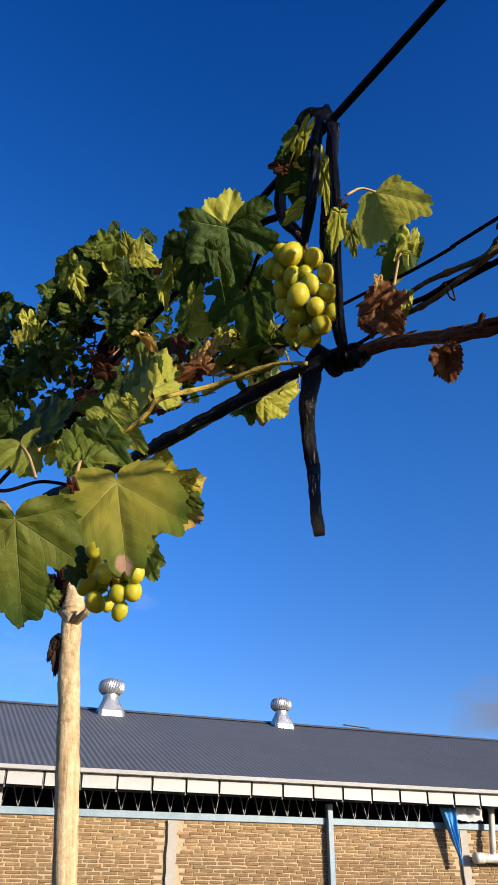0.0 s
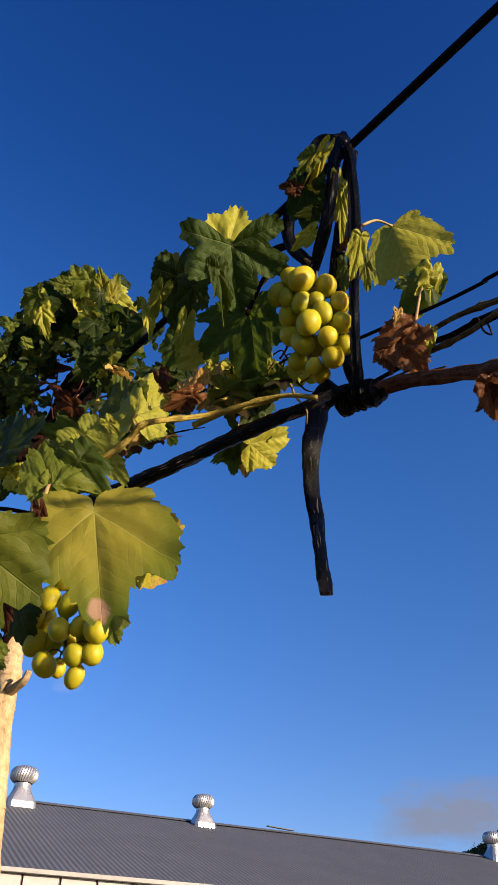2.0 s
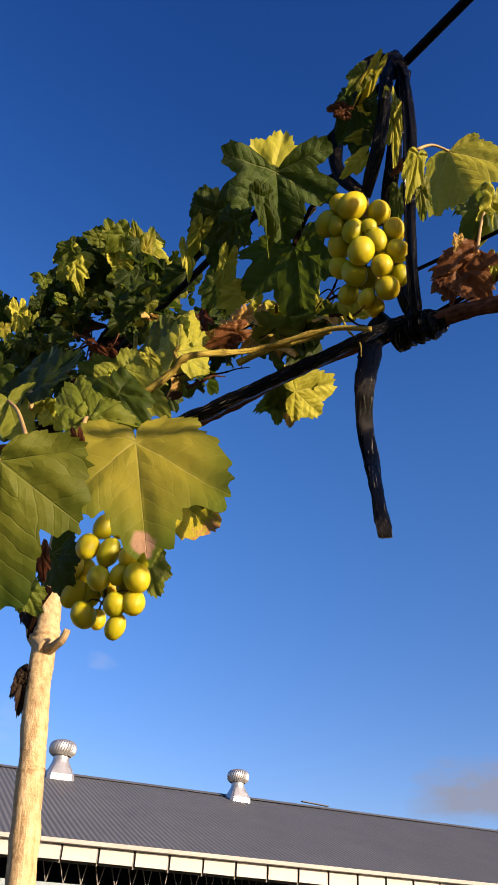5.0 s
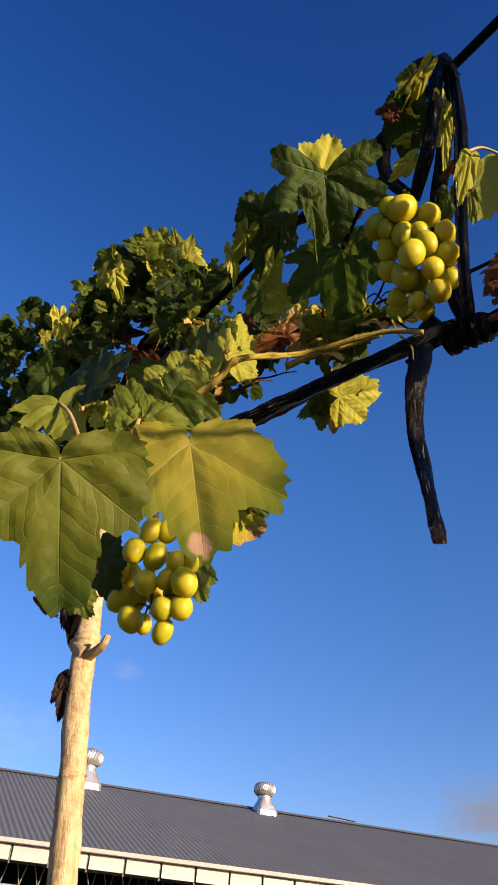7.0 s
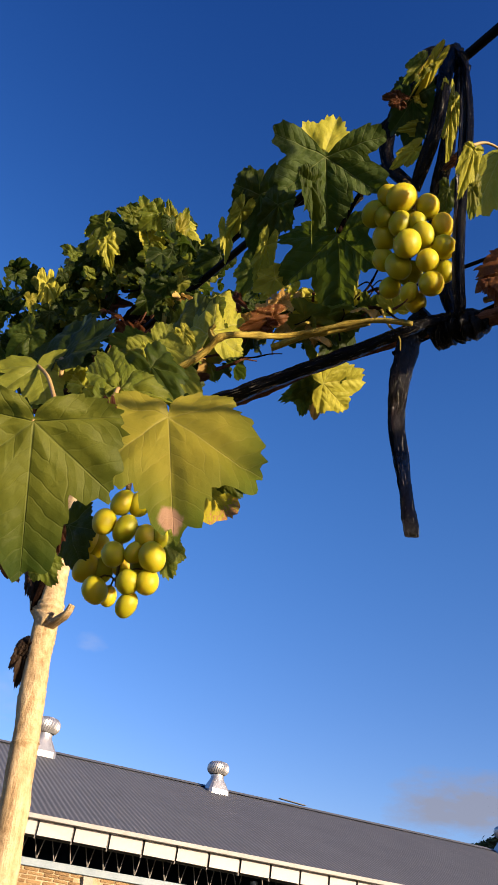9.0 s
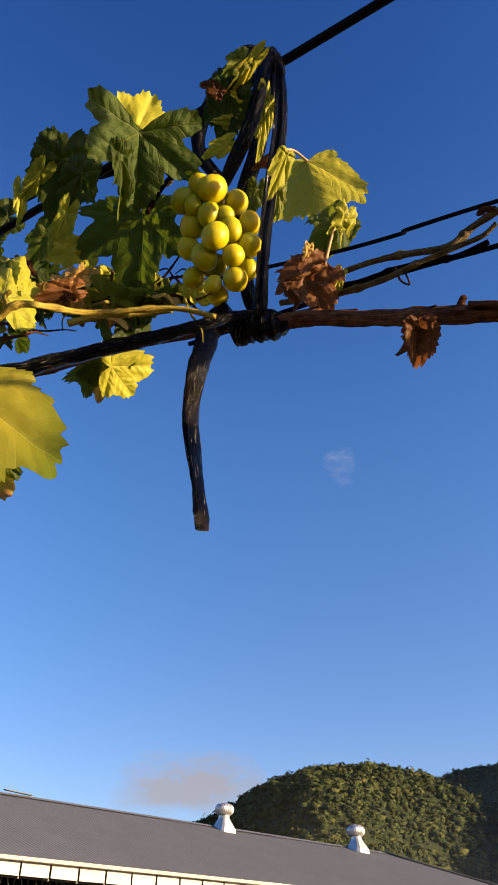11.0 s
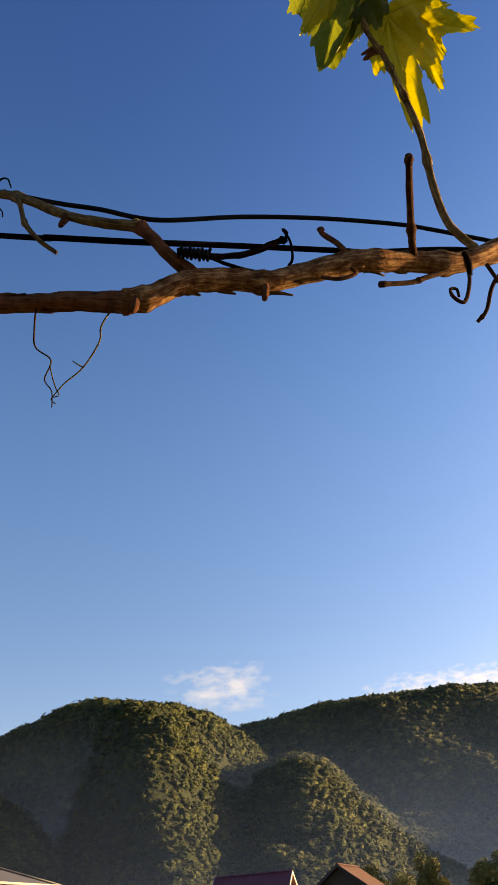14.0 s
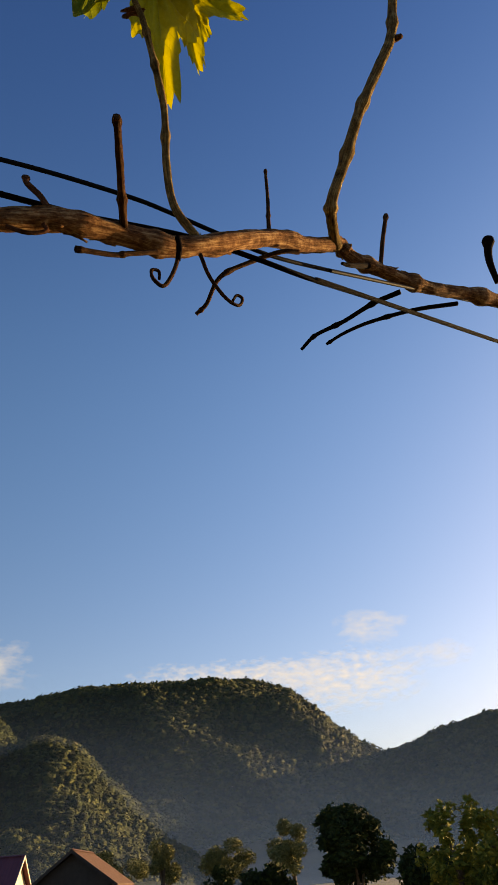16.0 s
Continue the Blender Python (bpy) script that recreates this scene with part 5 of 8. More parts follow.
# canes left of the tie
shoot("old_cane", [(0.1016, 0.6152, 2.0103), (0.0736, 0.6352, 2.0104), (0.0441, 0.6570, 2.0083), (0.0093, 0.6872, 2.0100), (-0.0330, 0.7225, 2.0050), (-0.0681, 0.7563, 2.0035), (-0.1124, 0.8040, 2.0070)], (0.0053, 0.0070), BARK, rough=0.35, parent=vine)
shoot("golden_shoot", [(0.0541, 0.5962, 1.9782), (0.0247, 0.6076, 1.9855), (-0.0201, 0.6213, 1.9765), (-0.0419, 0.6189, 1.9659), (-0.0809, 0.5964, 1.9381), (-0.0943, 0.6035, 1.9257), (-0.1089, 0.6054, 1.9103), (-0.1220, 0.6143, 1.9080), (-0.1433, 0.6375, 1.9059)], (0.0020, 0.0028), CANE_GOLD, knots=(0.1754, 0.4268, 0.5239, 0.68, 0.85), rough=0.08, knot_size=0.35, parent=vine, label='golden-brown ripened young shoot')
shoot("golden_shoot", [(0.0257, 0.6139, 1.9897), (0.0024, 0.6245, 1.9863), (-0.0195, 0.6279, 1.9801), (-0.0454, 0.6425, 1.9739)], (0.0022, 0.0029), CANE_GOLD, knots=(0.5,), rough=0.1, parent=vine)
shoot("stub", [(-0.0880, 0.5996, 1.9337), (-0.0926, 0.5993, 1.9427), (-0.0898, 0.5957, 1.9454)], (0.0029, 0.0016), CANE_GOLD, rough=0.4, parent=vine)
shoot("cane", [(0.0581, 0.5956, 2.1299), (0.0298, 0.6037, 2.1355), (0.0118, 0.6007, 2.1250), (0.0028, 0.6076, 2.1047), (-0.0055, 0.5980, 2.0688)], (0.0020, 0.0019), CANE_DARK, knots=(0.5,), parent=vine)
shoot("cane", [(0.0118, 0.6007, 2.1250), (-0.0018, 0.5890, 2.1185), (-0.0218, 0.5863, 2.1432)], (0.0015, 0.0015), CANE_DARK, parent=vine)
shoot("cane", [(0.0423, 0.6078, 2.1844), (0.0459, 0.6045, 2.1597), (0.0560, 0.5962, 2.1343), (0.0610, 0.6143, 2.1156)], (0.0026, 0.0024), CANE_OLIVE, parent=vine)
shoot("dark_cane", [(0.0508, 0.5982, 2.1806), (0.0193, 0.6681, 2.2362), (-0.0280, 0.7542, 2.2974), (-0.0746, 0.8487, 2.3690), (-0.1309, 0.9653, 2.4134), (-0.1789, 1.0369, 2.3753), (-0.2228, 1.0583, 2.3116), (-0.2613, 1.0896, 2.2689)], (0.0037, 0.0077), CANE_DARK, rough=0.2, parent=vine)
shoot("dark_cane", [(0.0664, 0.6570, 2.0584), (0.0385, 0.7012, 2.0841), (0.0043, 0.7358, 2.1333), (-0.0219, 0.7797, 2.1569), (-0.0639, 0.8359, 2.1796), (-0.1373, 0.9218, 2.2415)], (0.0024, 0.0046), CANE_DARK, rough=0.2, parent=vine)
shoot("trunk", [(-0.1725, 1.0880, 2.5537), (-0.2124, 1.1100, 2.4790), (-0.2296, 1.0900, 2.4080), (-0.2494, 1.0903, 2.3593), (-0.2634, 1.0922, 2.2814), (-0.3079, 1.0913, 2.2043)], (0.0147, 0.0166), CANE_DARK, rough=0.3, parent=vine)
shoot("trunk", [(-0.2201, 1.1165, 2.4394), (-0.2353, 1.1106, 2.3812), (-0.2383, 1.1006, 2.3178)], (0.0162, 0.0139), BARK_PALE, rough=0.5, flat=0.8, parent=vine)
shoot("cane", [(-0.1860, 0.9259, 2.2804), (-0.1655, 0.8653, 2.1879), (-0.1644, 0.8503, 2.1318), (-0.1640, 0.8303, 2.0754)], (0.0029, 0.0024), CANE_GOLD, parent=vine)
shoot("cane", [(0.0031, 0.7236, 2.1172), (0.0190, 0.6748, 2.0927), (0.0092, 0.6809, 2.0653)], (0.0017, 0.0015), CANE_DARK, parent=vine)
shoot("cane", [(-0.2152, 0.5471, 1.8199), (-0.1928, 0.5261, 1.7995), (-0.1591, 0.4870, 1.7689)], (0.0016, 0.0011), PETIOLE, parent=vine)
shoot("cane", [(-0.2960, 0.6598, 1.9339), (-0.2342, 0.5923, 1.8550), (-0.2051, 0.5803, 1.8357), (-0.1794, 0.6007, 1.8546), (-0.1391, 0.5777, 1.8379)], (0.0018, 0.0015), CANE_DARK, parent=vine)

# broad leaves in front
leaf_at((-0.1042, 0.5491, 1.8282), (-0.0868, 0.5343, 1.7419), (0.1192, -0.8721, -0.4745), LEAF_OLIVE, 1.2, 0.06, 0, 1, 0.5, halves=(0.84, 0.72, 3, 6, 0), shape=(46, 0.92, 0.74, 0.82, 0.62))
leaf_at((-0.1576, 0.4818, 1.7658), (-0.1508, 0.5123, 1.7024), (0.2133, -0.8611, -0.4614), LEAF_GREEN, 1.2, 0.1, 0, 2, 0.5, stalk=(-0.1856, 0.5044, 1.7852), halves=(1, 0.9, 4, 6, 0), shape=(50, 0.76, 0.6, 0.66, 0.66))
leaf_at((-0.1062, 0.7291, 1.9146), (-0.0507, 0.7925, 1.8913), (-0.1269, -0.8635, -0.4881), LEAF_TORN, 1, 0.3, 0.1, 7, 0.6, shape=(50, 0.9, 0.7, 0.6, 0.7))
leaf_at((-0.0658, 0.7254, 1.9183), (-0.05, 0.7286, 1.9131), (0.1581, -0.9101, -0.383), LEAF_TORN, 0.9, 0.4, 0.2, 3, 1)
leaf_at((-0.0716, 0.7503, 1.9177), (-0.0482, 0.7592, 1.9041), (-0.3146, -0.8633, -0.3947), LEAF_GREEN, 0.8, 0.3, 0.1, 5, 1)
leaf_at((-0.1108, 0.7796, 1.8596), (-0.0989, 0.7973, 1.8337), (0.1581, -0.9101, -0.383), LEAF_FRESH, 1, 0.3, 0, 3, 1)
leaf_at((-0.1868, 0.7616, 1.8534), (-0.1716, 0.7601, 1.8198), (-0.3906, -0.7413, -0.5458), LEAF_DARK, 1.3, 0.2, 0, 5, 1)
leaf_at((-0.1863, 0.7163, 1.8309), (-0.1829, 0.7303, 1.8106), (0.2658, -0.8025, -0.5342), LEAF_BROWN, 0.5, 0.5, 0.2, 4, 1)
leaf_at((-0.173, 0.6385, 1.7671), (-0.1617, 0.6478, 1.7532), (0.0551, -0.9506, -0.3054), LEAF_FRESH, 1, 0.3, 0.1, 6, 1)
leaf_at((-0.1608, 0.5196, 1.7098), (-0.153, 0.5236, 1.7037), (-0.0402, -0.9496, -0.3109), LEAF_BROWN, 0.6, 0.5, 0.2, 2, 1)
leaf_at((-0.1358, 0.5398, 1.82), (-0.1307, 0.5502, 1.8049), (0.3503, -0.7831, -0.5138), LEAF_BROWN, 0.45, 0.8, 0.3, 4, 1)
leaf_at((-0.206, 0.6112, 1.8969), (-0.1909, 0.608, 1.8642), (0.0464, -0.9989, -0.0012), LEAF_FRESH, 1.6, 0.15, 0, 4, 0.7, stalk=(-0.179, 0.5817, 1.849), shape=(54, 0.9, 0.6, 0.55, 0.8))
leaf_at((-0.1929, 0.611, 1.9055), (-0.1932, 0.6249, 1.9625), (-0.3314, -0.6377, -0.6954), LEAF_DARK, 1.3, 0.15, 0, 3, 0.8, stalk=(-0.187, 0.6048, 1.8862))
leaf_at((-0.1437, 0.6503, 1.9592), (-0.1755, 0.649, 1.9623), (0.1224, -0.3987, -0.9089), LEAF_GREEN, 0.9, 0.25, 0.1, 6, 1)
leaf_at((-0.1392, 0.573, 1.86), (-0.1607, 0.5876, 1.9099), (0.204, -0.9035, -0.377), LEAF_FRESH, 0.62, 0.25, 0.1, 5, 0.6)
leaf_at((-0.1407, 0.5731, 1.8599), (-0.1029, 0.5716, 1.8607), (-0.0631, -0.9823, 0.1764), LEAF_FRESH, 0.8, 0.3, 0.1, 8, 0.5, stalk=(-0.1401, 0.5621, 1.8406), halves=(1.1, 0.5, 0, 0, 0))
leaf_at((-0.1302, 0.6085, 1.9312), (-0.092, 0.6021, 1.8864), (0.2484, -0.8951, -0.3704), LEAF_FRESH, 0.62, 0.2, 0.1, 7, 0.6)
leaf_at((-0.1249, 0.5788, 1.8861), (-0.0987, 0.5761, 1.854), (0.0551, -0.9506, -0.3054), LEAF_GREEN, 0.75, 0.3, 0.1, 2, 1)
leaf_at((-0.1339, 0.6033, 1.9213), (-0.127, 0.6099, 1.9115), (0.2658, -0.8025, -0.5342), LEAF_LIME, 0.6, 0.4, 0.2, 3, 1)
leaf_at((-0.1701, 0.6072, 1.8821), (-0.1675, 0.6127, 1.9091), (0.1482, -0.9432, -0.2973), LEAF_LIME, 0.8, 0.4, 0.3, 6, 1)
leaf_at((-0.1795, 0.6215, 1.8969), (-0.1959, 0.6143, 1.9079), (0.0512, -0.9977, -0.0445), LEAF_GREEN, 0.8, 0.4, 0.3, 1, 1)
leaf_at((-0.0942, 0.6372, 1.9761), (-0.0947, 0.6437, 2.0369), (-0.1209, -0.8112, -0.5721), LEAF_LIME, 1.15, 0.2, 0.1, 5, 0.8, halves=(0.95, 0.8, -35, -30, 0))
leaf_at((-0.1043, 0.6561, 1.9844), (-0.1204, 0.6577, 2.0354), (-0.3906, -0.7413, -0.5458), LEAF_GREEN, 1, 0.2, 0.1, 2, 1)
leaf_at((-0.0479, 0.6402, 2.0052), (-0.0723, 0.641, 1.9875), (-0.2768, -0.5832, -0.7637), LEAF_BROWN, 0.6, 0.5, 0.1, 3, 1)
leaf_at((-0.0415, 0.6459, 2.0317), (-0.0522, 0.65, 2.0087), (0.3503, -0.7831, -0.5138), LEAF_GOLDEN_DRY, 0.5, 0.8, 0.5, 5, 1)
leaf_at((-0.0572, 0.6402, 2.0055), (-0.0345, 0.6349, 2.0122), (0.3503, -0.7831, -0.5138), LEAF_GOLDEN_DRY, 0.35, 0.8, 0.5, 2, 1)
leaf_at((-0.1115, 0.602, 1.9399), (-0.0996, 0.6077, 1.9312), (0.1581, -0.9101, -0.383), LEAF_LIME, 0.7, 0.4, 0.3, 6, 1)
leaf_at((-0.1508, 0.6251, 1.9257), (-0.1568, 0.6167, 1.9029), (0.1522, -0.9725, -0.1761), LEAF_GREEN, 1, 0.3, 0.2, 4, 1)
leaf_at((-0.2289, 0.6377, 1.9456), (-0.2451, 0.6486, 1.9305), (0.0628, -0.9591, -0.276), LEAF_GREEN, 1, 0.3, 0.1, 8, 1)

# dark leaves beside the upper bunch
leaf_at((-0.0243, 0.5771, 2.1336), (-0.0121, 0.6148, 2.0842), (-0.1269, -0.8635, -0.4881), LEAF_DEEP, 1.5, 0.16, 0, 1, 1, halves=(0.88, 0.88, 6, 36, 0), shape=(58, 0.92, 0.62, 0.6, 0.84, 138))
leaf_at((-0.0328, 0.582, 2.1059), (-0.0203, 0.6062, 2.0618), (0.454, -0.7932, -0.4058), LEAF_GREEN, 0.42, 0.3, 0.2, 8, 0.6)
leaf_at((-0.0007, 0.6379, 2.1118), (0.0131, 0.6766, 2.0556), (-0.6195, -0.6764, -0.3984), LEAF_DEEP, 1.4, 0.08, 0, 6, 0.5, stalk=(0.0132, 0.6043, 2.1246), halves=(0.72, 1.1, 0, 5, 0), shape=(56, 0.88, 0.6, 0.55, 0.8))
leaf_at((-0.026, 0.5794, 2.1373), (-0.017, 0.5671, 2.1828), (-0.0149, -0.7603, -0.6494), LEAF_YELLOW_GREEN, 1.05, 0.2, 0.05, 3, 0.15)
leaf_at((0.01, 0.6491, 2.1304), (0.0191, 0.6635, 2.1093), (0.2658, -0.8025, -0.5342), LEAF_LIME, 0.55, 0.4, 0.2, 2, 1)
leaf_at((0.0208, 0.6691, 2.1012), (0.0198, 0.6868, 2.0758), (0.2658, -0.8025, -0.5342), LEAF_LIME, 0.42, 0.3, 0.2, 3, 1)
leaf_at((-0.0094, 0.6843, 2.0805), (0.0062, 0.6965, 2.0623), (0.1743, -0.816, -0.5511), LEAF_LIME, 0.9, 0.3, 0.2, 5, 1)
leaf_at((0.0336, 0.6737, 2.0765), (0.0403, 0.6783, 2.0696), (0.1743, -0.816, -0.5511), LEAF_YELLOW_GREEN, 0.8, 0.3, 0.2, 4, 1)
leaf_at((-0.0482, 0.6864, 2.0964), (-0.0685, 0.6948, 2.0851), (0.2658, -0.8025, -0.5342), LEAF_LIME, 1, 0.3, 0.1, 7, 1)
leaf_at((-0.0608, 0.6701, 2.1203), (-0.0656, 0.6929, 2.0878), (0.2658, -0.8025, -0.5342), LEAF_LIME, 0.5, 0.3, 0.3, 4, 1)
leaf_at((-0.0753, 0.6639, 2.1824), (-0.0698, 0.7008, 2.129), (-0.3906, -0.7413, -0.5458), LEAF_DARK, 0.85, 0.3, 0.2, 3, 1)
leaf_at((-0.056, 0.6546, 2.1599), (-0.0596, 0.6788, 2.1253), (-0.3906, -0.7413, -0.5458), LEAF_DARK, 0.8, 0.3, 0.2, 6, 1)
leaf_at((-0.0895, 0.6748, 2.1672), (-0.0999, 0.7019, 2.1462), (0.3503, -0.7831, -0.5138), LEAF_LIME, 0.55, 0.4, 0.3, 1, 1)
leaf_at((-0.1019, 0.6943, 2.1571), (-0.0953, 0.7125, 2.1307), (0.3503, -0.7831, -0.5138), LEAF_LIME, 0.4, 0.4, 0.2, 8, 1)
leaf_at((-0.0759, 0.6679, 2.1942), (-0.09, 0.6905, 2.1623), (0.2582, -0.853, -0.4536), LEAF_OLIVE, 0.7, 0.5, 0.3, 2, 1)
leaf_at((-0.1124, 0.8329, 2.2736), (-0.1457, 0.8443, 2.2585), (-0.2169, -0.7939, -0.568), LEAF_DARK, 1, 0.3, 0.1, 4, 1)
leaf_at((0.0519, 0.6375, 2.0315), (0.0422, 0.631, 2.0588), (0.0776, -0.8224, -0.5635), LEAF_YELLOW_GREEN, 0.8, 0.2, 0.1, 4, 0.4)
leaf_at((-0.027, 0.6988, 2.0953), (-0.0391, 0.7103, 2.0793), (0.1743, -0.816, -0.5511), LEAF_YELLOW_GREEN, 0.8, 0.4, 0.3, 2, 1)
leaf_at((-0.0694, 0.7172, 2.1406), (-0.0814, 0.7357, 2.1145), (-0.2169, -0.7939, -0.568), LEAF_GREEN, 0.9, 0.3, 0.2, 7, 1)

# leaves round the straps
leaf_at((0.1331, 0.584, 2.1936), (0.1482, 0.5924, 2.131), (-0.0477, -0.7588, -0.6495), LEAF_PALE, 1.3, 0.05, 0, 1, 0.8, stalk=(0.0999, 0.575, 2.1782), halves=(0.98, 0.9, 4, -50, 0), shape=(44, 1.02, 0.9, 0.72, 0.5, 135))
leaf_at((0.1525, 0.5705, 2.106), (0.1259, 0.58, 2.0668), (-0.4943, -0.6962, -0.5205), LEAF_GREEN, 0.85, 0.8, 0.5, 8, 1, stalk=(0.1369, 0.5731, 2.0459))
leaf_at((0.1566, 0.5663, 2.1046), (0.1491, 0.58, 2.0611), (0.3895, -0.817, -0.4252), LEAF_LIME, 0.5, 0.7, 0.5, 6, 1)
leaf_at((0.1492, 0.5698, 2.0933), (0.1591, 0.5665, 2.0935), (0.2177, -0.9007, -0.3761), LEAF_LIME, 0.7, 0.6, 0.4, 2, 1)
leaf_at((0.1244, 0.5742, 2.0631), (0.1228, 0.5775, 2.0496), (0.1349, -0.871, -0.4724), LEAF_GOLDEN_DRY, 0.7, 0.5, 0.3, 5, 1)
leaf_at((0.1494, 0.5728, 2.0364), (0.1481, 0.5862, 2.0173), (0.2341, -0.8083, -0.5401), LEAF_LIME, 0.6, 0.5, 0.3, 2, 1)
leaf_at((0.0724, 0.5465, 2.1867), (0.0807, 0.5743, 2.1459), (0.142, -0.8195, -0.5552), LEAF_LIME, 0.26, 0.25, 0, 8, 1)
leaf_at((0.0773, 0.5443, 2.1893), (0.0837, 0.5554, 2.1727), (0.2341, -0.8083, -0.5401), LEAF_LIME, 0.5, 0.3, 0.2, 3, 1)
leaf_at((0.0841, 0.531, 2.1061), (0.0787, 0.5533, 2.0746), (0.1888, -0.8148, -0.5482), LEAF_YELLOW_GREEN, 0.42, 0.15, 0, 3, 0.3)
leaf_at((0.0902, 0.5613, 2.1462), (0.0741, 0.5706, 2.1343), (0.1349, -0.871, -0.4724), LEAF_BROWN, 0.5, 0.5, 0.2, 5, 1)
leaf_at((0.0854, 0.5919, 2.1377), (0.0855, 0.6058, 2.1177), (-0.3385, -0.7612, -0.5531), LEAF_GREEN, 0.7, 0.3, 0.1, 5, 1)
leaf_at((0.1042, 0.5883, 2.1411), (0.1091, 0.6039, 2.1183), (0.0449, -0.8234, -0.5656), LEAF_OLIVE, 0.6, 0.3, 0.1, 6, 1)
leaf_at((0.0438, 0.5562, 2.2017), (0.0522, 0.584, 2.161), (-0.3806, -0.7463, -0.5461), LEAF_DARK, 0.78, 0.25, 0.1, 6, 1)
leaf_at((0.0576, 0.5675, 2.1841), (0.0341, 0.5721, 2.1798), (0.2341, -0.8083, -0.5401), LEAF_LIME, 0.55, 0.25, 0.1, 4, 1)
leaf_at((0.0549, 0.5275, 2.2155), (0.0394, 0.5565, 2.193), (0.2341, -0.8083, -0.5401), LEAF_TORN, 0.32, 0.3, 0.2, 8, 1)
leaf_at((0.0449, 0.5298, 2.2132), (0.0314, 0.5411, 2.1983), (0.142, -0.8195, -0.5552), LEAF_OLIVE, 0.8, 0.4, 0.2, 3, 1)
leaf_at((0.0329, 0.5546, 2.1962), (0.0162, 0.5536, 2.1993), (0.142, -0.8195, -0.5552), LEAF_BROWN, 0.9, 0.5, 0.3, 2, 1)
leaf_at((0.0524, 0.5524, 2.1975), (0.0417, 0.5498, 2.2024), (0.2341, -0.8083, -0.5401), LEAF_TORN, 0.9, 0.5, 0.3, 5, 1)
leaf_at((0.0511, 0.577, 2.1623), (0.0337, 0.5882, 2.1479), (0.142, -0.8195, -0.5552), LEAF_YELLOW_GREEN, 0.6, 0.3, 0.1, 2, 1)
leaf_at((0.1403, 0.5767, 2.0527), (0.1006, 0.5884, 2.0274), (-0.8525, -0.5195, -0.0577), LEAF_BROWN, 1.1, 0.5, 0, 3, 0.3, halves=(1, 1, 10, 10, 0), shape=(54, 0.86, 0.9, 0.8, 0.5, 125))
leaf_at((0.1395, 0.5728, 2.0478), (0.113, 0.5806, 2.0111), (0.5444, -0.8328, -0.1), LEAF_BROWN, 0.6, 0.4, 0.12, 7, 0.3, shape=(54, 0.86, 0.9, 0.85, 0.6, 130))
leaf_at((0.1201, 0.5768, 2.0264), (0.1382, 0.5746, 1.9963), (0.0617, -0.6267, -0.7768), LEAF_BROWN, 1, 0.5, 0, 5, 0.3, halves=(1, 1, 20, 35, 0), shape=(54, 0.86, 0.88, 0.8, 0.6))
leaf_at((0.1126, 0.5801, 2.0224), (0.1164, 0.5819, 2.0002), (0.2268, -0.8588, -0.4594), LEAF_BROWN, 0.8, 0.5, 0.1, 2, 0.5, shape=(54, 0.86, 0.88, 0.8, 0.6))
leaf_at((0.1516, 0.4907, 1.9144), (0.1588, 0.5035, 1.8931), (-0.1384, -0.8212, -0.5536), LEAF_BROWN, 1.15, 0.5, 0, 6, 0.7, stalk=(0.1534, 0.4938, 1.9216), halves=(1, 1, 42, 40, 0), shape=(54, 0.82, 0.88, 0.8, 0.66))
leaf_at((0.1556, 0.4896, 1.9119), (0.1452, 0.505, 1.8971), (0.12, -0.8555, -0.5037), LEAF_BROWN, 0.6, 0.6, 0.3, 2, 1)
leaf_at((0.0175, 0.7914, 2.0681), (0.0627, 0.7977, 2.0897), (0.1519, -0.695, -0.7028), LEAF_YELLOW_GREEN, 1.15, 0.08, 0, 6, 0.6)
leaf_at((0.0179, 0.7959, 2.0791), (-0.0252, 0.8152, 2.0555), (-0.3385, -0.7612, -0.5531), LEAF_GREEN, 0.55, 0.3, 0.1, 3, 1)
leaf_at((-0.0019, 0.8045, 2.0686), (0.0024, 0.8206, 2.0451), (-0.3385, -0.7612, -0.5531), LEAF_GREEN, 0.8, 0.3, 0.1, 5, 1)
leaf_at((0.0127, 0.816, 2.0683), (0.018, 0.8297, 2.0481), (0.142, -0.8195, -0.5552), LEAF_GOLDEN_DRY, 0.9, 0.5, 0.2, 7, 1)

# sunlit leaves at the edge of the older part
leaf_at((-0.2133, 1.0166, 2.5185), (-0.1502, 1.0235, 2.4963), (0.3985, -0.8579, -0.3244), LEAF_LIME, 0.85, 0.4, 0.2, 2, 1)
leaf_at((-0.1925, 0.9947, 2.4856), (-0.1815, 0.9772, 2.5277), (0.5636, -0.6612, -0.4952), LEAF_OLIVE, 0.55, 0.4, 0.2, 3, 1)
leaf_at((-0.2055, 0.9914, 2.4933), (-0.2144, 0.9636, 2.5222), (0.3413, -0.7263, -0.5966), LEAF_OLIVE, 0.6, 0.4, 0.2, 4, 1)
leaf_at((-0.236, 1.0166, 2.4861), (-0.215, 1.0449, 2.4675), (0.4892, -0.8656, -0.1073), LEAF_LIME, 1.15, 0.4, 0.2, 5, 1)
leaf_at((-0.3044, 1.0235, 2.4891), (-0.3266, 1.0324, 2.4468), (0.1224, -0.8927, -0.4337), LEAF_LIME, 1.1, 0.4, 0.2, 6, 1)
leaf_at((-0.302, 1.0197, 2.4659), (-0.2866, 1.034, 2.4254), (0.0361, -0.8854, -0.4634), LEAF_LIME, 0.7, 0.4, 0.2, 1, 1)
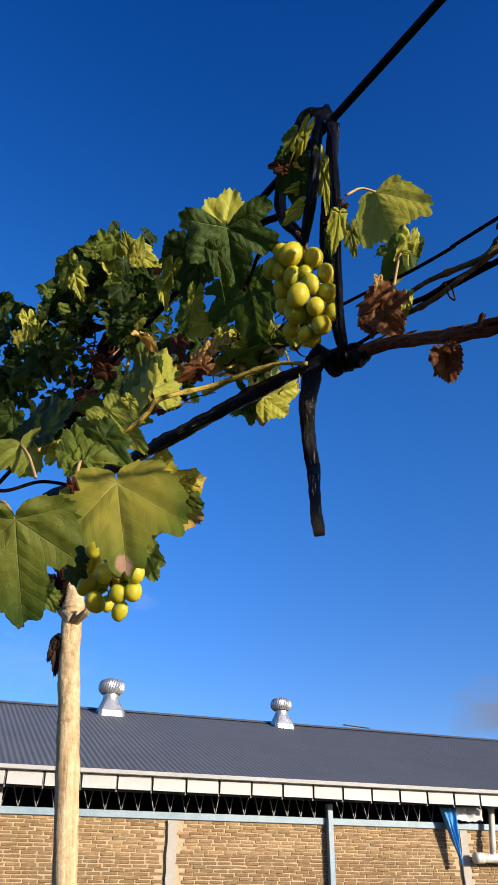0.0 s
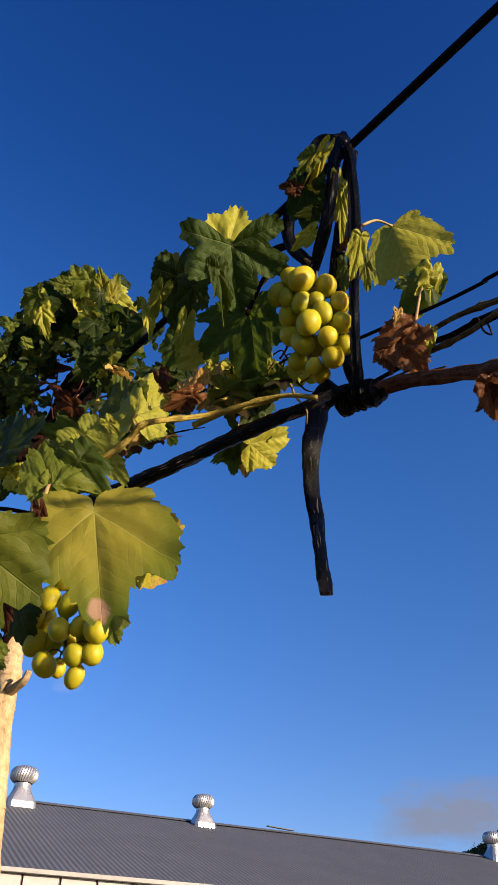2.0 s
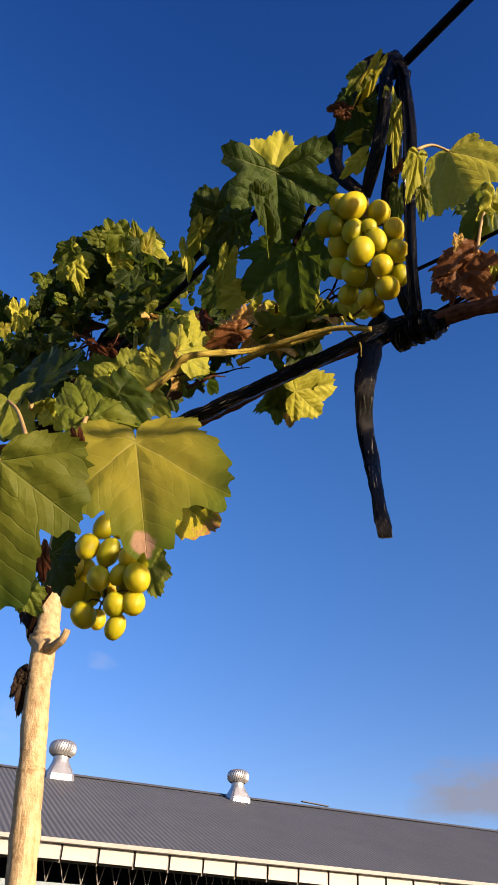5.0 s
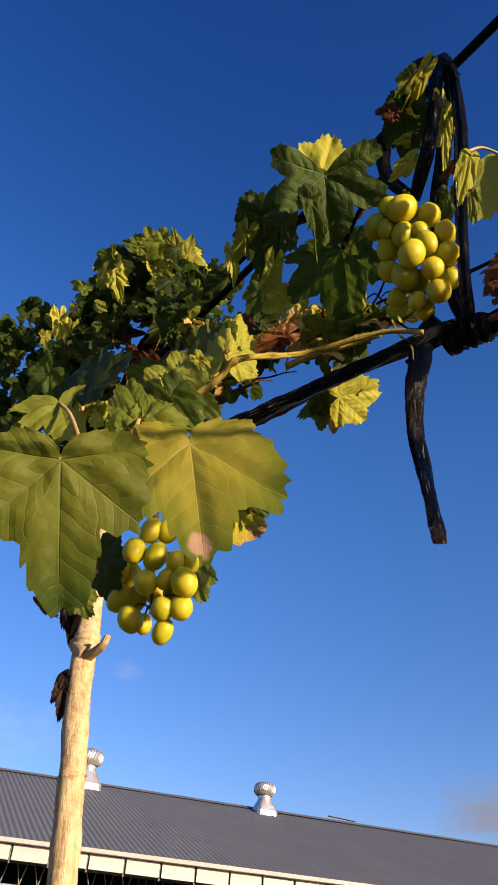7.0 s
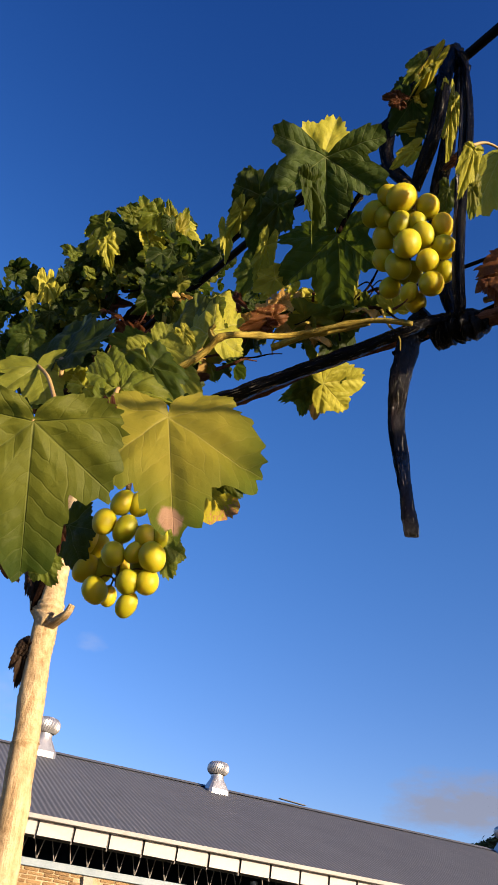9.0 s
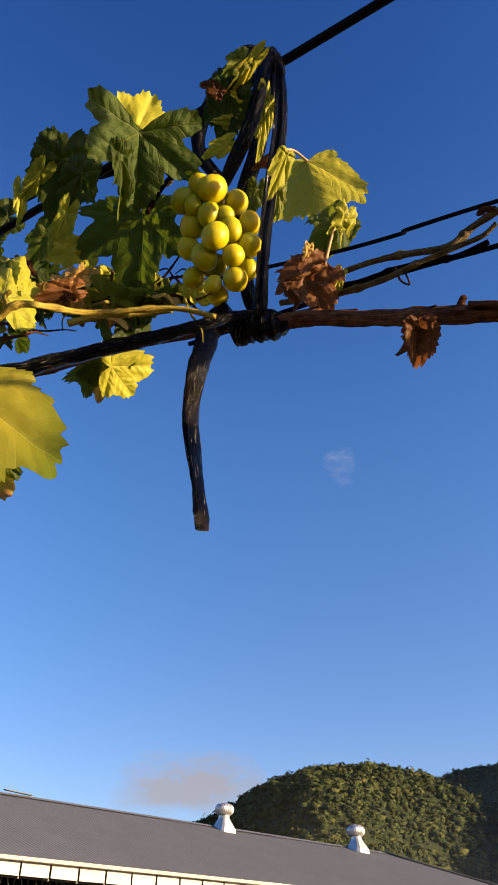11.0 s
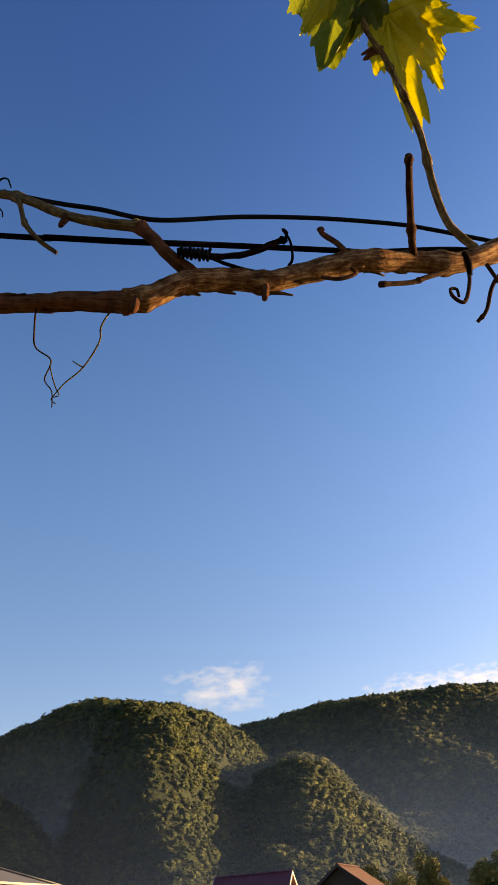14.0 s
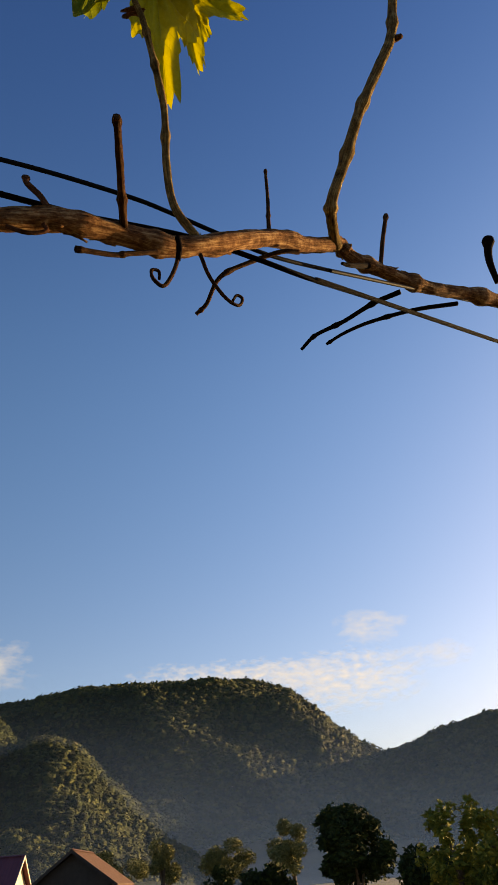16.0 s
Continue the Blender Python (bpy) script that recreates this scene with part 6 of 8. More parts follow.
leaf_at((-0.2276, 0.9844, 2.5061), (-0.255, 0.9968, 2.4762), (0.1117, -0.821, -0.5599), LEAF_FRESH, 1, 0.4, 0.2, 7, 1)
leaf_at((-0.2475, 1.0036, 2.5001), (-0.2528, 0.9724, 2.5313), (0.4809, -0.8693, -0.114), LEAF_OLIVE, 0.9, 0.4, 0.2, 2, 1)
leaf_at((-0.2616, 0.9685, 2.4736), (-0.2855, 0.9565, 2.4722), (0.0351, -0.9048, -0.4244), LEAF_GREEN, 1, 0.4, 0.2, 3, 1)
leaf_at((-0.3013, 0.9741, 2.4532), (-0.3324, 0.9923, 2.443), (0.0693, -0.9704, -0.2315), LEAF_GREEN, 1, 0.4, 0.2, 8, 1)
leaf_at((-0.1993, 1.041, 2.4192), (-0.1679, 1.0253, 2.4581), (0.5636, -0.6612, -0.4952), LEAF_OLIVE, 0.6, 0.4, 0.2, 5, 1)
leaf_at((-0.1955, 1.0182, 2.397), (-0.2179, 0.997, 2.4233), (0.4922, -0.8075, -0.3251), LEAF_LIME, 0.6, 0.4, 0.2, 6, 1)
leaf_at((-0.1954, 1.0357, 2.4107), (-0.1623, 1.0456, 2.4153), (0.0672, -0.8303, -0.5533), LEAF_LIME, 0.5, 0.4, 0.2, 2, 1)
leaf_at((-0.2008, 1.003, 2.4049), (-0.2289, 0.9916, 2.4069), (0.0868, -0.9135, -0.3975), LEAF_FRESH, 0.7, 0.4, 0.2, 4, 1)
leaf_at((-0.3034, 1.0404, 2.46), (-0.2873, 1.0616, 2.4333), (0.5617, -0.6865, -0.4617), LEAF_FRESH, 0.5, 0.4, 0.2, 3, 1)
leaf_at((-0.3755, 1.0452, 2.3844), (-0.3675, 1.0744, 2.3449), (0.3758, -0.9221, -0.0921), LEAF_LIME, 0.55, 0.4, 0.2, 4, 1)
leaf_at((-0.365, 1.0733, 2.431), (-0.3687, 1.0825, 2.3967), (0.1105, -0.8003, -0.5893), LEAF_FRESH, 0.6, 0.4, 0.2, 5, 1)
leaf_at((-0.3454, 1.0264, 2.4349), (-0.3675, 1.018, 2.4448), (0.5025, -0.844, -0.1874), LEAF_FRESH, 0.9, 0.4, 0.2, 7, 1)
leaf_at((-0.3145, 1.0155, 2.3908), (-0.2993, 1.0272, 2.3921), (0.181, -0.7944, -0.5798), LEAF_FRESH, 0.9, 0.4, 0.2, 8, 1)
# behind them, leaves whose shade is put into a dark colour
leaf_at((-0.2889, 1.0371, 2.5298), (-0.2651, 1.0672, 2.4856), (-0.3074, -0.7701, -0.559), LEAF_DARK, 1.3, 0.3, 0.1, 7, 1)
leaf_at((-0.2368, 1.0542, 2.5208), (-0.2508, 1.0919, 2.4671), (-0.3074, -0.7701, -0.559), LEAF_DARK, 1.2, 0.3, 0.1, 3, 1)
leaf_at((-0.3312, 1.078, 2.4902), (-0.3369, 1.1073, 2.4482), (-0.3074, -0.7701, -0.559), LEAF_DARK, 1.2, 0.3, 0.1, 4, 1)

# sunlit leaves at the top of the young shoot
leaf_at((0.3811, 0.1877, 2.1985), (0.4139, 0.1927, 2.102), (-0.8297, -0.3694, -0.4184), LEAF_YELLOW, 0.68, 0.15, 0, 6, 0.3, halves=(0.95, 0.75, 0, 10, 0), shape=(48, 0.74, 0.52, 0.48, 0.8))
leaf_at((0.3936, 0.1798, 2.202), (0.4208, 0.1249, 2.1851), (-0.8989, -0.2965, -0.3225), LEAF_YELLOW, 0.62, 0.2, 0.1, 1, 0.4)
leaf_at((0.3997, 0.1729, 2.1995), (0.4256, 0.1695, 2.1444), (-0.7889, -0.3483, -0.5063), LEAF_YELLOW, 0.5, 0.3, 0.1, 3, 0.4)
leaf_at((0.3449, 0.2, 2.2287), (0.358, 0.2394, 2.1561), (-0.7838, -0.4431, -0.4352), LEAF_GREEN, 0.85, 0.2, 0.1, 2, 0.4)
leaf_at((0.3616, 0.1943, 2.2027), (0.3644, 0.2294, 2.157), (-0.4176, -0.7513, -0.511), LEAF_PALE, 0.3, 0.4, 0.2, 8, 1)
leaf_at((0.3378, 0.2142, 2.2097), (0.3369, 0.2404, 2.1733), (-0.4523, -0.7811, -0.4305), LEAF_LIME, 0.5, 0.3, 0.1, 5, 1)
leaf_at((0.4219, 0.1579, 2.2662), (0.4368, 0.1735, 2.2337), (-0.8884, 0.0244, -0.4584), LEAF_DARK, 0.7, 0.5, 0.2, 4, 1)
leaf_at((0.3744, 0.2071, 2.1599), (0.3767, 0.1942, 2.1626), (-0.7445, -0.4352, -0.5063), LEAF_BROWN, 0.6, 0.6, 0.2, 4, 1)

# dry leaves and stalks caught on the canes
leaf_at((-0.0566, 0.6601, 2.0293), (-0.0560, 0.6631, 2.0550), (-0.6241, -0.7998, -0.0216), LEAF_GOLDEN_DRY, 0.7, 0.6, 0.4, 3, 1)
leaf_at((-0.0423, 0.6689, 2.0490), (-0.0452, 0.6721, 2.0754), (-0.3182, -0.9611, 0.0333), LEAF_GOLDEN_DRY, 0.7, 0.6, 0.4, 1, 1)
leaf_at((-0.0313, 0.6765, 2.0368), (-0.0395, 0.6791, 2.0193), (0.5404, -0.6251, -0.6174), LEAF_GOLDEN_DRY, 0.7, 0.6, 0.4, 5, 1)
leaf_at((-0.0680, 0.6634, 2.0183), (-0.0842, 0.6737, 2.0212), (-0.5137, -0.2759, -0.8588), LEAF_GOLDEN_DRY, 0.7, 0.6, 0.4, 2, 1)
leaf_at((-0.0511, 0.6419, 1.9971), (-0.0665, 0.6477, 2.0075), (-0.7250, -0.6950, -0.1690), LEAF_BROWN, 0.7, 0.6, 0.4, 5, 1)
leaf_at((-0.0862, 0.7401, 2.1127), (-0.0778, 0.7312, 2.0809), (-0.4515, -0.9043, 0.0605), LEAF_BROWN, 0.7, 0.6, 0.4, 1, 1)
leaf_at((-0.0122, 0.6672, 2.0333), (-0.0087, 0.6655, 2.0105), (-0.0735, -1.0057, 0.0875), LEAF_GOLDEN_DRY, 0.7, 0.6, 0.4, 5, 1)
leaf_at((-0.0265, 0.6882, 2.0724), (-0.0253, 0.6879, 2.0969), (-0.6516, -0.7775, -0.0201), LEAF_GOLDEN_DRY, 0.7, 0.6, 0.4, 7, 1)
leaf_at((-0.0885, 0.6785, 2.0333), (-0.0839, 0.6789, 2.0556), (-0.3915, -0.9304, -0.1168), LEAF_GOLDEN_DRY, 0.7, 0.6, 0.4, 2, 1)
leaf_at((-0.2935, 1.0991, 2.4103), (-0.2581, 1.0693, 2.3932), (-0.6951, -0.6383, -0.3977), LEAF_BROWN, 0.7, 0.6, 0.4, 7, 1)
leaf_at((-0.2241, 1.0813, 2.4749), (-0.2379, 1.0987, 2.5358), (-0.7600, -0.6712, -0.0709), LEAF_GOLDEN_DRY, 0.7, 0.6, 0.4, 4, 1)
leaf_at((-0.1881, 1.0240, 2.3852), (-0.2203, 1.0603, 2.4427), (-0.7610, -0.6559, -0.1685), LEAF_GOLDEN_DRY, 0.7, 0.6, 0.4, 5, 1)

# dry twigs tangled under the golden shoot and in the older part
shoot("dry_twig", [(-0.0600, 0.6825, 2.0354), (-0.0711, 0.6793, 2.0123), (-0.0830, 0.6795, 2.0063), (-0.0844, 0.6853, 2.0030)], (0.0009, 0.0005), CANE_DARK, knots=(0.4,), rough=0.2, parent=vine)
shoot("dry_twig", [(0.0386, 0.7038, 2.1163), (0.0452, 0.7075, 2.1331), (0.0476, 0.6810, 2.1301), (0.0530, 0.6970, 2.1554)], (0.0014, 0.0006), CANE_DARK, knots=(0.4,), rough=0.2, parent=vine)
shoot("dry_twig", [(0.0323, 0.6881, 2.0756), (0.0391, 0.6780, 2.0736), (0.0378, 0.6769, 2.0823), (0.0434, 0.6831, 2.0991)], (0.0011, 0.0006), CANE_TAN, knots=(0.4,), rough=0.2, parent=vine)
shoot("dry_twig", [(0.0529, 0.6762, 2.0741), (0.0648, 0.6713, 2.0828), (0.0733, 0.6654, 2.0964), (0.0816, 0.6640, 2.1078)], (0.0012, 0.0006), CANE_GOLD, knots=(0.4,), rough=0.2, parent=vine)
shoot("dry_twig", [(-0.0320, 0.7243, 2.0902), (-0.0247, 0.7384, 2.0990), (-0.0163, 0.7225, 2.0725), (-0.0101, 0.7071, 2.0508)], (0.0011, 0.0005), BARK, knots=(0.4,), rough=0.2, parent=vine)
shoot("dry_twig", [(-0.0407, 0.6570, 2.0172), (-0.0480, 0.6644, 2.0167), (-0.0538, 0.6650, 2.0090), (-0.0584, 0.6669, 2.0019)], (0.0010, 0.0005), CANE_TAN, knots=(0.4,), rough=0.2, parent=vine)
shoot("dry_twig", [(-0.0873, 0.6967, 1.9880), (-0.0742, 0.6734, 1.9770), (-0.0656, 0.6705, 1.9813), (-0.0552, 0.6766, 1.9867)], (0.0016, 0.0005), BARK, knots=(0.4,), rough=0.2, parent=vine)
shoot("dry_twig", [(0.0434, 0.6759, 2.0905), (0.0470, 0.6656, 2.0747), (0.0598, 0.6742, 2.0898), (0.0630, 0.6754, 2.0948)], (0.0012, 0.0006), BARK, knots=(0.4,), rough=0.2, parent=vine)
shoot("dry_twig", [(-0.0676, 0.6966, 2.0243), (-0.0767, 0.7149, 2.0377), (-0.0856, 0.7278, 2.0547), (-0.0926, 0.7400, 2.0647)], (0.0015, 0.0005), BARK, knots=(0.4,), rough=0.2, parent=vine)
shoot("dry_twig", [(0.0466, 0.6158, 2.0353), (0.0434, 0.6272, 2.0499), (0.0367, 0.6317, 2.0565), (0.0309, 0.6346, 2.0507)], (0.0012, 0.0004), CANE_TAN, knots=(0.4,), rough=0.2, parent=vine)
shoot("dry_twig", [(-0.0159, 0.7452, 2.0994), (-0.0301, 0.7487, 2.0961), (-0.0481, 0.7581, 2.1004), (-0.0583, 0.7571, 2.0887)], (0.0013, 0.0005), CANE_GOLD, knots=(0.4,), rough=0.2, parent=vine)
shoot("dry_twig", [(-0.0669, 0.6808, 1.9913), (-0.0564, 0.6883, 2.0007), (-0.0448, 0.6705, 1.9914), (-0.0347, 0.6753, 1.9978)], (0.0009, 0.0004), CANE_DARK, knots=(0.4,), rough=0.2, parent=vine)
shoot("dry_twig", [(0.0103, 0.6565, 2.0060), (0.0097, 0.6623, 2.0263), (0.0121, 0.6546, 2.0328), (0.0083, 0.6362, 2.0217)], (0.0009, 0.0004), CANE_DARK, knots=(0.4,), rough=0.2, parent=vine)
shoot("dry_twig", [(-0.0164, 0.6516, 2.0153), (-0.0213, 0.6413, 2.0043), (-0.0257, 0.6636, 2.0200), (-0.0319, 0.6680, 2.0122)], (0.0015, 0.0004), CANE_GOLD, knots=(0.4,), rough=0.2, parent=vine)
shoot("dry_twig", [(-0.0357, 0.7279, 2.0792), (-0.0334, 0.7300, 2.0734), (-0.0407, 0.7418, 2.0672), (-0.0405, 0.7259, 2.0384)], (0.0013, 0.0005), CANE_GOLD, knots=(0.4,), rough=0.2, parent=vine)
shoot("dry_twig", [(0.0289, 0.6648, 2.0442), (0.0362, 0.6632, 2.0519), (0.0493, 0.6602, 2.0550), (0.0563, 0.6549, 2.0680)], (0.0008, 0.0004), BARK, knots=(0.4,), rough=0.2, parent=vine)
shoot("dry_twig", [(-0.0020, 0.7006, 2.0614), (0.0015, 0.6905, 2.0722), (0.0035, 0.6884, 2.0909), (0.0067, 0.6876, 2.1129)], (0.0012, 0.0005), CANE_TAN, knots=(0.4,), rough=0.2, parent=vine)
shoot("dry_twig", [(-0.0682, 0.6952, 2.0040), (-0.0878, 0.7272, 2.0303), (-0.1012, 0.7049, 2.0061), (-0.1201, 0.7627, 2.0570)], (0.0015, 0.0005), CANE_TAN, knots=(0.4,), rough=0.2, parent=vine)
shoot("dry_twig", [(0.0107, 0.6897, 2.0473), (0.0188, 0.6935, 2.0577), (0.0277, 0.6732, 2.0550), (0.0341, 0.6643, 2.0541)], (0.0008, 0.0006), CANE_OLIVE, knots=(0.4,), rough=0.2, parent=vine)
shoot("dry_twig", [(0.0441, 0.6134, 2.0077), (0.0465, 0.6136, 2.0098), (0.0476, 0.5980, 1.9997), (0.0496, 0.5926, 1.9996)], (0.0011, 0.0004), BARK, knots=(0.4,), rough=0.2, parent=vine)
shoot("dry_twig", [(0.0262, 0.6733, 2.0728), (0.0385, 0.6658, 2.0803), (0.0522, 0.6564, 2.0761), (0.0610, 0.6425, 2.0660)], (0.0015, 0.0004), BARK, knots=(0.4,), rough=0.2, parent=vine)
shoot("dry_twig", [(0.0091, 0.6946, 2.0401), (0.0157, 0.6839, 2.0499), (0.0230, 0.6855, 2.0786), (0.0273, 0.6708, 2.0793)], (0.0011, 0.0006), CANE_OLIVE, knots=(0.4,), rough=0.2, parent=vine)
shoot("dry_twig", [(-0.0601, 0.7104, 2.0482), (-0.0511, 0.7071, 2.0552), (-0.0474, 0.7064, 2.0644), (-0.0404, 0.7152, 2.0891)], (0.0015, 0.0005), CANE_OLIVE, knots=(0.4,), rough=0.2, parent=vine)
shoot("dry_twig", [(-0.0123, 0.6821, 2.0710), (-0.0128, 0.6801, 2.0786), (-0.0123, 0.6789, 2.0758), (-0.0107, 0.6831, 2.0993)], (0.0015, 0.0005), BARK, knots=(0.4,), rough=0.2, parent=vine)
shoot("dry_twig", [(-0.0884, 0.7199, 2.0381), (-0.0942, 0.7155, 2.0564), (-0.0933, 0.7429, 2.0955), (-0.0938, 0.7139, 2.0796)], (0.0017, 0.0005), CANE_TAN, knots=(0.4,), rough=0.2, parent=vine)
shoot("dry_twig", [(0.0539, 0.6759, 2.1015), (0.0435, 0.6793, 2.0949), (0.0381, 0.6910, 2.1158), (0.0294, 0.7063, 2.1208)], (0.0010, 0.0006), CANE_DARK, knots=(0.4,), rough=0.2, parent=vine)
shoot("dry_twig", [(-0.0200, 0.6880, 2.0343), (-0.0206, 0.6910, 2.0364), (-0.0270, 0.6853, 2.0336), (-0.0331, 0.6902, 2.0488)], (0.0010, 0.0005), CANE_DARK, knots=(0.4,), rough=0.2, parent=vine)
shoot("dry_twig", [(0.0281, 0.6288, 2.0207), (0.0423, 0.6395, 2.0318), (0.0502, 0.6281, 2.0124), (0.0545, 0.6155, 2.0000)], (0.0016, 0.0004), CANE_TAN, knots=(0.4,), rough=0.2, parent=vine)
shoot("dry_twig", [(-0.0614, 0.7236, 2.0627), (-0.0764, 0.7551, 2.0722), (-0.0851, 0.7426, 2.0369), (-0.0950, 0.7557, 2.0410)], (0.0007, 0.0005), CANE_OLIVE, knots=(0.4,), rough=0.2, parent=vine)
shoot("dry_twig", [(0.0266, 0.7028, 2.0716), (0.0190, 0.7073, 2.0622), (0.0072, 0.7178, 2.0585), (-0.0066, 0.7131, 2.0506)], (0.0018, 0.0005), BARK, knots=(0.4,), rough=0.2, parent=vine)
shoot("dry_twig", [(0.0349, 0.6150, 2.0064), (0.0391, 0.6118, 1.9897), (0.0471, 0.6081, 1.9741), (0.0450, 0.5954, 1.9493)], (0.0012, 0.0004), CANE_GOLD, knots=(0.4,), rough=0.2, parent=vine)
shoot("dry_twig", [(-0.0520, 0.6741, 2.0259), (-0.0329, 0.6821, 2.0358), (-0.0209, 0.6555, 2.0195), (-0.0128, 0.6646, 2.0377)], (0.0008, 0.0004), CANE_DARK, knots=(0.4,), rough=0.2, parent=vine)
shoot("dry_twig", [(-0.2726, 1.0845, 2.4358), (-0.2664, 1.0770, 2.4221), (-0.2415, 1.0539, 2.4081), (-0.2423, 1.0539, 2.4176)], (0.0025, 0.0009), CANE_DARK, knots=(0.4,), rough=0.2, parent=vine)
shoot("dry_twig", [(-0.2775, 1.1067, 2.4154), (-0.2782, 1.1223, 2.4042), (-0.2704, 1.0846, 2.3341), (-0.2584, 1.0743, 2.2848)], (0.0016, 0.0009), BARK, knots=(0.4,), rough=0.2, parent=vine)
shoot("dry_twig", [(-0.1473, 0.9548, 2.2581), (-0.1777, 0.9680, 2.2570), (-0.1999, 0.9941, 2.2733), (-0.2232, 1.0146, 2.2810)], (0.0016, 0.0008), BARK, knots=(0.4,), rough=0.2, parent=vine)
shoot("dry_twig", [(-0.1589, 0.9336, 2.2134), (-0.1557, 0.9397, 2.2400), (-0.1471, 0.9337, 2.2613), (-0.1467, 0.9356, 2.2747)], (0.0013, 0.0007), CANE_OLIVE, knots=(0.4,), rough=0.2, parent=vine)
shoot("dry_twig", [(-0.3122, 1.1565, 2.4319), (-0.3409, 1.1798, 2.4504), (-0.3736, 1.1974, 2.4967), (-0.4185, 1.2486, 2.5630)], (0.0015, 0.0011), CANE_DARK, knots=(0.4,), rough=0.2, parent=vine)
shoot("dry_twig", [(-0.3305, 1.1365, 2.4048), (-0.3041, 1.1282, 2.3868), (-0.2726, 1.0904, 2.3686), (-0.2525, 1.0903, 2.3675)], (0.0030, 0.0009), CANE_TAN, knots=(0.4,), rough=0.2, parent=vine)
shoot("dry_twig", [(-0.2220, 1.0397, 2.3482), (-0.2264, 1.0277, 2.3214), (-0.2326, 1.0419, 2.3355), (-0.2366, 1.0462, 2.3324)], (0.0013, 0.0008), CANE_TAN, knots=(0.4,), rough=0.2, parent=vine)
shoot("dry_twig", [(-0.1864, 1.0326, 2.3970), (-0.2041, 1.0525, 2.4268), (-0.2324, 1.0810, 2.4602), (-0.2481, 1.0973, 2.4768)], (0.0019, 0.0009), CANE_DARK, knots=(0.4,), rough=0.2, parent=vine)
shoot("dry_twig", [(-0.2162, 1.0557, 2.4084), (-0.2226, 1.0950, 2.4613), (-0.2495, 1.1019, 2.4861), (-0.2497, 1.0841, 2.4783)], (0.0027, 0.0009), CANE_TAN, knots=(0.4,), rough=0.2, parent=vine)
shoot("dry_twig", [(-0.3004, 1.0821, 2.4000), (-0.3124, 1.0930, 2.4023), (-0.3313, 1.0862, 2.3689), (-0.3454, 1.0891, 2.3533)], (0.0021, 0.0009), BARK, knots=(0.4,), rough=0.2, parent=vine)
shoot("dry_twig", [(-0.2288, 1.0036, 2.2972), (-0.2666, 1.0632, 2.3474), (-0.3047, 1.1103, 2.4008), (-0.3230, 1.1161, 2.3990)], (0.0012, 0.0009), CANE_DARK, knots=(0.4,), rough=0.2, parent=vine)
shoot("dry_twig", [(-0.2544, 1.0387, 2.3379), (-0.2749, 1.0719, 2.3567), (-0.2855, 1.0688, 2.3359), (-0.3049, 1.0869, 2.3438)], (0.0015, 0.0008), BARK, knots=(0.4,), rough=0.2, parent=vine)
shoot("dry_twig", [(-0.1554, 1.0006, 2.3091), (-0.1322, 0.9841, 2.2946), (-0.1103, 0.9805, 2.2930), (-0.1010, 0.9646, 2.2862)], (0.0012, 0.0007), CANE_DARK, knots=(0.4,), rough=0.2, parent=vine)
shoot("dry_twig", [(-0.2066, 0.9703, 2.2892), (-0.2098, 0.9703, 2.2723), (-0.2163, 0.9783, 2.2629), (-0.2321, 0.9924, 2.2598)], (0.0011, 0.0008), BARK, knots=(0.4,), rough=0.2, parent=vine)

# ---------------------------------------------------------------- foliage mass, bunches, straps, wires and post
CROWN = [(-2.2, 2.0), (-1.62, 1.90), (-1.46, 1.84), (-1.31, 1.80), (-1.21, 1.92), (-1.06, 1.90), (-0.94, 1.80), (-0.81, 1.60), (-0.73, 1.42), (-0.5, 1.24), (-0.2, 1.16)]


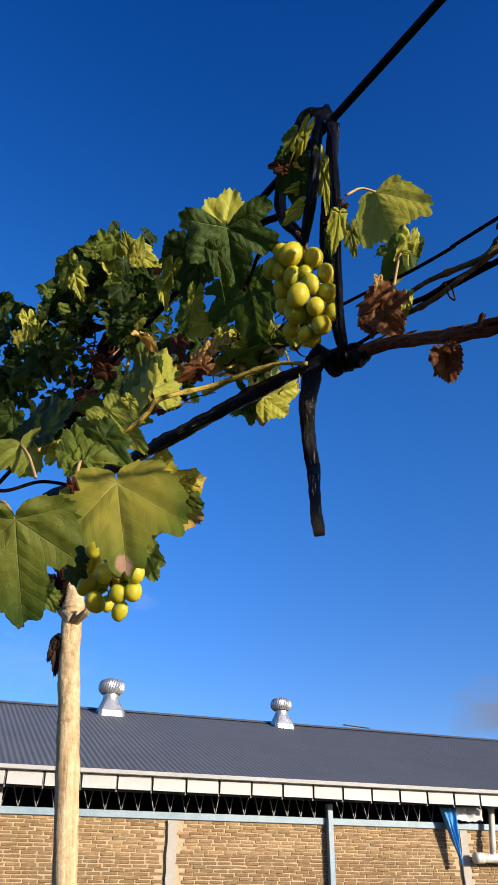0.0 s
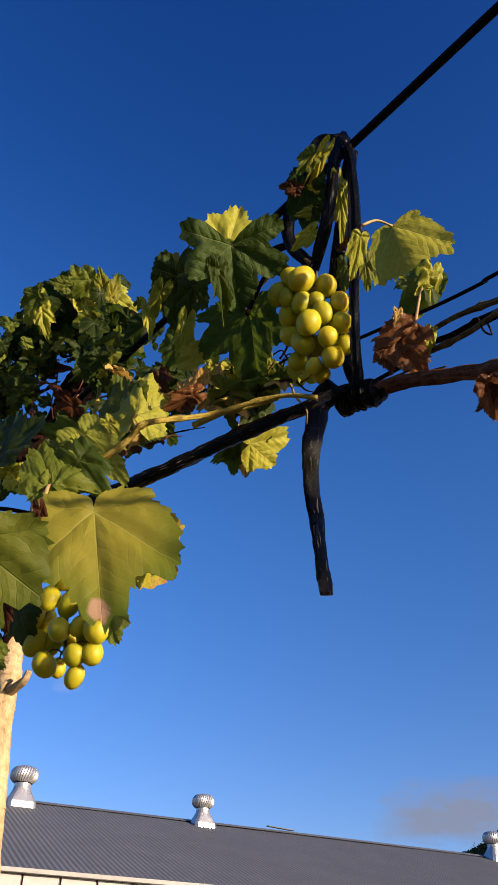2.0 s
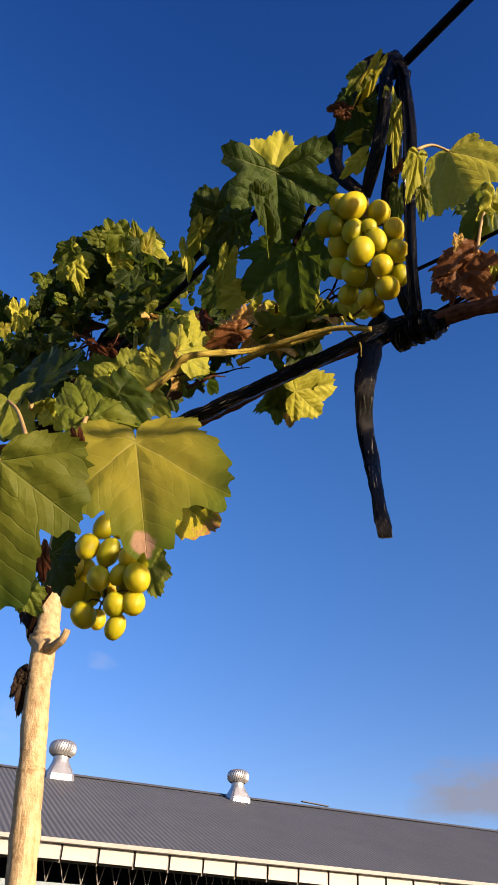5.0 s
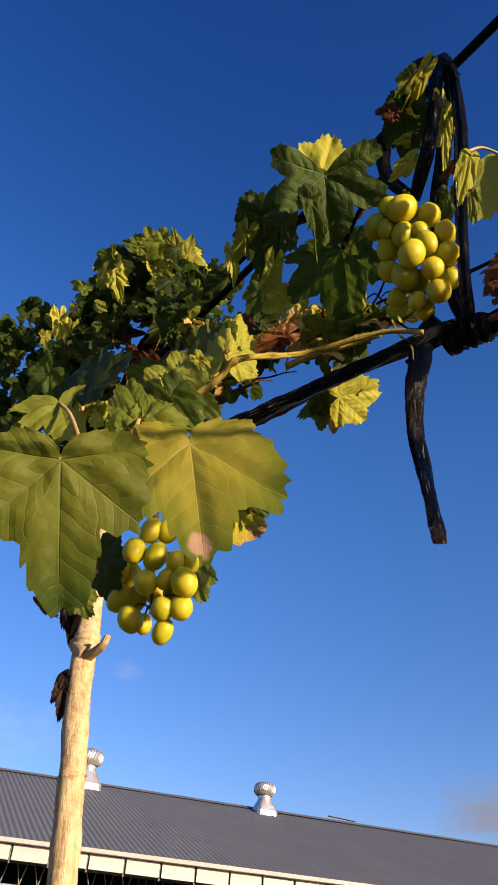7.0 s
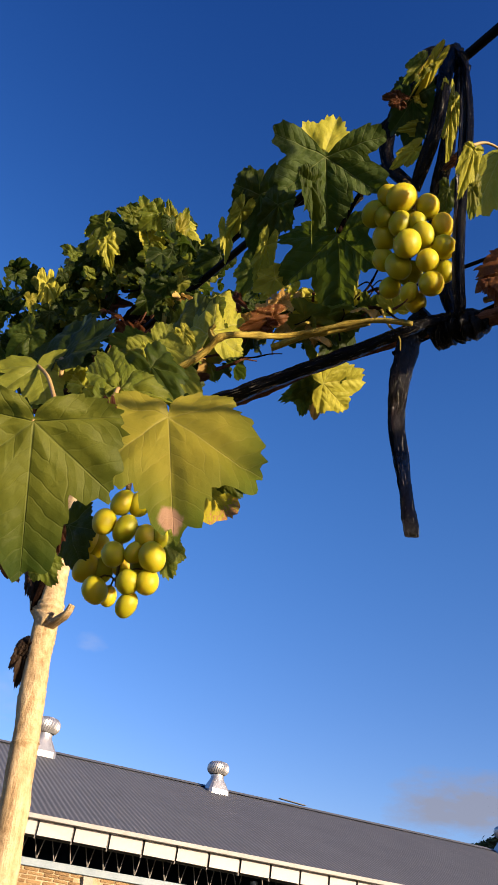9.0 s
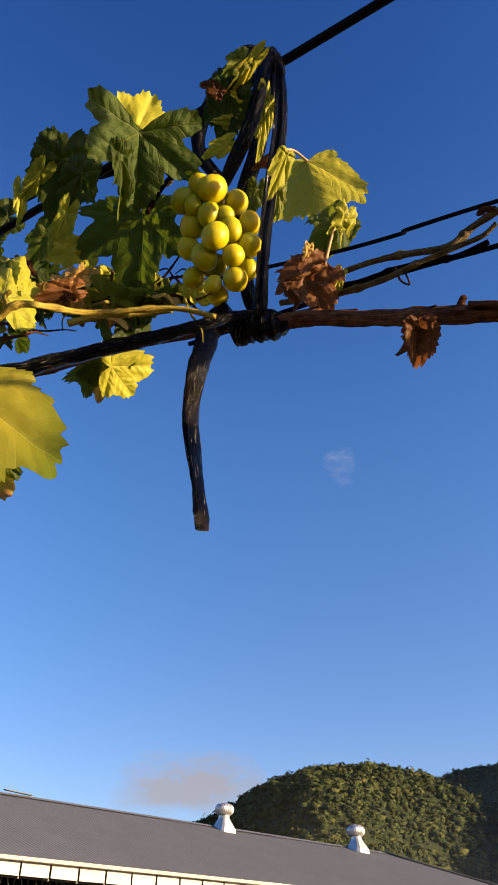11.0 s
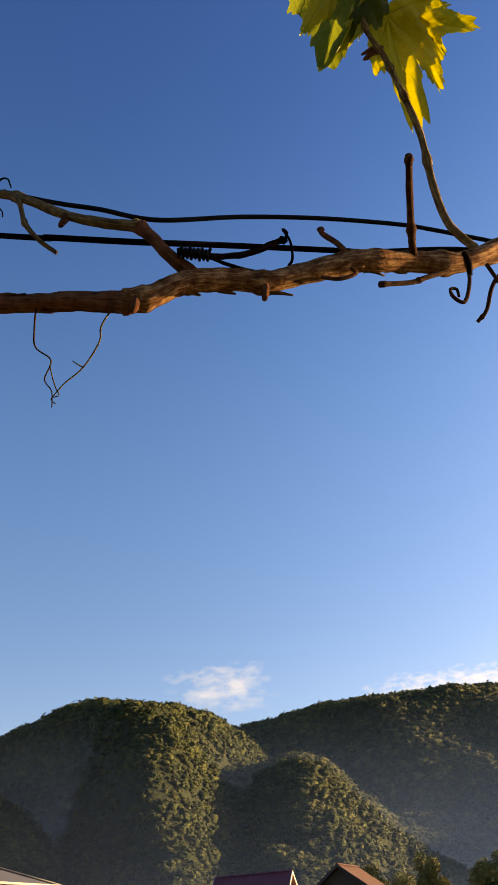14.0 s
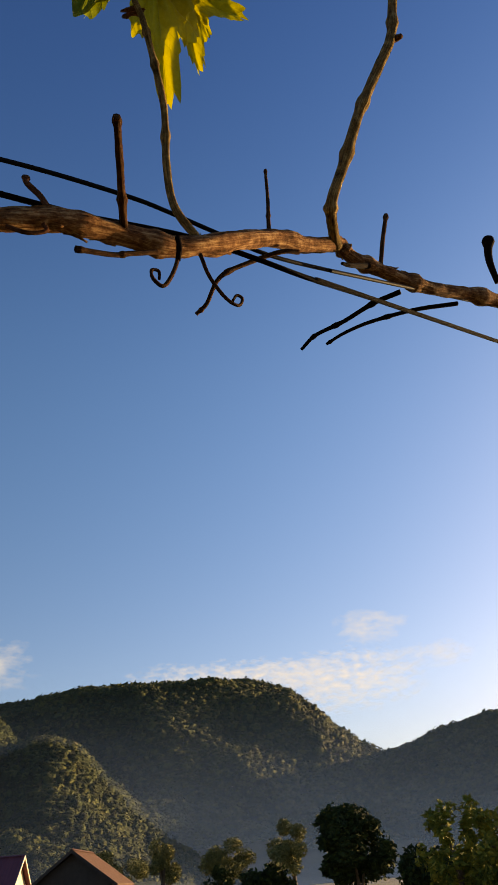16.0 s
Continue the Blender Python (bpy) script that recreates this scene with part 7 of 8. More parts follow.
def foliage(count, seed, spread, back, size, mats, stuff=False, low=1.06, high=1.0):
    """Small crowded leaves of the vine's older part. The crown swells with its distance behind the row; spread is along the row."""
    rng = random.Random(seed)
    mats = [small_leaf(q) for q in mats]
    d, n = Vector((0.773, -0.635, 0)), Vector((0.635, 0.773, 0))
    vs, fs, uv = [], [], []
    made = 0
    while made < count:
        a, b = rng.uniform(*spread), rng.uniform(*back)
        deep = 0.379 + b
        top = lerp_table(a, CROWN) * high
        h = rng.uniform(low, top)
        p = Vector((0.088, 0.537, 0)) + d * (a * deep) + n * b
        p.z = 1.567 + h * deep
        gap = noise.noise(p * 15.0 + Vector((3, 0, 0))) + 0.45 * noise.noise(p * 34)
        if gap < 0.06 or h > top - 0.16 * abs(noise.noise(p * 9)):
            continue
        made += 1
        s = size * rng.uniform(0.5, 1.6)
        tip = Vector([rng.gauss(0, 1), rng.gauss(0, 1), rng.gauss(-0.3, 0.9)]).normalized() * s
        face = Vector((rng.gauss(0.5, 0.65), rng.gauss(-0.5, 0.65), rng.gauss(0.25, 0.65)))
        m, _ = leaf_pose(p, p + tip, face)
        me = leaf_mesh(mats[rng.randrange(len(mats))], rng.randrange(1, 9), rng.choice((0.65, 0.85)), rng.choice((0.35, 0.8)), rng.choice((0.0, 0.3, 0.6)), False)
        if not stuff:
            part("leaf", me, vine, "", m)
        else:
            base = len(vs)
            vs += [m @ v.co for v in me.vertices]
            fs += [tuple(base + i for i in q.vertices) for q in me.polygons]
            q = np.zeros((len(me.vertices), 2))
            idx = np.empty(len(me.loops), dtype=np.int32)
            me.loops.foreach_get("vertex_index", idx)
            lu = np.empty(len(me.loops) * 2)
            me.uv_layers[0].data.foreach_get("uv", lu)
            q[idx] = lu.reshape(-1, 2)
            uv += q.tolist()
    if stuff:
        ob = part("foliage", mesh_of("foliage", vs, fs, mats[0], True, uv), vine, "crowded shaded vine leaves")
        ob["kind"] = "stuff"


foliage(210, 31, (-1.5, -0.72), (0.15, 0.22), 0.02, [LEAF_GREEN, LEAF_OLIVE, LEAF_DARK, LEAF_OLIVE, LEAF_FRESH, LEAF_DARK, LEAF_GREEN], low=1.4, high=0.97)
foliage(200, 32, (-2.0, -1.2), (0.10, 0.2), 0.021, [LEAF_GREEN, LEAF_DARK, LEAF_OLIVE, LEAF_DARK, LEAF_DARK], low=1.15)
foliage(40, 35, (-0.85, -0.25), (0.02, 0.09), 0.022, [LEAF_OLIVE, LEAF_YELLOW_GREEN, LEAF_GREEN, LEAF_GOLDEN_DRY], low=1.08)
# dark filling: the crown's inner shade is painted by leaf colour
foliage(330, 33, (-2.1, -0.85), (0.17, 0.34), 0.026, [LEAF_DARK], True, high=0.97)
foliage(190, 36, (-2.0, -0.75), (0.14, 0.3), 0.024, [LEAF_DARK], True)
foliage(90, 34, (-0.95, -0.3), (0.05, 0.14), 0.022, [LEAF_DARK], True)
foliage(25, 37, (-1.1, -0.25), (0.04, 0.16), 0.02, [LEAF_BROWN], True, high=0.8)


def grape_mesh():
    out = []
    for k in range(3):
        bm = bmesh.new()
        bmesh.ops.create_uvsphere(bm, u_segments=20, v_segments=14, radius=1.0)
        for v in bm.verts:
            v.co.z *= 1.08 + 0.06 * k
            q = v.co.normalized()
            v.co *= 1 + 0.03 * noise.noise(q * 1.5 + Vector((k * 9, 0, 0)))
        out.append(bm_mesh("grape", bm, GRAPE, True))
    return out


GRAPES = grape_mesh()


def bunch(label, top, berries):
    """A hanging bunch: each berry (x, y, z, radius, lean) on its stalk from the rachis."""
    b = thing("grape_bunch", label, "grapes", top, group="ripe grape bunches")
    rng = random.Random(int(top[2] * 1000))
    low = min(q[2] for q in berries)
    cx, cy = sum(q[0] for q in berries) / len(berries), sum(q[1] for q in berries) / len(berries)
    part("rachis", tube("rachis", [top, ((top[0] + cx) / 2, (top[1] + cy) / 2, top[2] * 0.6 + low * 0.4), (cx, cy + 0.01, low + 0.02)], (0.0024, 0.0012), CANE_OLIVE, 8, 0.006), b)
    made = []
    for x, y, z, r, s in berries:
        r *= 0.96
        m = pose(x, y, z, rng.uniform(-30, 30), rng.uniform(-30, 30), rng.uniform(0, 360)) @ Matrix.Diagonal((r, r, r * s, 1))
        made.append(part("grape", GRAPES[rng.randrange(3)], b, "", m))
    for k in range(0, len(berries), 2):
        x, y, z, r, s = berries[k]
        part("stalk", tube("stalk", [(cx, cy + 0.008, z + r), ((x + cx) / 2, (y + cy) / 2, z + r * 1.3), (x, y, z + r * 0.9)], 0.0008, CANE_OLIVE, 5, 0.006), made[k])



# upper and lower bunch, and what they hang on
bunch("bunch of ripe yellow-green grapes hanging from the strapped cane", (0.0568, 0.6040, 2.1523), [
    (0.0232, 0.5989, 2.0980, 0.0110, 1), (0.0301, 0.5930, 2.0888, 0.0085, 1.1), (0.0331, 0.5865, 2.1079, 0.0100, 1.1),
    (0.0412, 0.5803, 2.1003, 0.0122, 1.12), (0.0636, 0.5835, 2.0990, 0.0104, 1.05), (0.0418, 0.5884, 2.0789, 0.0092, 1.2),
    (0.0550, 0.5857, 2.0807, 0.0084, 1.1), (0.0599, 0.5844, 2.0652, 0.0092, 1.25), (0.0750, 0.5819, 2.0765, 0.0093, 1.15),
    (0.0472, 0.5851, 2.0519, 0.0113, 1.05), (0.0768, 0.5861, 2.0562, 0.0100, 1), (0.0640, 0.5881, 2.0399, 0.0095, 1),
    (0.0444, 0.6019, 2.0437, 0.0105, 1.05), (0.0336, 0.6044, 2.0779, 0.0105, 1.1), (0.0351, 0.6138, 2.0622, 0.0095, 1.1),
    (0.0695, 0.5972, 2.0250, 0.0104, 1), (0.0542, 0.6059, 2.0204, 0.0072, 1.05), (0.0811, 0.5986, 2.0426, 0.0087, 1.1),
    (0.0425, 0.6195, 2.0368, 0.0093, 1.1), (0.0622, 0.6162, 2.0225, 0.0091, 1.1), (0.0519, 0.5984, 2.0956, 0.0106, 1),
    (0.0708, 0.6042, 2.0692, 0.0104, 1), (0.0575, 0.6133, 2.0505, 0.0103, 1)])
bunch("bunch of ripe yellow grapes half behind broad leaves", (-0.1452, 0.7454, 1.9004), [
    (-0.1523, 0.7501, 1.7965, 0.0102, 1.08), (-0.1264, 0.7296, 1.7985, 0.0094, 1), (-0.1123, 0.7287, 1.8005, 0.0095, 1.05),
    (-0.1247, 0.7382, 1.7839, 0.0081, 1.2), (-0.1443, 0.7726, 1.8023, 0.0073, 1.1), (-0.1420, 0.7305, 1.8195, 0.0097, 1.1),
    (-0.1257, 0.7284, 1.8229, 0.0079, 1.1), (-0.1115, 0.7214, 1.8179, 0.0109, 1.15), (-0.1554, 0.7351, 1.8483, 0.0099, 1.1),
    (-0.1379, 0.7343, 1.8441, 0.0094, 1.15), (-0.1201, 0.7256, 1.8367, 0.0088, 1.1), (-0.1664, 0.7696, 1.8216, 0.0101, 1.1),
    (-0.1448, 0.7372, 1.8687, 0.0093, 1.2), (-0.1206, 0.7455, 1.8190, 0.0090, 1.1), (-0.1534, 0.7741, 1.8244, 0.0094, 1.1),
    (-0.1369, 0.7675, 1.8277, 0.0093, 1.1), (-0.1618, 0.7774, 1.8458, 0.0100, 1.1), (-0.1097, 0.7265, 1.8378, 0.0076, 1.1),
    (-0.1313, 0.7391, 1.8708, 0.0093, 1.1), (-0.1708, 0.7707, 1.8472, 0.0096, 1.1)])
tie = thing("plastic_tie", "black plastic strips tying the vine to a cable", "tie", (0.0948, 0.6040, 2.0051))
shoot("strap", [(0.0809, 0.5437, 2.2650), (0.0730, 0.5516, 2.2803), (0.0606, 0.5565, 2.2794), (0.0472, 0.5679, 2.2459), (0.0380, 0.5844, 2.2176), (0.0352, 0.5980, 2.1908), (0.0398, 0.6017, 2.1722), (0.0496, 0.6008, 2.1564), (0.0592, 0.5991, 2.1428)], (0.0026, 0.0034), PLASTIC, flat=0.48, sides=14, rough=0.3, seed=5, parent=tie)
shoot("strap", [(0.0810, 0.5406, 2.2617), (0.0723, 0.5499, 2.2788), (0.0580, 0.5558, 2.2811), (0.0440, 0.5680, 2.2478), (0.0352, 0.5840, 2.2180), (0.0315, 0.5982, 2.1907), (0.0366, 0.6020, 2.1691), (0.0475, 0.6007, 2.1527), (0.0569, 0.5999, 2.1392)], (0.0026, 0.0034), PLASTIC, flat=0.48, sides=14, rough=0.3, seed=6, parent=tie)
shoot("strap", [(0.0818, 0.5402, 2.2616), (0.0723, 0.5507, 2.2812), (0.0568, 0.5574, 2.2840), (0.0423, 0.5693, 2.2514), (0.0332, 0.5856, 2.2212), (0.0293, 0.5996, 2.1923), (0.0345, 0.6037, 2.1686), (0.0460, 0.6026, 2.1515), (0.0556, 0.6016, 2.1383)], (0.0026, 0.0034), PLASTIC, flat=0.48, sides=14, rough=0.3, seed=7, parent=tie)
shoot("strap", [(0.0782, 0.5433, 2.2670), (0.0677, 0.5473, 2.2724), (0.0537, 0.5583, 2.2547), (0.0439, 0.5722, 2.2262), (0.0380, 0.5898, 2.2002)], (0.0020, 0.0017), PLASTIC, flat=0.48, sides=14, rough=0.3, seed=10, parent=tie)
shoot("strap", [(0.0777, 0.5418, 2.2656), (0.0661, 0.5467, 2.2723), (0.0518, 0.5576, 2.2548), (0.0418, 0.5717, 2.2264), (0.0364, 0.5889, 2.1991)], (0.0020, 0.0017), PLASTIC, flat=0.48, sides=14, rough=0.3, seed=11, parent=tie)
shoot("strap", [(0.0780, 0.5423, 2.2677), (0.0653, 0.5481, 2.2751), (0.0507, 0.5585, 2.2578), (0.0405, 0.5729, 2.2288), (0.0347, 0.5901, 2.2016)], (0.0020, 0.0017), PLASTIC, flat=0.48, sides=14, rough=0.3, seed=12, parent=tie)
shoot("strap", [(0.0784, 0.5347, 2.2493), (0.0761, 0.5351, 2.2555), (0.0702, 0.5337, 2.2204), (0.0665, 0.5410, 2.1804), (0.0646, 0.5559, 2.1537), (0.0614, 0.5740, 2.1390), (0.0575, 0.5908, 2.1265)], (0.0034, 0.0027), PLASTIC, flat=0.48, sides=14, rough=0.3, seed=15, parent=tie)
shoot("strap", [(0.0802, 0.5349, 2.2539), (0.0745, 0.5397, 2.2630), (0.0683, 0.5372, 2.2267), (0.0648, 0.5440, 2.1856), (0.0624, 0.5592, 2.1592), (0.0592, 0.5770, 2.1442), (0.0558, 0.5934, 2.1307)], (0.0034, 0.0027), PLASTIC, flat=0.48, sides=14, rough=0.3, seed=16, parent=tie)
shoot("strap", [(0.0833, 0.5378, 2.2596), (0.0735, 0.5458, 2.2728), (0.0670, 0.5420, 2.2355), (0.0632, 0.5488, 2.1936), (0.0605, 0.5639, 2.1668), (0.0574, 0.5811, 2.1510), (0.0546, 0.5972, 2.1365)], (0.0035, 0.0028), PLASTIC, flat=0.48, sides=14, rough=0.3, seed=17, parent=tie)
shoot("strap", [(0.0905, 0.5462, 2.2543), (0.0863, 0.5609, 2.2063), (0.0819, 0.5781, 2.1643), (0.0815, 0.5993, 2.1453), (0.0844, 0.6160, 2.1209), (0.0874, 0.6160, 2.0711), (0.0910, 0.6070, 2.0161), (0.0865, 0.5980, 1.9913)], (0.0041, 0.0030), PLASTIC, flat=0.48, sides=14, rough=0.4, seed=20, parent=tie)
shoot("strap", [(0.0887, 0.5507, 2.2624), (0.0851, 0.5650, 2.2130), (0.0808, 0.5817, 2.1698), (0.0796, 0.6035, 2.1508), (0.0829, 0.6201, 2.1252), (0.0855, 0.6205, 2.0749), (0.0898, 0.6106, 2.0185), (0.0895, 0.5980, 1.9913)], (0.0042, 0.0030), PLASTIC, flat=0.48, sides=14, rough=0.4, seed=21, parent=tie)
shoot("strap", [(0.0870, 0.5533, 2.2670), (0.0830, 0.5682, 2.2183), (0.0786, 0.5851, 2.1751), (0.0773, 0.6067, 2.1549), (0.0806, 0.6235, 2.1283), (0.0832, 0.6239, 2.0770), (0.0881, 0.6129, 2.0195), (0.0925, 0.5980, 1.9913)], (0.0042, 0.0030), PLASTIC, flat=0.48, sides=14, rough=0.4, seed=22, parent=tie)
shoot("strap", [(0.0835, 0.5317, 2.2382), (0.0840, 0.5302, 2.1830), (0.0848, 0.5374, 2.1381), (0.0860, 0.5567, 2.0980), (0.0871, 0.5724, 2.0484), (0.0879, 0.5800, 2.0124), (0.0902, 0.5881, 1.9935), (0.0865, 0.5980, 1.9913)], (0.0026, 0.0018), PLASTIC, flat=0.48, sides=14, rough=0.3, seed=25, parent=tie)
shoot("strap", [(0.0823, 0.5346, 2.2423), (0.0835, 0.5325, 2.1862), (0.0839, 0.5397, 2.1411), (0.0855, 0.5588, 2.1007), (0.0866, 0.5749, 2.0512), (0.0875, 0.5822, 2.0145), (0.0898, 0.5908, 1.9959), (0.0895, 0.5980, 1.9913)], (0.0026, 0.0018), PLASTIC, flat=0.48, sides=14, rough=0.3, seed=26, parent=tie)
shoot("strap", [(0.0799, 0.5350, 2.2418), (0.0815, 0.5326, 2.1858), (0.0821, 0.5400, 2.1415), (0.0838, 0.5591, 2.1007), (0.0847, 0.5749, 2.0508), (0.0851, 0.5823, 2.0140), (0.0877, 0.5907, 1.9953), (0.0925, 0.5980, 1.9913)], (0.0026, 0.0018), PLASTIC, flat=0.48, sides=14, rough=0.3, seed=27, parent=tie)
shoot("strap", [(0.0853, 0.5404, 2.2349), (0.0843, 0.5435, 2.1792), (0.0846, 0.5587, 2.1301), (0.0866, 0.5747, 2.0996), (0.0877, 0.5865, 2.0580), (0.0897, 0.5966, 2.0109), (0.0865, 0.5980, 1.9913)], (0.0017, 0.0014), PLASTIC, flat=0.48, sides=14, rough=0.3, seed=30, parent=tie)
shoot("strap", [(0.0842, 0.5405, 2.2349), (0.0832, 0.5438, 2.1795), (0.0834, 0.5592, 2.1307), (0.0856, 0.5751, 2.0998), (0.0864, 0.5868, 2.0581), (0.0885, 0.5966, 2.0107), (0.0895, 0.5980, 1.9913)], (0.0017, 0.0014), PLASTIC, flat=0.48, sides=14, rough=0.3, seed=31, parent=tie)
shoot("strap", [(0.0813, 0.5363, 2.2271), (0.0806, 0.5404, 2.1736), (0.0813, 0.5566, 2.1267), (0.0833, 0.5714, 2.0948), (0.0837, 0.5822, 2.0525), (0.0857, 0.5918, 2.0055), (0.0925, 0.5980, 1.9913)], (0.0017, 0.0014), PLASTIC, flat=0.48, sides=14, rough=0.3, seed=32, parent=tie)
shoot("tail", [(0.0745, 0.6164, 2.0101), (0.0645, 0.6322, 2.0053), (0.0591, 0.6388, 1.9804), (0.0567, 0.6441, 1.9555), (0.0582, 0.6553, 1.9331), (0.0599, 0.6551, 1.9037), (0.0598, 0.6414, 1.8700), (0.0600, 0.6294, 1.8374), (0.0622, 0.6288, 1.8175)], (0.0098, 0.0042), PLASTIC, flat=0.34, sides=20, rough=0.25, twist=0.9, seed=35, parent=tie)
tie_a, tie_b = Vector((0.0935, 0.6060, 1.9903)), Vector((0.1189, 0.5810, 1.9877))
tie_x = (tie_b - tie_a).normalized()
tie_u = tie_x.cross(Vector((0, 0, 1))).normalized()
tie_v = tie_u.cross(tie_x)
for k, (first, turns, wide) in enumerate(((-0.022, 2.2, 0.0056), (-0.012, 2.6, 0.005), (0.0, 2.3, 0.0058), (0.009, 1.8, 0.0044))):
    ring = [tie_a + tie_x * (first + 0.012 * q / 24 + 0.002 * math.sin(q * 0.9 + k)) + (tie_u * math.cos(q / 24 * turns * 6.28 + k * 1.9) + tie_v * math.sin(q / 24 * turns * 6.28 + k * 1.9)) * (0.0072 + 0.0012 * math.sin(q * 0.7 + k * 2)) for q in range(25)]
    shoot("wrap", ring, (wide, wide * 0.8), PLASTIC, flat=0.4, sides=10, rough=0.3, seed=50 + 5 * k, parent=tie)
shoot("knot", [(0.0843, 0.6122, 2.0032), (0.0939, 0.6056, 2.0015), (0.1021, 0.5972, 1.9931), (0.1098, 0.5887, 1.9836)], (0.0045, 0.0035), PLASTIC, rough=0.5, sides=14, knots=(0.4,), knot_size=0.3, parent=tie)
shoot("knot", [(0.0813, 0.5456, 2.2792), (0.0830, 0.5414, 2.2565), (0.0843, 0.5403, 2.2362)], (0.0042, 0.0037), PLASTIC, rough=0.5, sides=12, parent=tie)
shoot("wrap", [(0.0764, 0.5376, 2.2638), (0.0771, 0.5264, 2.2361), (0.0867, 0.5314, 2.2430)], (0.0015, 0.0015), PLASTIC, flat=0.48, sides=14, rough=0.3, seed=150, parent=tie)
shoot("wrap", [(0.0797, 0.5397, 2.2605), (0.0796, 0.5292, 2.2344), (0.0877, 0.5357, 2.2433)], (0.0015, 0.0015), PLASTIC, flat=0.48, sides=14, rough=0.3, seed=155, parent=tie)
shoot("wrap", [(0.0805, 0.5346, 2.2439), (0.0794, 0.5249, 2.2195), (0.0860, 0.5326, 2.2304)], (0.0015, 0.0015), PLASTIC, flat=0.48, sides=14, rough=0.3, seed=160, parent=tie)
shoot("wrap", [(0.0818, 0.5314, 2.2313), (0.0801, 0.5227, 2.2086), (0.0851, 0.5315, 2.2211)], (0.0015, 0.0015), PLASTIC, flat=0.48, sides=14, rough=0.3, seed=165, parent=tie)
black_pipe = thing("trellis_pipe", "thin trellis pipe wrapped in black plastic", "pipe", (0.0146, 0.6488, 1.9846))
shoot("pipe", [(0.0889, 0.6007, 1.9988), (0.0663, 0.6057, 1.9900), (0.0447, 0.6103, 1.9775), (0.0126, 0.6338, 1.9717), (-0.0300, 0.6614, 1.9635), (-0.0790, 0.6831, 1.9458), (-0.1323, 0.7272, 1.9420), (-0.2350, 0.8177, 1.9425)], (0.0037, 0.0072), PLASTIC, rough=0.2, sides=14, knot_size=0.15, knots=(0.2, 0.45), parent=black_pipe)
cable = thing("support_cable", "thick black cable stretched above the vine", "cable", (0.089, 0.532, 2.246))
shoot("cable_run", [(-0.8084, 1.8579, 2.276), (-0.3606, 1.1949, 2.256), (-0.0807, 0.7806, 2.246), (0.0872, 0.532, 2.246), (0.1712, 0.4077, 2.246), (0.3111, 0.2005, 2.246), (0.7589, -0.4624, 2.296), (1.7664, -1.954, 2.446)], (0.0042, 0.0042), RUBBER, parent=cable, sides=10)
wire = thing("trellis_wire", "black trellis wire running along the vine", "wire", (0.1548, 0.5685, 2.0681))
shoot("wire_run", [(0.0074, 0.6950, 2.0682), (0.1118, 0.6182, 2.0790), (0.1548, 0.5685, 2.0681), (0.1875, 0.5353, 2.0673), (0.1870, 0.5226, 2.0593), (0.2376, 0.4694, 2.0595), (0.2561, 0.4153, 2.0253), (0.2720, 0.3880, 2.0144), (0.2924, 0.3536, 1.9989), (0.3430, 0.3169, 2.0221), (0.3883, 0.2753, 2.0328), (0.4364, 0.2329, 2.0404), (0.4580, 0.2112, 2.0384), (0.4803, 0.1832, 2.0292), (0.5285, 0.1463, 2.0331), (0.6221, 0.0822, 2.0683), (0.6850, 0.0436, 2.0958), (1.9213, -0.7109, 2.6410)], (0.0017, 0.0017), RUBBER, parent=wire)
wire = thing("trellis_rod", "rusty iron rod along the trellis", "wire", (0.1839, 0.5279, 2.0165))
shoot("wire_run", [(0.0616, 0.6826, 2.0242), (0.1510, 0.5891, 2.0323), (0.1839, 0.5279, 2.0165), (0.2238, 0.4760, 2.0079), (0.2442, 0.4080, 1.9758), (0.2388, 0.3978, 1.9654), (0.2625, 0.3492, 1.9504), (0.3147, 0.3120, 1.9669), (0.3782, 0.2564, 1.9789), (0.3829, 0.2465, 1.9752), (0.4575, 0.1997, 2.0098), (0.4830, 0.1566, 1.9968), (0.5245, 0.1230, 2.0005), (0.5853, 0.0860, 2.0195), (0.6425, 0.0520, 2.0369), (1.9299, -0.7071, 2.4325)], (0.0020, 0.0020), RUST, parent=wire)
coil = thing("wire_coil", "tight coil of thin black wire round a dry shoot", "wire", (0.2765, 0.3098, 1.9268))
shoot("coil_run", [Vector((0.2765, 0.3098, 1.9268)) + Vector((0.6831, -0.7521, -0.0578)) * (0.00034 * k - 0.012) + (Vector((-0.7489, -0.6851, -0.0220)) * math.cos(k * 0.9) + Vector((-0.0212, 0.0213, -1.0464)) * math.sin(k * 0.9)) * (0.003 + 0.0005 * math.sin(k * 0.37)) for k in range(56)], (0.0010, 0.0010), RUBBER, parent=coil, sides=6)

# pale wooden post under the row
post = thing("wooden_post", "peeled pale wooden pole holding up the trellis", "post", (-0.0248, 0.8781, 0))
part("pole", tube("pole", [(-0.2498, 1.0629, 2.1616), (-0.2498, 1.0629, 1.9816), (-0.2475, 1.0611, 1.9395), (-0.2438, 1.058, 1.8923), (-0.2427, 1.0571, 1.8386), (-0.2307, 1.0473, 1.746), (-0.2182, 1.037, 1.632), (-0.1215, 0.9576, 0.791), (-0.0248, 0.8781, -0.05)], (0.0128, 0.015), POST_WOOD, 18, 0.008, rough=0.12, knots=(0.37, 0.385), knot_size=0.16), post)
part("branch_stub", tube("branch_stub", [(-0.2386, 1.0512, 1.8697), (-0.2516, 1.0567, 1.879), (-0.2624, 1.063, 1.8888), (-0.2689, 1.0683, 1.9001)], (0.0125, 0.003), POST_WOOD, 12, 0.003, rough=0.3), post)
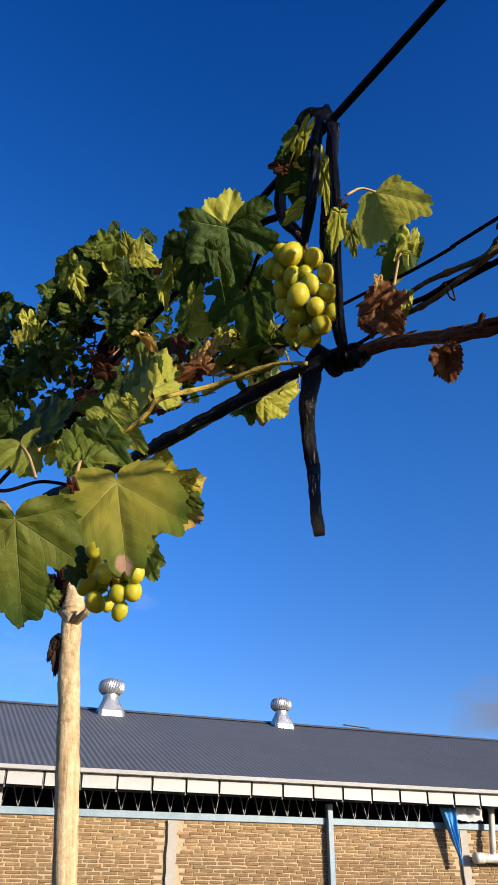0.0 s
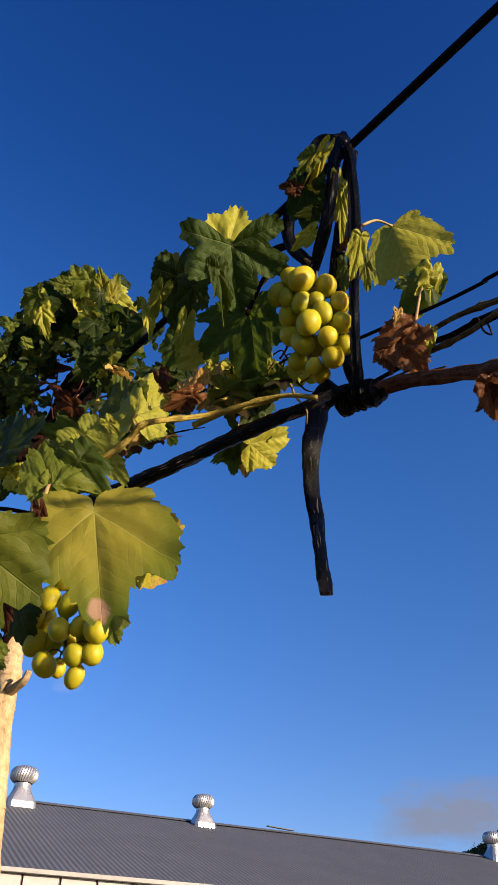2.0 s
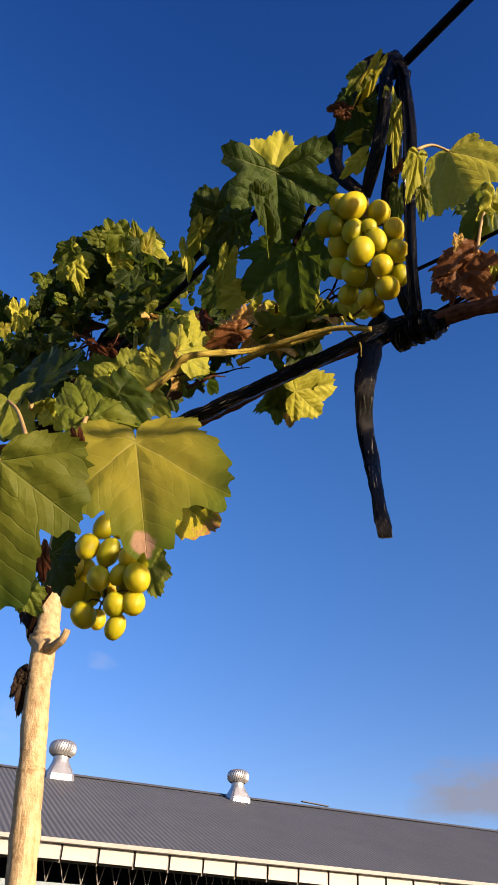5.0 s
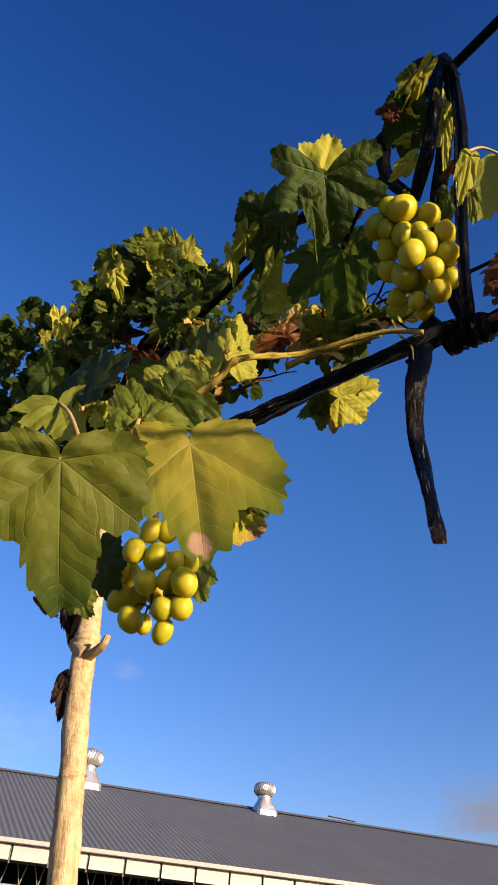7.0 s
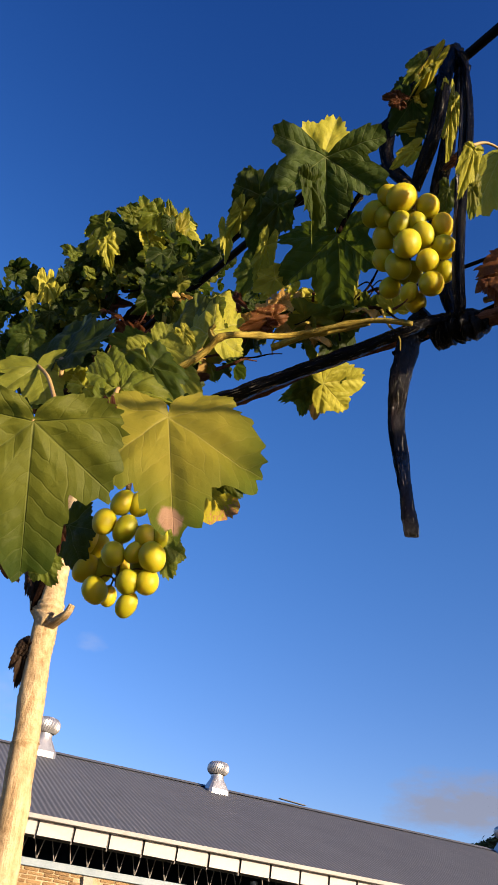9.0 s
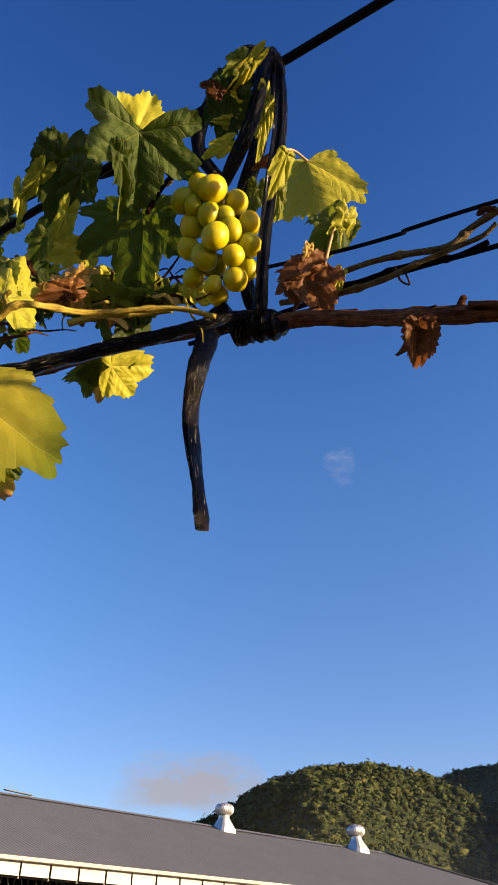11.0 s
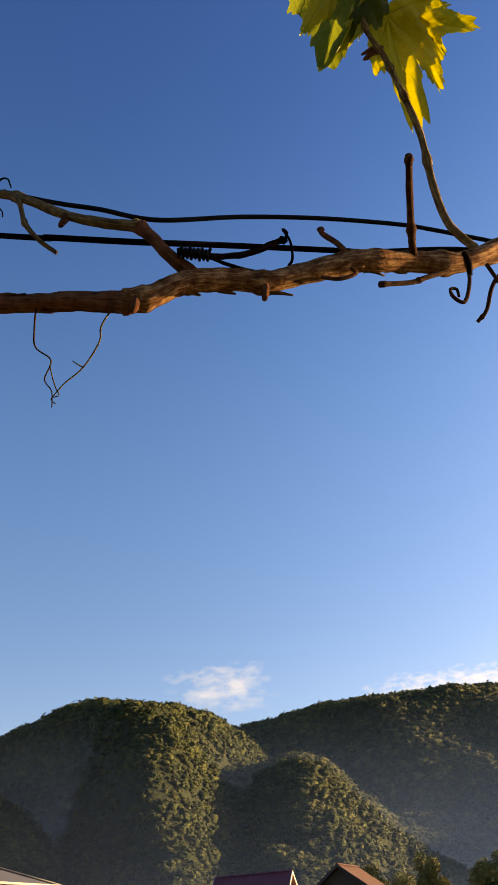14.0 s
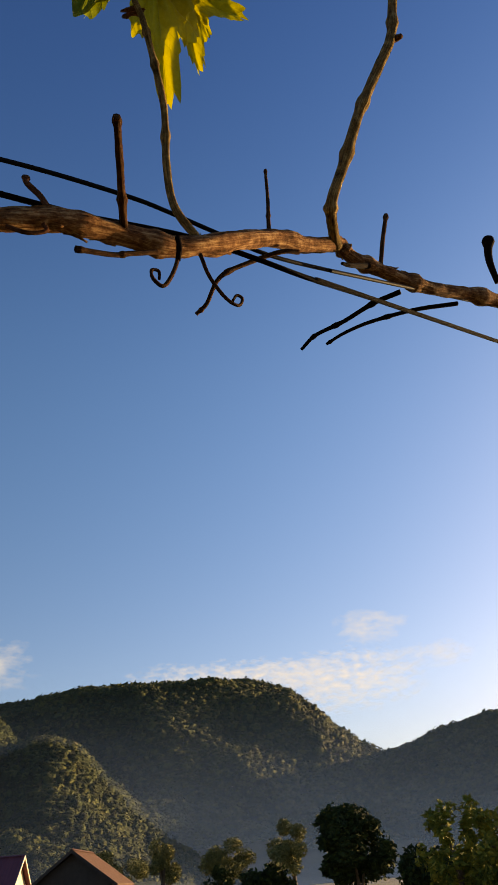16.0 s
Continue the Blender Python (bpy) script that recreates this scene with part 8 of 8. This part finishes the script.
part("branch_stub", tube("branch_stub", [(-0.2394, 1.0519, 1.8666), (-0.2278, 1.0371, 1.8707), (-0.2183, 1.0267, 1.8754), (-0.2144, 1.0235, 1.8852)], (0.006, 0.0035), POST_WOOD, 12, 0.003, rough=0.3), post)
part("bark_strip", tube("bark_strip", [(-0.249, 1.0468, 1.9442), (-0.2573, 1.051, 1.9202), (-0.262, 1.0549, 1.9003), (-0.2635, 1.0587, 1.8844)], (0.006, 0.003), CANE_DARK, 12, 0.003, rough=0.3), post)
part("bark_scrap", leaf_mesh(BARK_SCRAP, 2, 0.6, 0.9, 0.4), post, "curled scrap of dark bark", leaf_pose((-0.2552, 1.0467, 1.8397), (-0.2637, 1.0485, 1.8182), (0.2586, -0.9484, -0.1835))[0])
part("bark_scrap", leaf_mesh(BARK_SCRAP, 3, 0.45, 0.9, 0.4), post, "curled scrap of dark bark", leaf_pose((-0.2567, 1.0479, 1.8336), (-0.2548, 1.0412, 1.7934), (0.2183, -0.9607, 0.1712))[0])
part("bark_scrap", leaf_mesh(BARK_SCRAP, 4, 0.35, 0.9, 0.4), post, "curled scrap of dark bark", leaf_pose((-0.2567, 1.0479, 1.8272), (-0.2737, 1.0567, 1.8226), (-0.295, -0.8265, -0.4795))[0])
part("bark_scrap", leaf_mesh(BARK_SCRAP, 5, 0.4, 0.9, 0.4), post, "curled scrap of dark bark", leaf_pose((-0.2736, 1.0618, 1.933), (-0.2576, 1.0435, 1.8873), (0.0041, -0.928, 0.3727))[0])

# ---------------------------------------------------------------- bricks of the warehouse wall
def build_bricks():
    rng = random.Random(21)
    meshes = [box_mesh("brick", (0.222 + rng.uniform(-0.012, 0.008), 0.07, 0.041 + rng.uniform(-0.004, 0.004)), BRICK, 0.008, 0.006, rng) for _ in range(8)]
    piers = (-3.4, 2.18, 7.66)
    near, vs, fs = 0, [], []
    course = 0.0525
    for r in range(int(2.5 / course)):
        z = 2.478 - r * course
        if z < 0.05:
            break
        s = -6.0 + (0.12 if r % 2 else 0) + rng.uniform(-0.03, 0.03)
        while s < 15.0:
            w = 0.236 + rng.uniform(-0.01, 0.012)
            mid = s + w / 2
            s += w
            if any(abs(mid - p) < 0.16 for p in piers):
                continue
            n = WALL_N + 0.016 + rng.uniform(-0.006, 0.006)
            at = (mid, n + 0.02, z + rng.uniform(-0.004, 0.004))
            me = meshes[rng.randrange(8)]
            if near < 300 and z > 1.72 and 0.1 < mid < 8.4:
                near += 1
                wh("brick", me, *at, turn=(rng.uniform(-1, 1), rng.uniform(-1.2, 1.2), rng.uniform(-1, 1)))
            else:
                b = len(vs)
                m = BW @ pose(*at, rng.uniform(-1, 1), rng.uniform(-1.2, 1.2), rng.uniform(-1, 1))
                vs += [m @ v.co for v in me.vertices]
                fs += [tuple(b + i for i in p.vertices) for p in me.polygons]
    ob = part("brickwork", mesh_of("brickwork", vs, fs, BRICK), warehouse, "uneven courses of sandy brown brick")
    ob["kind"] = "stuff"


build_bricks()
